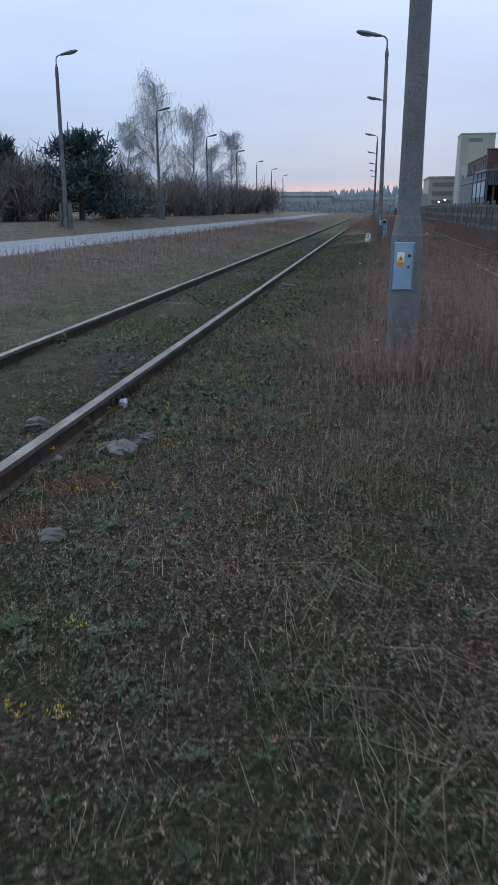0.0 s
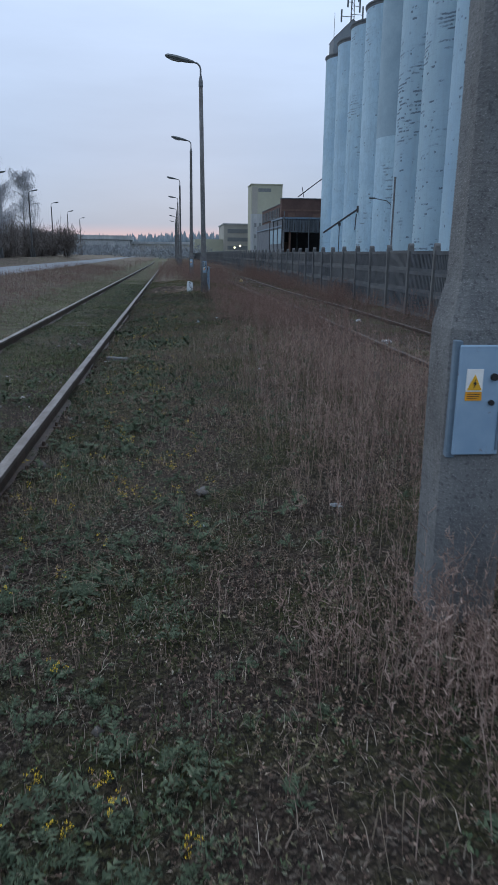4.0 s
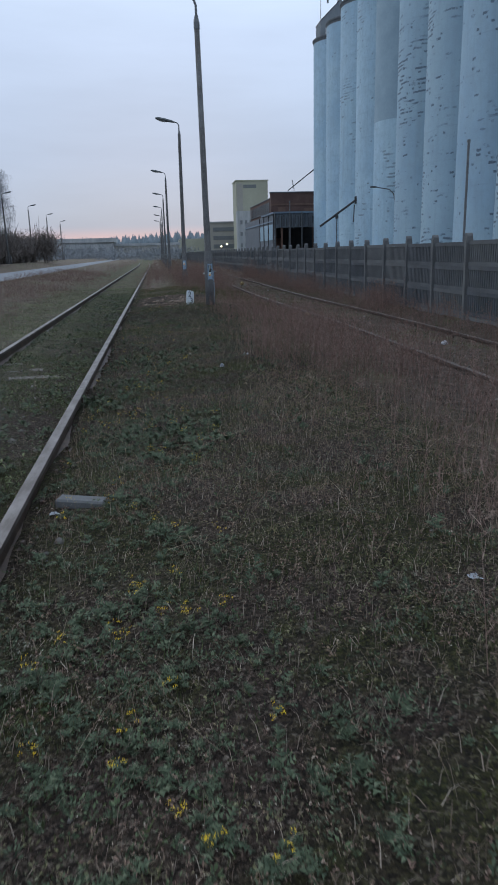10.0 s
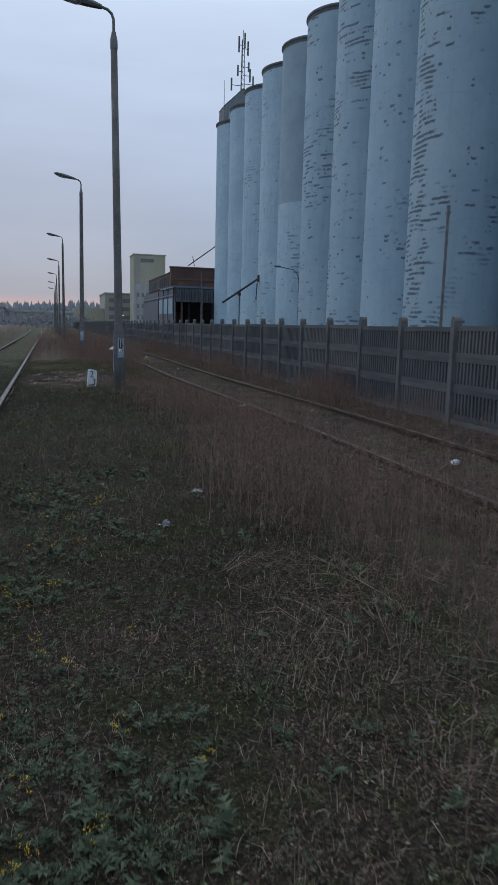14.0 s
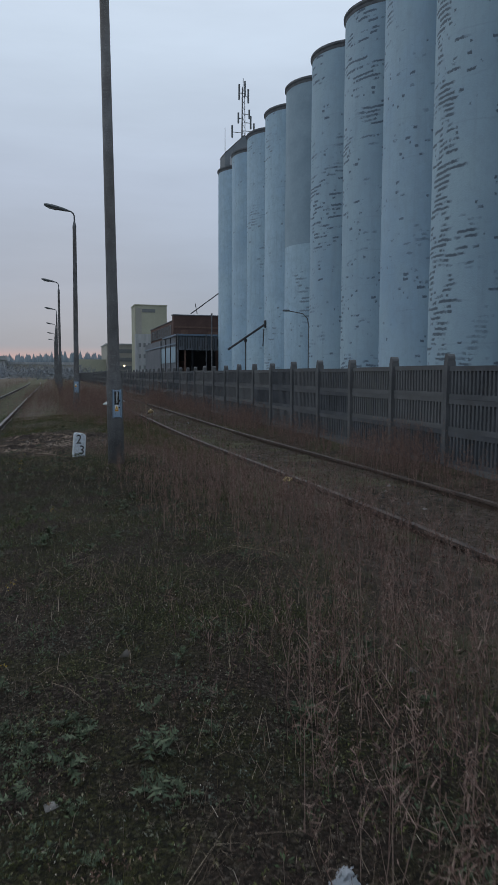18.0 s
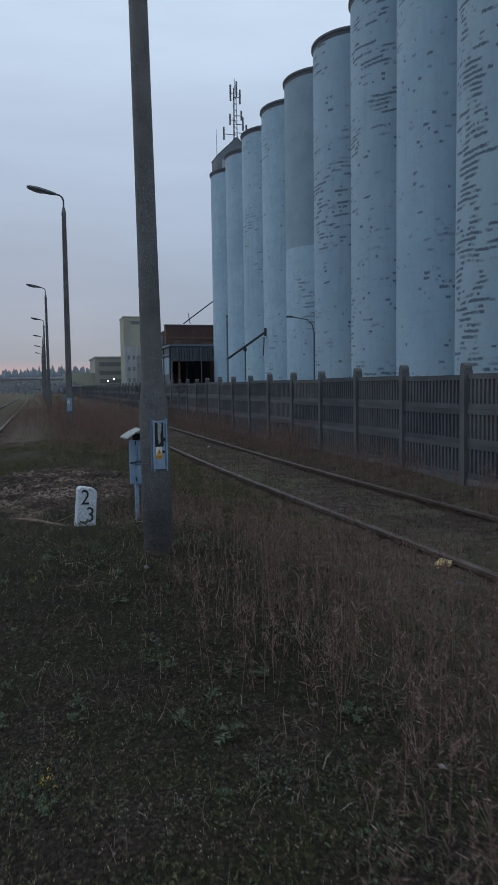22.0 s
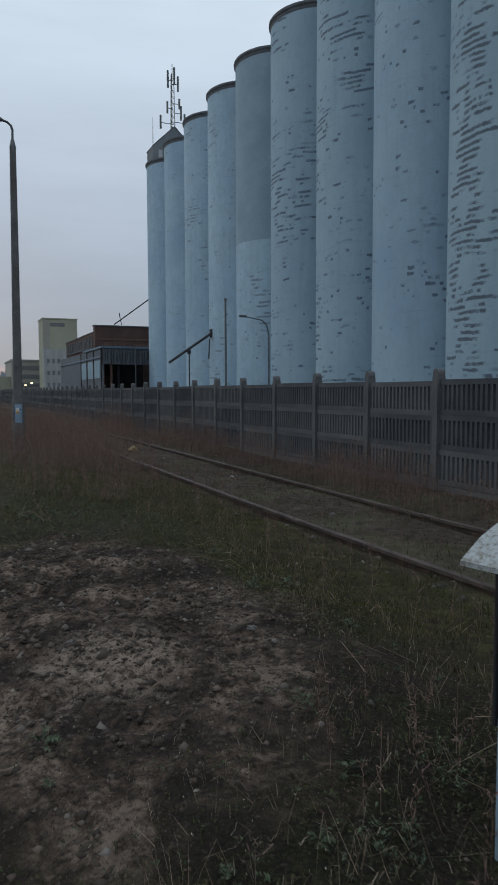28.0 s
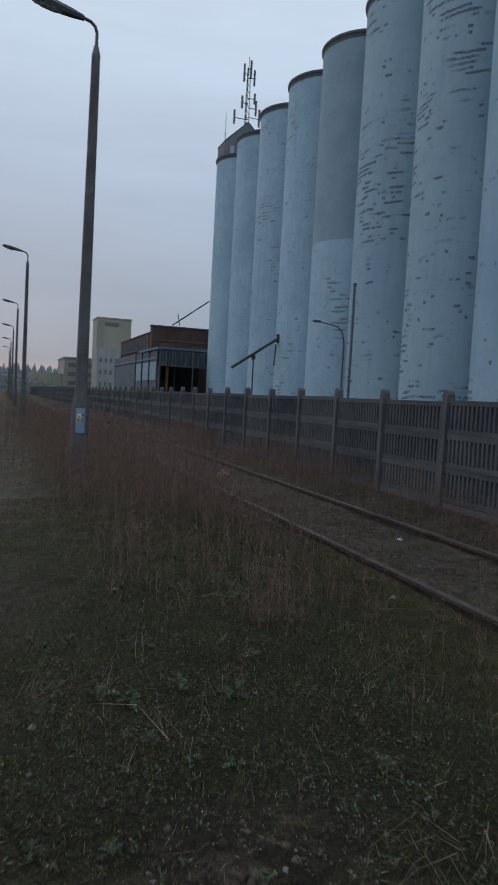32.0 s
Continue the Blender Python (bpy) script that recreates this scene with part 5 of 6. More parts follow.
def on_rail(p):
    near = np.zeros(len(p))
    for x in (-1.5, 0.0):
        near = np.maximum(near, np.abs(p[:, 0] - x) < 0.07)
    sx = np.array([siding_line(v) for v in p[:, 1]])
    for x in (0.0, 1.5):
        near = np.maximum(near, np.abs(p[:, 0] - sx - x) < 0.07)
    return near


def u(a, b, n):
    return rng.uniform(a, b, n)


def mat_keep(p):
    return (1 - 0.93 * dug(p)) * (1 - on_rail(p)) * np.clip(0.72 + 0.4 * sway(p, 2.3), 0.25, 1)


def needles(roots, height, width, lean):
    """Short bits of dead plant, one triangle each."""
    n = len(roots)
    az, tilt, f = u(0, 2 * np.pi, n), np.abs(rng.normal(0, lean, n)), u(0, 2 * np.pi, n)
    d = np.stack([np.cos(az) * np.sin(tilt), np.sin(az) * np.sin(tilt), np.abs(np.cos(tilt))], -1)
    side = np.stack([np.cos(f), np.sin(f), u(-0.3, 0.3, n)], -1) * (width / 2)[:, None]
    vv = np.stack([roots - side, roots + side, roots + d * height[:, None]], 1).reshape(-1, 3)
    return vv, np.arange(3 * n).reshape(-1, 3)


def crumbs(roots, size):
    """Curled bits of leaf and moss lying any way up, two triangles each."""
    n = len(roots)
    az, tilt, roll = u(0, 2 * np.pi, n), u(-0.2, 1.35, n), rng.normal(0, 1.1, n)
    d = np.stack([np.cos(az) * np.cos(tilt), np.sin(az) * np.cos(tilt), np.sin(tilt)], -1)
    s = np.stack([-np.sin(az) * np.cos(roll), np.cos(az) * np.cos(roll), np.sin(roll)], -1) * (size * u(0.09, 0.27, n))[:, None]
    mid = roots + d * (size * 0.5)[:, None]
    tip = roots + d * size[:, None] + np.array([0, 0, -0.3]) * (size * u(0, 1, n))[:, None]
    vv = np.stack([roots, mid - s, mid + s, tip], 1).reshape(-1, 3)
    return vv, (np.array([[0, 1, 2], [1, 3, 2]])[None] + 4 * np.arange(n)[:, None, None]).reshape(-1, 3)


# the short dead mat, thick near the trodden line
pts = np.concatenate([scatter(46000, -0.1, 3.0, 2.6, 22, mat_keep), scatter(42000, -0.1, 3.6, 22, 43, mat_keep), scatter(10000, -1.5, -0.1, 4, 22, mat_keep)])
pts[:, 2] += u(-0.004, 0.024, len(pts)) * (0.7 + sway(pts, 6.0))
v, t = crumbs(pts, u(0.006, 0.021, len(pts)) * np.clip(1.0 + 0.4 * sway(pts, 2.7), 0.6, 1.4))
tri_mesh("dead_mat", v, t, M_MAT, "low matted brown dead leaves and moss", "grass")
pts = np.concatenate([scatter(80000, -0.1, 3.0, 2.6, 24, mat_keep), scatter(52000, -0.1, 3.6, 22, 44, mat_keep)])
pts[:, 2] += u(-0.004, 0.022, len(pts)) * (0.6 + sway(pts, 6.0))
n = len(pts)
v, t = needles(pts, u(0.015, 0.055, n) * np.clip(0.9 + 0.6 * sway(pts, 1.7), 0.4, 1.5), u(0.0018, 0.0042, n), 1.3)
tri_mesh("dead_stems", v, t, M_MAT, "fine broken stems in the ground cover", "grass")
pts = np.concatenate([scatter(26000, -0.1, 3.4, 2.4, 42, mat_keep), scatter(30000, -0.1, 2.6, 4.5, 19, mat_keep), scatter(14000, -3.2, 0, 4, 36, mat_keep)])
n = len(pts)
v, t = blades(pts, u(0.03, 0.10, n) * np.where(pts[:, 1] > 30, 0.6, 1.0), u(0.0018, 0.0036, n), 1.0)
tri_mesh("dead_grass", v, t, M_BLADE, "thin brown dead grass blades", "grass")
pts = []
for x, y, r, n in ((1.74, 5.55, 0.15, 260), (2.0, 5.75, 0.2, 160), (2.35, 5.3, 0.2, 90), (2.75, 11.6, 0.3, 120), (1.9, 24.3, 0.3, 130), (2.5, 23.6, 0.3, 130), (1.25, 30.7, 0.12, 40), (2.0, 30.2, 0.2, 50)):
    q = np.stack([rng.normal(x, r, n), rng.normal(y, r, n)], -1)
    pts.append(np.concatenate([q, ground_z(q[:, 0], q[:, 1])[:, None]], 1))
pts = np.concatenate(pts)
n = len(pts)
v, t = blades(pts, u(0.06, 0.24, n) * np.where(pts[:, 1] > 20, 0.7, 1.0), u(0.0011, 0.0022, n), 0.6, 0.9)
tri_mesh("pale_grass", v, t, M_STRAW, "fine bleached grass in loose tufts", "grass")


def sprigs(roots, height, leaves, leaf):
    """Small dry herbs: folded leaves set round a short leaning stem."""
    k, n = leaves, len(roots)
    az, lean = u(0, 2 * np.pi, n), np.abs(rng.normal(0, 0.45, n))
    ax = np.stack([np.cos(az) * np.sin(lean), np.sin(az) * np.sin(lean), np.cos(lean)], -1) * height[:, None]
    f = u(0.12, 1.0, n * k)
    a = np.repeat(roots, k, 0) + np.repeat(ax, k, 0) * f[:, None]
    la, rise = u(0, 2 * np.pi, n * k), u(-0.1, 1.2, n * k)
    ln = np.repeat(leaf, k) * u(0.6, 1.3, n * k) * (1.2 - 0.5 * f)
    d = np.stack([np.cos(la) * np.cos(rise), np.sin(la) * np.cos(rise), np.sin(rise)], -1)
    roll = rng.normal(0, 0.6, n * k)
    sd = np.stack([-np.sin(la) * np.cos(roll), np.cos(la) * np.cos(roll), np.sin(roll)], -1) * (ln * u(0.12, 0.24, n * k))[:, None]
    mid, tip = a + d * (ln * 0.5)[:, None], a + d * ln[:, None] - np.array([0, 0, 0.25]) * ln[:, None]
    vv = np.stack([a, mid - sd, mid + sd, tip], 1).reshape(-1, 3)
    return vv, (np.array([[0, 1, 2], [1, 3, 2]])[None] + 4 * np.arange(n * k)[:, None, None]).reshape(-1, 3)


def herb_keep(p):
    return (1 - dug(p)) * (1 - on_rail(p)) * np.clip(0.62 + 0.55 * sway(p, 2.9) + 0.35 * sway(p, 7.7), 0.08, 1)


pts = np.concatenate([scatter(58000, -0.1, 2.9, 2.5, 22, herb_keep), scatter(46000, -0.1, 3.2, 22, 41, herb_keep), scatter(7000, -1.45, -0.1, 3.5, 24, herb_keep)])
lift = np.clip(0.95 + 0.55 * sway(pts, 2.9) + 0.25 * sway(pts, 7.7), 0.35, 1.7)
v, t = sprigs(pts, u(0.018, 0.062, len(pts)) * lift, 6, u(0.009, 0.018, len(pts)))
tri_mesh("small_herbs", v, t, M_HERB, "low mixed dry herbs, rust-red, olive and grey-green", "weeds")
spots = np.concatenate([np.stack([rng.normal(x, 0.09, 260), rng.normal(y, 0.10, 260)], -1) for x, y in ((0.34, 5.60), (0.34, 5.06), (0.43, 5.60))])
spots = np.concatenate([spots, ground_z(spots[:, 0], spots[:, 1])[:, None]], 1)
v, t = sprigs(spots, u(0.015, 0.045, len(spots)), 7, u(0.008, 0.016, len(spots)))
tri_mesh("rusty_moss", v, t, M_RUSTMOSS, "rust-red dry moss beside the rail", "moss")
pts = scatter(34000, 0.0, 3.2, 2.6, 40, herb_keep)
pts[:, 2] += u(0.008, 0.05, len(pts))
v, t = needles(pts, u(0.003, 0.007, len(pts)), u(0.003, 0.006, len(pts)), 1.2)
tri_mesh("seed_capsules", v, t, M_CAPSULE, "tiny cream seed capsules scattered on the herbs", "grass")
pts = np.concatenate([scatter(60000, -7.0, -1.6, 5, 60, mat_keep), scatter(20000, -2.2, 4.4, 44, 75, mat_keep)])
n = len(pts)
v, t = needles(pts, u(0.02, 0.09, n), u(0.005, 0.011, n), 1.0)
tri_mesh("rough_grass", v, t, M_BLADE, "rough tufts of brown dead grass across the track", "grass")
pts = scatter(70000, 3.0, 7.0, 8, 46, mat_keep)
n = len(pts)
v, t = needles(pts, u(0.02, 0.08, n), u(0.004, 0.009, n), 1.0)
tri_mesh("siding_grass", v, t, M_MAT, "dark rough grass along the siding", "grass")


# fresh green growth in patches
def green_keep(p):
    late = np.clip((p[:, 1] - 30) / 5, 0, 1)
    return (1 - 0.9 * dug(p)) * (1 - on_rail(p)) * np.clip(sway(p, 1.9) * 1.0 + 0.14 + 0.16 * late + 0.25 * (p[:, 0] < -0.1), 0, 1)


pts = np.concatenate([scatter(120000, -1.9, 3.2, 2.2, 26, green_keep), scatter(190000, -0.2, 4.2, 26, 44, green_keep), scatter(22000, -5, -1.6, 5, 45, green_keep), scatter(26000, -1.42, -0.08, 3.5, 45, green_keep)])
n = len(pts)
v, t = needles(pts, u(0.012, 0.05, n) * np.where(pts[:, 1] > 28, 0.55, 1.0), u(0.004, 0.009, n), 1.1)
tri_mesh("green_grass", v, t, M_GREEN, "short fresh green grass in patches", "grass")


pts = scatter(120000, 0.2, 4.2, 33.5, 44, lambda p: (1 - dug(p)) * (1 - on_rail(p)) * np.clip(0.40 + 0.8 * sway(p, 1.6) + 0.4 * sway(p, 5.0), 0.0, 1))
v, t = needles(pts, u(0.008, 0.03, len(pts)), u(0.004, 0.009, len(pts)), 0.9)
tri_mesh("moss", v, t, M_MOSS, "yellow-green moss cushions among the grass", "moss")


# silver-green leafy weeds in clumps, with a few yellow flowers
def clumps(centres, size, leaves):
    n = len(centres)
    k = leaves
    c = np.repeat(centres, k, 0)
    s = np.repeat(size, k)
    az = u(0, 2 * np.pi, n * k)
    rad = u(0.05, 0.9, n * k) * s
    root = c + np.stack([np.cos(az) * rad * 0.55, np.sin(az) * rad * 0.55, u(0.0, 0.55, n * k) * s], -1)
    rise = u(0.15, 1.1, n * k)
    d = np.stack([np.cos(az) * np.cos(rise), np.sin(az) * np.cos(rise), np.sin(rise)], -1)
    ln = u(0.35, 0.75, n * k) * s
    side = np.stack([-np.sin(az), np.cos(az), u(-0.3, 0.3, n * k)], -1) * (ln * u(0.12, 0.22, n * k))[:, None]
    ln = ln * 0.72
    side = side * 0.85
    mid, tip = root + d * (ln * 0.55)[:, None], root + d * ln[:, None] + np.array([0, 0, -0.12]) * ln[:, None]
    vv = np.stack([root, mid - side, mid + side, tip], 1).reshape(-1, 3)
    tt = np.array([[0, 1, 2], [1, 3, 2]])[None] + 4 * np.arange(n * k)[:, None, None]
    return vv, tt.reshape(-1, 3)


def lobed(centres, size, leaves):
    """Rosettes of feathered leaves: a midrib with three pairs of teeth."""
    k = leaves
    n = len(centres) * k
    c, s = np.repeat(centres, k, 0), np.repeat(size, k)
    az, rise = u(0, 2 * np.pi, n), u(0.1, 1.25, n)
    d = np.stack([np.cos(az) * np.cos(rise), np.sin(az) * np.cos(rise), np.sin(rise)], -1)
    side = np.stack([-np.sin(az), np.cos(az), u(-0.4, 0.4, n)], -1)
    ln = u(0.55, 1.15, n) * s
    root = c + d * (s * 0.12)[:, None] + np.array([0, 0, 1.0]) * (u(0, 0.5, n) * s)[:, None]

    def at(f):
        return root + d * (ln * f)[:, None] - np.array([0, 0, 0.35]) * (ln * f * f)[:, None]

    rows, tris = [at(0.0) - side * (ln * 0.05)[:, None], at(0.0) + side * (ln * 0.05)[:, None], at(1.0)], [[0, 1, 2]]
    for f, w in ((0.28, 0.26), (0.55, 0.34), (0.80, 0.22)):
        for sg in (-1, 1):
            i = len(rows)
            rows += [at(f - 0.12), at(f + 0.10), at(f + 0.16) + side * (sg * ln * w * u(0.7, 1.2, n))[:, None]]
            tris.append([i, i + 1, i + 2] if sg < 0 else [i + 1, i, i + 2])
    vv = np.stack(rows, 1)
    return vv.reshape(-1, 3), (np.array(tris)[None] + len(rows) * np.arange(n)[:, None, None]).reshape(-1, 3)


def weed_keep(p):
    strip = np.exp(-(((p[:, 0] - 0.62) / 0.55) ** 2)) * np.clip((p[:, 1] - 1) / 8, 0.65, 1) * np.clip((25 - p[:, 1]) / 6, 0.05, 1) + 0.12 * (p[:, 0] < -0.1)
    return np.clip(strip * (0.95 + 0.8 * sway(p, 2.7) + 0.45 * sway(p, 7.0)) + 0.045, 0, 1) * (1 - dug(p)) * (1 - on_rail(p))


pts = scatter(17000, -1.45, 3.0, 2.3, 40, weed_keep)
v, t = lobed(pts, u(0.032, 0.078, len(pts)) * np.clip(1 + 0.5 * sway(pts, 2.2), 0.6, 1.5), 11)
tri_mesh("feathered_weeds", v, t, M_WEED, "grey-green weeds with feathered leaves along the rail", "weeds")
pts2 = scatter(15000, -3.1, -0.08, 3.0, 45, lambda p: (1 - on_rail(p)) * np.clip(0.5 + 0.8 * sway(p, 1.9) + 0.3 * sway(p, 6.0), 0.05, 1))
v2, t2 = clumps(pts2, u(0.03, 0.085, len(pts2)), 8)
tri_mesh("track_weeds", v2, t2, M_TRACKLEAF, "fresh green weeds growing between the rails", "weeds")
cush = scatter(260, 0.1, 3.0, 2.6, 33, lambda p: np.clip(0.6 + 0.5 * sway(p, 1.3), 0.1, 1) * (1 - dug(p)))
cush = np.concatenate([c + np.concatenate([rng.normal(0, 0.075, (26, 2)), np.zeros((26, 1))], 1) for c in cush])
cush[:, 2] = ground_z(cush[:, 0], cush[:, 1]) + u(0.0, 0.03, len(cush))
v2, t2 = clumps(cush, u(0.025, 0.05, len(cush)), 8)
tri_mesh("weed_cushions", v2, t2, M_WEED, "soft grey-green cushions of small weeds", "weeds")
heads = pts[(rng.random(len(pts)) < 0.12) & (pts[:, 0] < 1.3) & (pts[:, 0] > 0.1)]
pts = scatter(34000, -1.45, 3.0, 2.3, 41, lambda p: np.clip(weed_keep(p) * 0.8 + 0.12 + 0.12 * np.clip((p[:, 1] - 20) / 5, 0, 1), 0, 1) * (1 - dug(p)))
v, t = clumps(pts, u(0.02, 0.05, len(pts)), 9)
tri_mesh("leafy_weeds", v, t, M_LOWLEAF, "small dark green leaves close to the ground", "weeds")
c = np.repeat(heads, 7, 0) + np.stack([u(-0.03, 0.03, 7 * len(heads)), u(-0.03, 0.03, 7 * len(heads)), u(0.08, 0.13, 7 * len(heads))], -1)
v, t = clumps(c, np.full(len(c), 0.014), 8)
tri_mesh("yellow_flowers", v, t, M_FLOWER, "tiny yellow flowers on the weeds", "flowers")


# tall dead weeds: stem, side twigs and seed heads
def tall(centres, height, twigs, stem_w=0.0042, seed_w=0.0042):
    n = len(centres)
    az, lean = u(0, 2 * np.pi, n), np.abs(rng.normal(0, 0.16, n))
    d = np.stack([np.cos(az) * np.sin(lean), np.sin(az) * np.sin(lean), np.cos(lean)], -1)
    a, m = centres - d * 0.02, centres + d * (height * 0.5)[:, None]
    bend = np.stack([u(-0.05, 0.05, n), u(-0.05, 0.05, n), np.zeros(n)], -1)
    b = centres + d * height[:, None] + bend * height[:, None]
    out = [strips(a, m, stem_w), strips(m, b, stem_w * 0.75)]
    k = twigs
    f = u(0.25, 1.0, n * k)
    base = np.repeat(a, k, 0) + np.repeat(b - a, k, 0) * f[:, None]
    ta, te = u(0, 2 * np.pi, n * k), u(0.5, 1.25, n * k)
    ln = np.repeat(height, k) * u(0.06, 0.20, n * k) * (1.25 - f * 0.75)
    end = base + np.stack([np.cos(ta) * np.cos(te), np.sin(ta) * np.cos(te), np.sin(te)], -1) * ln[:, None]
    out.append(strips(base, end, 0.0026 if seed_w < 0.008 else 0.005))
    # seeds and curled leaves near the tips
    for lo in (0.3, 0.7):
        s0 = base + (end - base) * u(lo, 1.0, n * k)[:, None]
        s1 = s0 + rng.normal(0, 0.012, (n * k, 3)) + np.array([0, 0, 0.008])
        out.append(strips(s0, s1, seed_w))
    return joined(out)


def tall_keep(p):
    x, y = p[:, 0], p[:, 1]
    band = np.clip((x - 1.75 - 0.35 * sway(p, 1.9) - 0.25 * sway(p, 4.3)) / 0.8, 0, 1) * np.clip((4.62 - x) / 0.5, 0, 1) * np.clip((y - 11.2 + 2.6 * np.clip((x - 2.4) / 0.6, 0, 1) - 0.5 * sway(p, 1.1)) / 2, 0.02, 1)
    # thinner where the stems have fallen over
    band *= np.interp(y, [8, 15.2, 16.4, 19.2, 20.0, 21.4, 22.2, 24.5, 29.5, 30.5, 38, 40], [1, 1, 0.25, 0.25, 0.9, 0.95, 0.50, 0.62, 0.6, 0.08, 0.10, 0.7])
    fence_side = np.clip((x - 5.8) / 0.5, 0, 1) * (x < 6.98) * 1.0
    far = (x > 0.3) * (x < 3.5) * np.clip((y - 37.6) / 4, 0, 1)
    patch = np.clip(0.62 + 0.85 * sway(p, 1.3) + 0.4 * sway(p, 4.1), 0.05, 1)
    keep = np.maximum(np.maximum(band, fence_side), far) * patch * np.clip((off_path(p) - 0.40) / 0.6, 0, 1)
    return keep * (1 - dug(p)) * (1 - on_rail(p))


def far_keep(p):
    x, y = p[:, 0], p[:, 1]
    path = np.clip((x + 0.1 + 0.3 * sway(p, 1.7)) / 0.7, 0, 1) * np.clip((y - 41.5 + 1.2 * sway(p, 1.1)) / 3, 0, 1)
    over = np.where(x > 4.0, np.clip((y - 50.5 + 1.5 * sway(p, 0.9)) / 2.5, 0, 1), 1.0)
    return path * over * np.clip(0.7 + 0.6 * sway(p, 1.2), 0.1, 1)


pts = np.concatenate([scatter(14000, 1.5, 4.7, 7.5, 30, tall_keep), scatter(5200, 5.75, 7.0, 9, 62, tall_keep), scatter(7200, 0.3, 4.3, 30, 60, tall_keep), scatter(3000, 0.3, 3.9, 39.5, 50, tall_keep), scatter(5200, -0.3, 6.6, 41, 68, far_keep), np.stack([rng.normal(2.55, 0.10, 45), rng.normal(38.9, 0.12, 45), np.full(45, -0.09)], -1), np.stack([rng.normal(2.2, 0.16, 60), rng.normal(20.6, 0.3, 60), np.full(60, -0.05)], -1)])
hgt = u(0.26, 0.85, len(pts)) * np.clip(0.88 + 0.4 * sway(pts, 1.3), 0.5, 1.25) * np.interp(pts[:, 1], [8, 15, 20, 22, 30, 40, 46], [1.0, 1.05, 1.05, 0.82, 0.74, 0.9, 1.25])
v, t = tall(pts, hgt, 11, 0.0034, 0.0040)
pts = scatter(7500, 5.95, 6.98, 26, 60, lambda p: np.clip((p[:, 0] - 5.9) / 0.5, 0, 1) * np.clip(0.55 + 0.7 * sway(p, 1.1) + 0.4 * sway(p, 3.3), 0.04, 1))
w, f = tall(pts, u(0.18, 0.72, len(pts)) * np.clip(0.8 + 0.5 * sway(pts, 1.1), 0.4, 1.2), 6, 0.005, 0.007)
v, t = joined([(v, t), (w, f)])
tri_mesh("tall_dead_weeds", v, t, M_STALK, "tall brown dead weeds with seed heads", "weeds")


def early_keep(p):
    x, y = p[:, 0], p[:, 1]
    return np.clip((x - 1.55) / 0.5, 0, 1) * np.clip((y - 6.3) / 1.2, 0, 1) * np.clip(0.45 + 0.7 * sway(p, 2.3) + 0.4 * sway(p, 5.1), 0.05, 1) * np.clip((4.4 - x) / 0.4, 0, 1)


pts = np.concatenate([scatter(2600, 1.5, 4.4, 6.2, 12.5, early_keep), np.stack([rng.normal(2.05, 0.28, 260), rng.normal(8.15, 0.22, 260), np.full(260, -0.05)], -1), scatter(650, 1.9, 3.2, 29.6, 32.6, lambda p: np.clip(0.3 + 0.8 * sway(p, 3.3), 0, 1))])
v, t = tall(pts, u(0.16, 0.52, len(pts)) * np.where(pts[:, 1] > 20, 0.55, 1.0), 9, 0.0032, 0.0036)
tri_mesh("thin_red_weeds", v, t, M_STALK, "thin red-brown dead stems round the pole foot", "weeds")


pts = scatter(4400, 3.9, 6.9, 10, 62, lambda p: np.clip(0.45 + 0.8 * sway(p, 1.7), 0.05, 1) * (1 - 0.85 * on_rail(p)))
v, t = tall(pts, u(0.07, 0.26, len(pts)) * np.where(pts[:, 1] < 31, 1.35, 0.8), 6, 0.005, 0.007)
tri_mesh("siding_weeds", v, t, M_PURPLE, "low brown dead weeds growing through the siding", "weeds")


def fill_keep(p):
    return tall_keep(p) * 0.8 + np.where(p[:, 1] > 30, 0.006, 0.025) * (off_path(p) > 0.5) * (1 - dug(p)) * (1 - on_rail(p))


pts = scatter(8000, 0.2, 6.9, 3, 46, fill_keep)
v, t = tall(pts, u(0.14, 0.42, len(pts)), 10, 0.003)
tri_mesh("low_dead_weeds", v, t, M_PURPLE, "thin grey-purple dead stalks between the weeds", "weeds")
# the brown field across the track, up to the road
pts = scatter(13000, -6.8, -2.3, 4, 70, lambda p: np.clip(0.6 + 0.6 * sway(p, 0.8) + 0.3 * sway(p, 2.7), 0.1, 1) * np.clip((-2.2 - p[:, 0]) / 1.2, 0, 1))
v, t = tall(pts, u(0.12, 0.42, len(pts)), 3, 0.007, 0.010)
tri_mesh("field_weeds", v, t, M_STALK, "brown dead weeds between the track and the road", "weeds")
pts = scatter(4500, -4, 7, 46, 150, lambda p: np.clip(0.5 + 0.7 * sway(p, 0.5), 0, 1) * (1 - on_rail(p)) * ((p[:, 0] > 0.4) | (p[:, 0] < -2.2)))
v, t = tall(pts, u(0.3, 0.9, len(pts)), 5, 0.012, 0.016)
tri_mesh("distant_weeds", v, t, M_STALK, "brown weeds far along the track", "weeds")


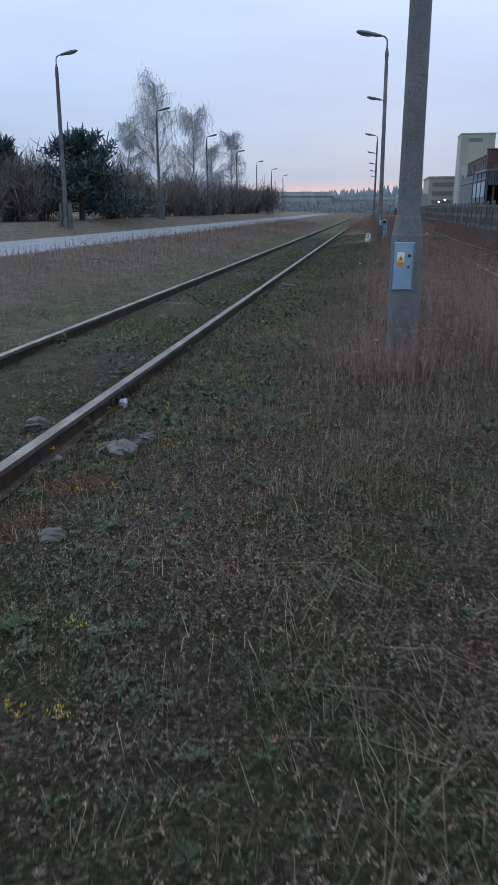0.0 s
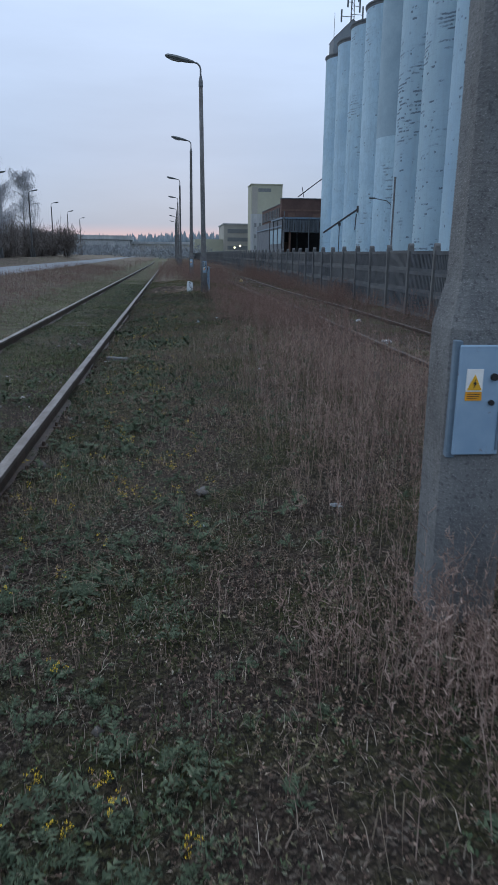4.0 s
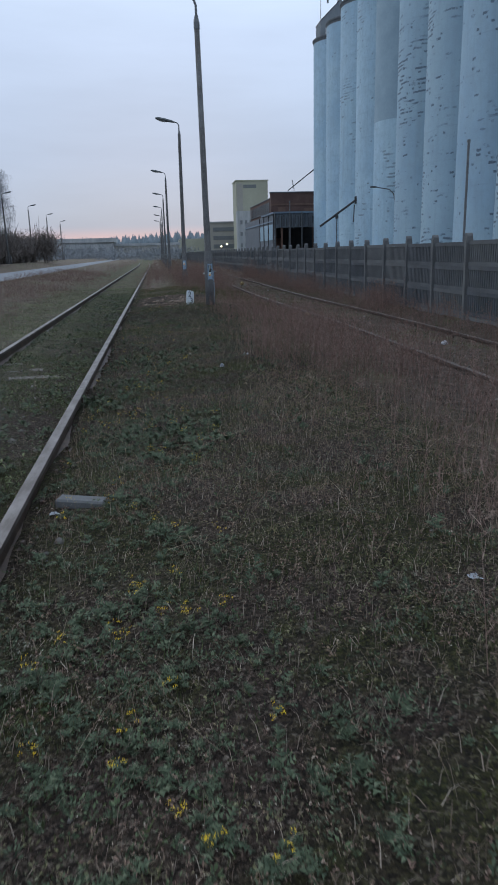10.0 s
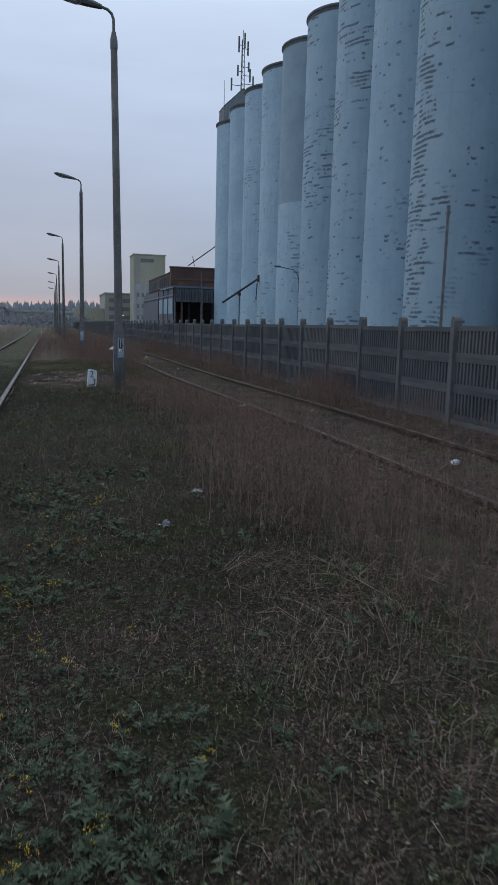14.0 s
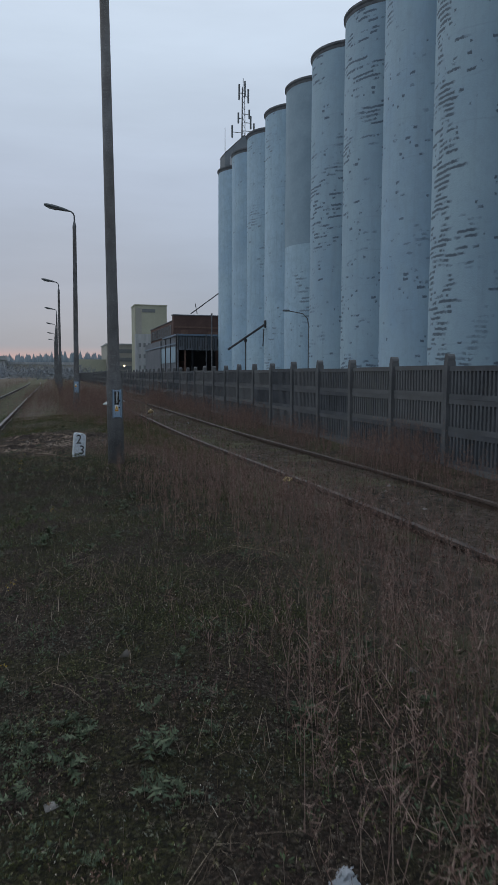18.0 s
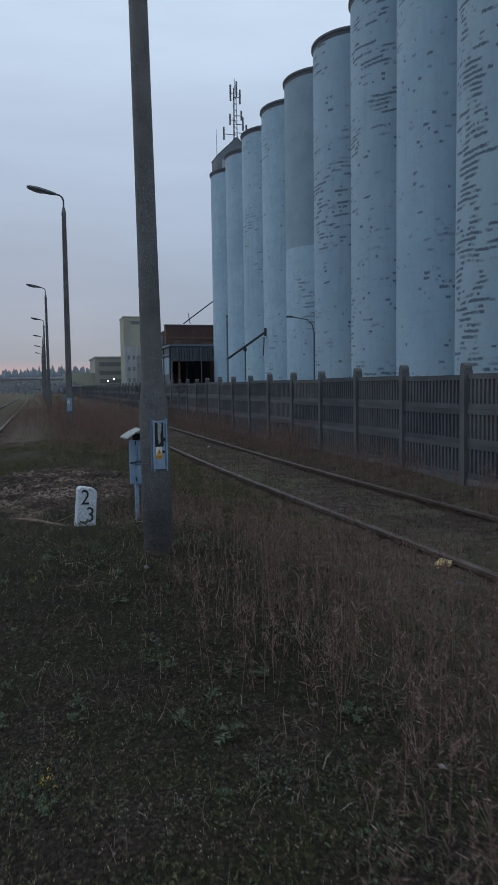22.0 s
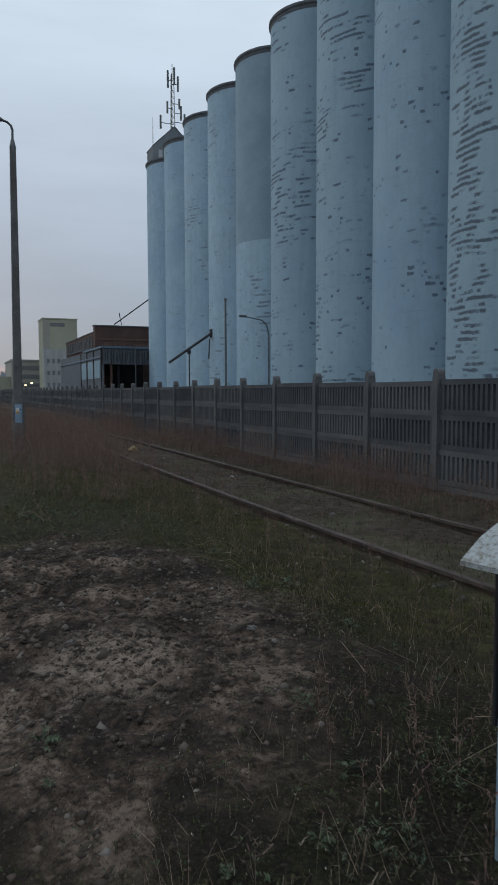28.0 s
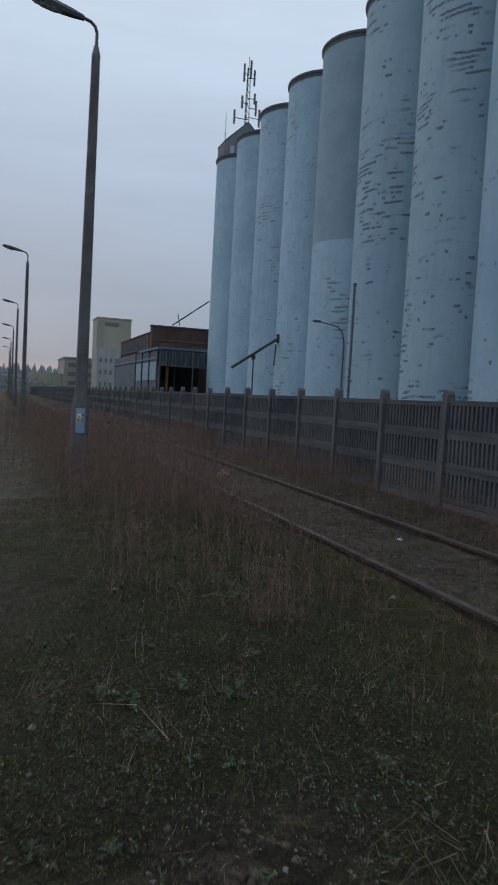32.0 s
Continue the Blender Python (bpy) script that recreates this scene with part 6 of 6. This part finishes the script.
# bleached stems bent over on the ground
def lying(centres, n_each, length):
    k = n_each
    c = np.repeat(centres, k, 0)
    n = len(c)
    main = np.repeat(u(0, 2 * np.pi, len(centres)), k) + rng.normal(0, 0.35, n)
    pieces = []
    a = c + np.stack([u(-0.05, 0.05, n), u(-0.05, 0.05, n), u(0.0, 0.02, n)], -1)
    ln = u(0.4, 1.0, n) * length
    lift = u(0.03, 0.18, n)
    w = u(0.0014, 0.0034, n)
    for f0, f1 in ((0, 0.3), (0.3, 0.65), (0.65, 1.0)):
        def at(f):
            q = a + np.stack([np.cos(main + 0.5 * f * lift * 4), np.sin(main + 0.5 * f * lift * 4), np.zeros(n)], -1) * (ln * f)[:, None]
            q[:, 2] = np.maximum(ground_z(q[:, 0], q[:, 1]) + 0.012, a[:, 2] + lift * np.sin(np.pi * min(f * 1.1 + 0.1, 1.0)))
            return q
        pieces.append(strips(at(f0), at(f1), w * (1.15 - 0.6 * f1)))
    return joined(pieces)


def straw_keep(p):
    fallen = (p[:, 0] > 1.7) * np.interp(p[:, 1], [15, 16.2, 19.5, 20.5, 29.5, 30.5, 33, 34], [0, 1, 1, 0, 0, 0.6, 0.6, 0]) + 0.5 * (p[:, 0] > 1.6) * (p[:, 1] < 5.5)
    return np.clip(0.25 + 0.6 * sway(p, 1.6) + 0.25 * (p[:, 0] > 1.3) + fallen, 0, 1) * (1 - dug(p)) * (1 - on_rail(p))


pts = np.concatenate([scatter(330, 0.2, 3.6, 2.6, 44, straw_keep), scatter(60, 1.7, 3.3, 16.2, 19.6, straw_keep), scatter(14, 1.9, 3.0, 29.9, 32.0, straw_keep), scatter(46, 1.2, 4.2, 36.4, 42, straw_keep), scatter(22, 1.6, 2.8, 2.4, 5.2, straw_keep), np.array([[2.0, 4.2, -0.04], [2.05, 4.35, -0.04], [2.1, 3.75, -0.04], [1.95, 3.7, -0.04], [2.3, 4.4, -0.04], [2.25, 10.6, -0.04], [1.65, 17.2, -0.04], [1.9, 16.9, -0.04], [1.7, 24.4, -0.04]])])
v, t = lying(pts, 6, 0.7)
tri_mesh("straw", v, t, M_STRAW, "bleached straw stems lying bent over", "straw")
pts = scatter(3800, 0.1, 3.6, 2.6, 43, straw_keep)
v, t = lying(pts, 3, 0.16)
tri_mesh("straw_litter", v, t, M_STRAW, "short broken straw pieces on the ground", "straw")


# pebbles and clods
def pebbles(centres, size):
    n = len(centres)
    base = np.array([[1, 0, 0], [-1, 0, 0], [0, 1, 0], [0, -1, 0], [0, 0, 1], [0, 0, -1]], float)
    vv = base[None] * size[:, None, None] * u(0.5, 1.2, (n, 6, 1)) * np.array([1, 1, 0.7])
    a = u(0, 6.28, n)
    rot = np.stack([np.stack([np.cos(a), -np.sin(a), 0 * a], -1), np.stack([np.sin(a), np.cos(a), 0 * a], -1), np.stack([0 * a, 0 * a, 0 * a + 1], -1)], 1)
    vv = np.einsum("nij,nkj->nki", rot, vv) + centres[:, None]
    tt = np.array([[0, 2, 4], [2, 1, 4], [1, 3, 4], [3, 0, 4], [2, 0, 5], [1, 2, 5], [3, 1, 5], [0, 3, 5]])[None] + 6 * np.arange(n)[:, None, None]
    return vv.reshape(-1, 3), tt.reshape(-1, 3)


pts = scatter(34000, -0.1, 3.2, 31.5, 38.5, lambda p: np.clip(dug(p) * 0.8 + 0.01, 0, 1))
v, t = pebbles(pts, rng.gamma(1.0, 0.0052, len(pts)) + 0.003)
tri_mesh("clods", v, t, M_CLOD, "small pebbles and clods of the dug patch", "stones")
pts = scatter(9000, 0.0, 3.0, 32.0, 37.4, lambda p: np.clip(dug(p) * 0.7, 0, 1))
pts[:, 2] -= 0.004
v, t = pebbles(pts, rng.gamma(1.6, 0.0058, len(pts)) + 0.006)
tri_mesh("lumps", v, t, M_LUMP, "rough lumps of earth and stones in the dug patch", "stones")


def bed_keep(p):
    sx = np.array([siding_line(q) for q in p[:, 1]])
    inside = (p[:, 0] > sx - 0.35) & (p[:, 0] < sx + 1.9)
    first = (p[:, 0] > -1.95) & (p[:, 0] < 0.3)
    return (0.5 * inside + 0.35 * first + 0.02) * np.clip(0.6 + 0.7 * sway(p, 2.1), 0, 1)


pts = scatter(32000, -2, 6.6, 4, 48, bed_keep)
v, t = pebbles(pts, rng.gamma(2.0, 0.007, len(pts)) + 0.005)
tri_mesh("ballast", v, t, M_STONE, "scattered ballast stones along both tracks", "stones")

# ---- trees and bushes by the road, far woods ----
def branching(h, spread_r, n_limb, n_twig, droop, base_r, twig_w):
    """A bare tree: trunk, limbs and hanging twigs as arrays. Gives trunk bmesh and crown arrays."""
    bm = bmesh.new()
    bend = [Vector((random.uniform(-0.03, 0.03) * h * f, random.uniform(-0.03, 0.03) * h * f, h * f)) for f in (0, 0.25, 0.5, 0.75, 1.0)]
    bend[0] = Vector((0, 0, -0.3))
    tube(bm, bend, [base_r, base_r * 0.75, base_r * 0.5, base_r * 0.28, base_r * 0.08], 7)
    ends = []
    for i in range(n_limb):
        f = random.uniform(0.18, 0.95)
        o = Vector((bend[2].x * f, bend[2].y * f, h * f))
        az, ln = random.uniform(0, 6.28), spread_r * random.uniform(0.6, 1.1) * (1.1 - f * 0.75)
        rise = random.uniform(0.4, 1.1)
        m = o + Vector((math.cos(az) * ln * 0.55, math.sin(az) * ln * 0.55, ln * 0.55 * rise))
        e = o + Vector((math.cos(az) * ln, math.sin(az) * ln, ln * rise * random.uniform(0.6, 1.1)))
        r = base_r * 0.32 * (1.1 - f)
        tube(bm, [o, m, e], [r + 0.012, r * 0.6 + 0.008, 0.006], 5)
        ends.append((o, m, e))
    k = n_twig
    a, b = [], []
    for o, m, e in ends:
        f = rng.uniform(0.15, 1.0, k)[:, None]
        o_, m_, e_ = (np.array(q) for q in (o, m, e))
        q = np.where(f < 0.5, o_ + (m_ - o_) * f * 2, m_ + (e_ - m_) * (f * 2 - 1))
        step = rng.normal(0, 0.30, (k, 3)) * spread_r * 0.34
        step[:, 2] = np.abs(step[:, 2]) * 0.8 - droop * rng.uniform(0, 1, k) * spread_r * 0.22
        mid = q + step
        end = mid + rng.normal(0, 0.16, (k, 3)) * spread_r * 0.3 + np.array([0, 0, -droop * spread_r * 0.32]) * rng.uniform(0.3, 1.2, (k, 1))
        a += [q, mid, mid]
        b += [mid, end, mid + (end - mid) * 0.6 + rng.normal(0, 0.07, (k, 3)) * spread_r]
    return bm, strips(np.concatenate(a), np.concatenate(b), twig_w)


def sub_mesh(name, vt, mat, parent):
    o = tri_mesh(name, vt[0], vt[1], mat, kind="")
    o.parent = parent
    return o


def birch(x, y, z, h, r):
    t = thing("birch_tree", "bare weeping birch with thin drooping twigs", "tree", (x, y, z), "birches by the road")
    bm, tw = branching(h, r, 34, 62, 1.0, 0.16, 0.015)
    part("trunk", bm, M_BIRCH, t)
    sub_mesh("crown", tw, M_BTWIG, t)


def bush(x, y, z, h, r):
    t = thing("bush", "bare brown roadside thicket", "bush", (x, y, z), "bushes along the road")
    bm = bmesh.new()
    for i in range(6):
        az, q = random.uniform(0, 6.28), random.uniform(0.1, 0.6) * r
        tube(bm, [(0.2 * math.cos(az), 0.2 * math.sin(az), -0.2), (q * math.cos(az) * 0.6, q * math.sin(az) * 0.6, h * 0.4), (q * math.cos(az), q * math.sin(az), h * 0.8)], [0.05, 0.03, 0.01], 5)
    part("stems", bm, M_BARK, t)
    n = 2200
    p = rng.normal(0, 0.42, (n, 3)) * np.array([r, r, h * 0.42]) + np.array([0, 0, h * 0.45])
    p[:, 2] = np.abs(p[:, 2])
    e = p + rng.normal(0, 0.16, (n, 3)) * h * 0.6 + np.array([0, 0, 0.12 * h])
    sub_mesh("crown", strips(p, e, 0.045), M_TWIG, t)


def pine(x, y, z, h, r, label="dense dark pine with an uneven crown"):
    t = thing("pine_tree", label, "tree", (x, y, z), "pines by the road")
    bm = tube(bmesh.new(), [(0, 0, -0.3), (0.05 * h * 0.3, 0, h * 0.5), (0, 0, h * 0.97)], [0.2, 0.12, 0.03], 7)
    boughs = []
    for i in range(64):
        f = random.uniform(0.10, 0.97)
        az = random.uniform(0, 6.28)
        ln = r * (1.05 - f) ** 0.6 * random.uniform(0.55, 1.15)
        e = Vector((math.cos(az) * ln, math.sin(az) * ln, h * f + ln * random.uniform(0.0, 0.35)))
        tube(bm, [(0, 0, h * f * 0.96), e], [0.04, 0.01], 4)
        boughs.append((Vector((0, 0, h * f * 0.96)), e, ln))
    part("trunk", bm, M_BARK, t)
    a, b = [], []
    for o, e, ln in boughs:
        k = 130
        f = rng.uniform(0.25, 1.05, (k, 1))
        q = np.array(o) + (np.array(e) - np.array(o)) * f + rng.normal(0, 0.13, (k, 3)) * (0.5 + ln * 0.35)
        a.append(q)
        b.append(q + rng.normal(0, 0.17, (k, 3)) + np.array([0, 0, 0.14]))
    sub_mesh("crown", strips(np.concatenate(a), np.concatenate(b), 0.10), M_NEEDLE, t)


pine(-15.2, 44.0, 0.6, 4.7, 4.4)
pine(-17.8, 40.0, 0.6, 4.0, 1.6)
pine(-20.6, 43.0, 0.6, 4.6, 2.0)
bush(-13.4, 110.0, 0.5, 4.4, 1.9)
bush(-15.6, 112.0, 0.5, 4.0, 1.9)
birch(-18.6, 72.0, 0.6, 12.2, 4.2)
birch(-15.7, 74.0, 0.6, 9.8, 3.4)
birch(-20.8, 70.0, 0.6, 9.0, 2.5)
birch(-16.6, 98.0, 0.6, 10.5, 3.0)
birch(-19.6, 100.0, 0.6, 9.0, 2.6)
for k in range(34):
    y = 36 + k * 2.45 + random.uniform(-1, 1)
    bush(-15.4 - 0.02 * (y - 36) + random.uniform(-1.2, 0.9) - (2.0 if y < 47 else 0), y, 0.55, random.uniform(2.3, 4.0), random.uniform(1.3, 2.2))

# far woods
n = 3600
ang = rng.uniform(-0.62, 0.75, n)
dist = rng.uniform(395, 470, n)
cx, cy = np.sin(ang) * dist, np.cos(ang) * dist
hh_ = rng.uniform(8.5, 13.0, n) * (1 + 0.12 * np.sin(ang * 17))
pieces = []
for f0, f1, w in ((0.0, 0.6, 2.8), (0.3, 0.82, 2.2), (0.55, 1.0, 1.6)):
    k = 7
    a = np.linspace(0, 2 * np.pi, k, endpoint=False)
    rad = w * rng.uniform(0.55, 1.2, (n, k))
    ring = np.stack([cx[:, None] + np.cos(a) * rad, cy[:, None] + np.sin(a) * rad, (hh_[:, None] * f0) + rng.uniform(-0.5, 0.5, (n, k))], -1)
    tip = np.stack([cx, cy, hh_ * f1], -1)[:, None]
    vv = np.concatenate([ring, tip], 1).reshape(-1, 3)
    tt = np.stack([np.arange(k), (np.arange(k) + 1) % k, np.full(k, k)], -1)[None] + (k + 1) * np.arange(n)[:, None, None]
    pieces.append((vv, tt.reshape(-1, 3)))
v, t = joined(pieces)
tri_mesh("far_forest", v, t, M_FOREST, "far line of pine woods, haze put into their colour", "forest")
n = 260
ang, dist = rng.uniform(-0.35, 0.05, n), rng.uniform(180, 255, n)
p = np.stack([np.sin(ang) * dist, np.cos(ang) * dist, np.full(n, 0.2)], -1)
q = np.repeat(p, 60, 0) + rng.normal(0, 1.0, (n * 60, 3)) * np.array([2.4, 2.4, 0.9]) + np.array([0, 0, 1.0])
v, t = strips(q, q + rng.normal(0, 0.5, (len(q), 3)) + np.array([0, 0, 0.4]), 0.16)
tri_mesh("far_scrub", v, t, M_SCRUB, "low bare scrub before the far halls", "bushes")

hall = thing("far_hall", "long low pale hall with a white roof edge", "building", (0, 0, 0))
part("wall", boxed((-62, -13.5, 262, 285, -0.3, 5.6)), M_DIRTYWHITE, hall)
part("roof", boxed((-62.5, -13.0, 261.5, 285.5, 5.62, 7.0)), M_DIRTYWHITE, hall, "white roof edge")
for k in range(12):
    part("window", boxed((-60 + 3.8 * k, -57.8 + 3.8 * k, 261.9, 261.98, 2.0, 3.8)), M_FARGLASS, hall)
hall = thing("far_hall", "lower grey hall beside the far track", "building", (0, 0, 0))
part("wall", boxed((-16, 9.0, 270, 290, -0.3, 4.4)), M_BEIGE, hall)
part("roof", boxed((-16.4, 9.4, 269.6, 290.4, 4.42, 5.2)), M_DIRTYWHITE, hall, "pale roof edge")

# two small lit yard lamps by the far block
lit = bpy.data.materials.new("warm_lit_lamp")
lit.use_nodes = True
em = lit.node_tree.nodes["Principled BSDF"]
em.inputs["Emission Color"].default_value, em.inputs["Emission Strength"].default_value = (1.0, 0.72, 0.36, 1), 6.0
for x, z in ((24.2, 3.6), (26.2, 4.2)):
    t = thing("wall_lamp", "small lit lamp on the far factory wall", "lamp", (x, 275.0, z))
    part("bulb", lathe(bmesh.new(), [(0.05, -0.25), (0.3, -0.1), (0.3, 0.1), (0.05, 0.25)], 8), lit, t, "glowing bulb")
    part("bracket", boxed((-0.08, 0.08, 0.2, 0.3, -z - 0.3, 0.4)), M_STEEL, t)

# ---- litter and loose stones ----
def crumple(name, label, category, x, y, size, mat, flat=0.5, seed=1, tall_=1.0):
    r = np.random.default_rng(seed)
    bm = bmesh.new()
    bmesh.ops.create_icosphere(bm, subdivisions=3, radius=1.0)
    k = r.normal(0, 1, (5, 3)) * 2.6
    for vv in bm.verts:
        p = np.array(vv.co)
        d = 1 + 0.22 * math.sin(p @ k[0] + 1) + 0.18 * math.sin(p @ k[1] * 1.7) + 0.12 * math.sin(p @ k[2] * 3.1) + 0.05 * r.normal()
        vv.co = Vector((p[0] * d * size, p[1] * d * size * 0.75, p[2] * d * size * flat * tall_))
    z = float(ground_z(x, y))
    t = thing(name, label, category, pose(x, y, z + size * flat * tall_ * 0.72, 0, 0, seed * 47))
    part("piece", bm, mat, t)
    return t


def shreds(x, y, size, count, seed, up=0.6):
    """Torn ribbons of plastic film, wavy, from one knot."""
    r = np.random.default_rng(seed)
    bm = bmesh.new()
    for i in range(count):
        az, rise, ln, w = r.uniform(0, 6.28), r.uniform(0.1, 1.4) * up, size * r.uniform(0.4, 0.95), size * r.uniform(0.14, 0.34)
        d, sd = np.array([math.cos(az) * math.cos(rise), math.sin(az) * math.cos(rise), math.sin(rise)]), np.array([-math.sin(az), math.cos(az), r.uniform(-0.6, 0.6)])
        prev = None
        for j in range(6):
            f = j / 5
            c = d * ln * f + np.array([0, 0, -0.5 * ln * f * f]) + r.normal(0, 0.07, 3) * size
            c[2] = max(c[2], 0.004)
            tw = math.cos(2.2 * f + i) * 0.5 + 0.7
            pair = [bm.verts.new(Vector(c + sg * sd * w * tw * (1 - 0.5 * f))) for sg in (-1, 1)]
            if prev:
                bm.faces.new((prev[0], prev[1], pair[1], pair[0]))
            prev = pair
    bmesh.ops.solidify(bm, geom=bm.faces[:], thickness=0.0012)
    t = thing("plastic_scrap", "torn shreds of white plastic film in the weeds", "litter", (x, y, float(ground_z(x, y)) + 0.012))
    part("piece", bm, M_PLASTIC, t)


for i, (x, y, s, n, up) in enumerate(((1.98, 9.82, 0.07, 9, 0.5), (2.1, 14.44, 0.05, 6, 0.7), (1.58, 20.51, 0.075, 16, 1.4), (2.0, 21.47, 0.07, 20, 0.7), (2.27, 30.71, 0.035, 5, 0.4), (1.3, 25.2, 0.02, 4, 0.5), (0.19, 15.85, 0.06, 6, 0.4), (1.22, 9.62, 0.04, 6, 0.4))):
    shreds(x, y, s, n, i + 11, up)
for i, (x, y, s, f) in enumerate(((0.07, 7.2, 0.04, 0.8), (4.97, 18.84, 0.09, 0.5), (5.6, 23.3, 0.08, 0.4), (5.45, 42.1, 0.032, 0.45))):
    crumple("plastic_scrap", "crumpled white plastic scrap lying in the weeds", "litter", x, y, s, M_PLASTIC, f, i + 3)
crumple("foam_lump", "yellow foam lump beside the siding rail", "litter", 4.52, 29.45, 0.075, M_YPLASTIC, 0.5, 31)
crumple("foam_lump", "yellow foam lump between the siding rails", "litter", 5.04, 47.9, 0.11, M_YPLASTIC, 0.8, 37)
for x, y, s, sd in ((0.43, 6.13, 0.085, 7), (0.5, 6.38, 0.06, 8), (0.30, 6.2, 0.05, 6), (-0.35, 6.6, 0.08, 5), (1.24, 10.2, 0.045, 9), (0.55, 4.9, 0.05, 12), (1.3, 33.9, 0.026, 15), (1.9, 35.6, 0.03, 18), (2.2, 33.6, 0.024, 22)):
    crumple("stone", "grey field stone half sunk in the soil", "stone", x, y, s, M_GRAVEL, 0.55, sd)
for x, y, a, w, l in ((0.32, 16.0, 78, 0.06, 0.15),):
    t = thing("concrete_slab", "broken flat concrete slab beside the rail", "slab", pose(x, y, float(ground_z(x, y)) + 0.015, 3, 2, a))
    part("slab", boxed((-w, w, -l, l, -0.03, 0.03), bevel=0.012), M_FENCE, t)
st = thing("branch", "bare grey broken branch on the ground", "branch", (0, 0, 0))
z0 = float(ground_z(1.2, 31.5)) + 0.03
part("stick", tube(bmesh.new(), [(1.0, 31.72, z0 + 0.02), (1.2, 31.5, z0 + 0.03), (1.36, 31.36, z0 + 0.01), (1.52, 31.2, z0)], [0.013, 0.018, 0.020, 0.014], 8), M_BRANCH, st)
part("twig", tube(bmesh.new(), [(1.2, 31.5, z0 + 0.03), (1.22, 31.3, z0 + 0.06)], [0.008, 0.003], 5), M_BRANCH, st)
part("twig", tube(bmesh.new(), [(1.36, 31.36, z0 + 0.01), (1.5, 31.42, z0 + 0.05), (1.62, 31.4, z0 + 0.10)], [0.008, 0.005, 0.002], 5), M_BRANCH, st)
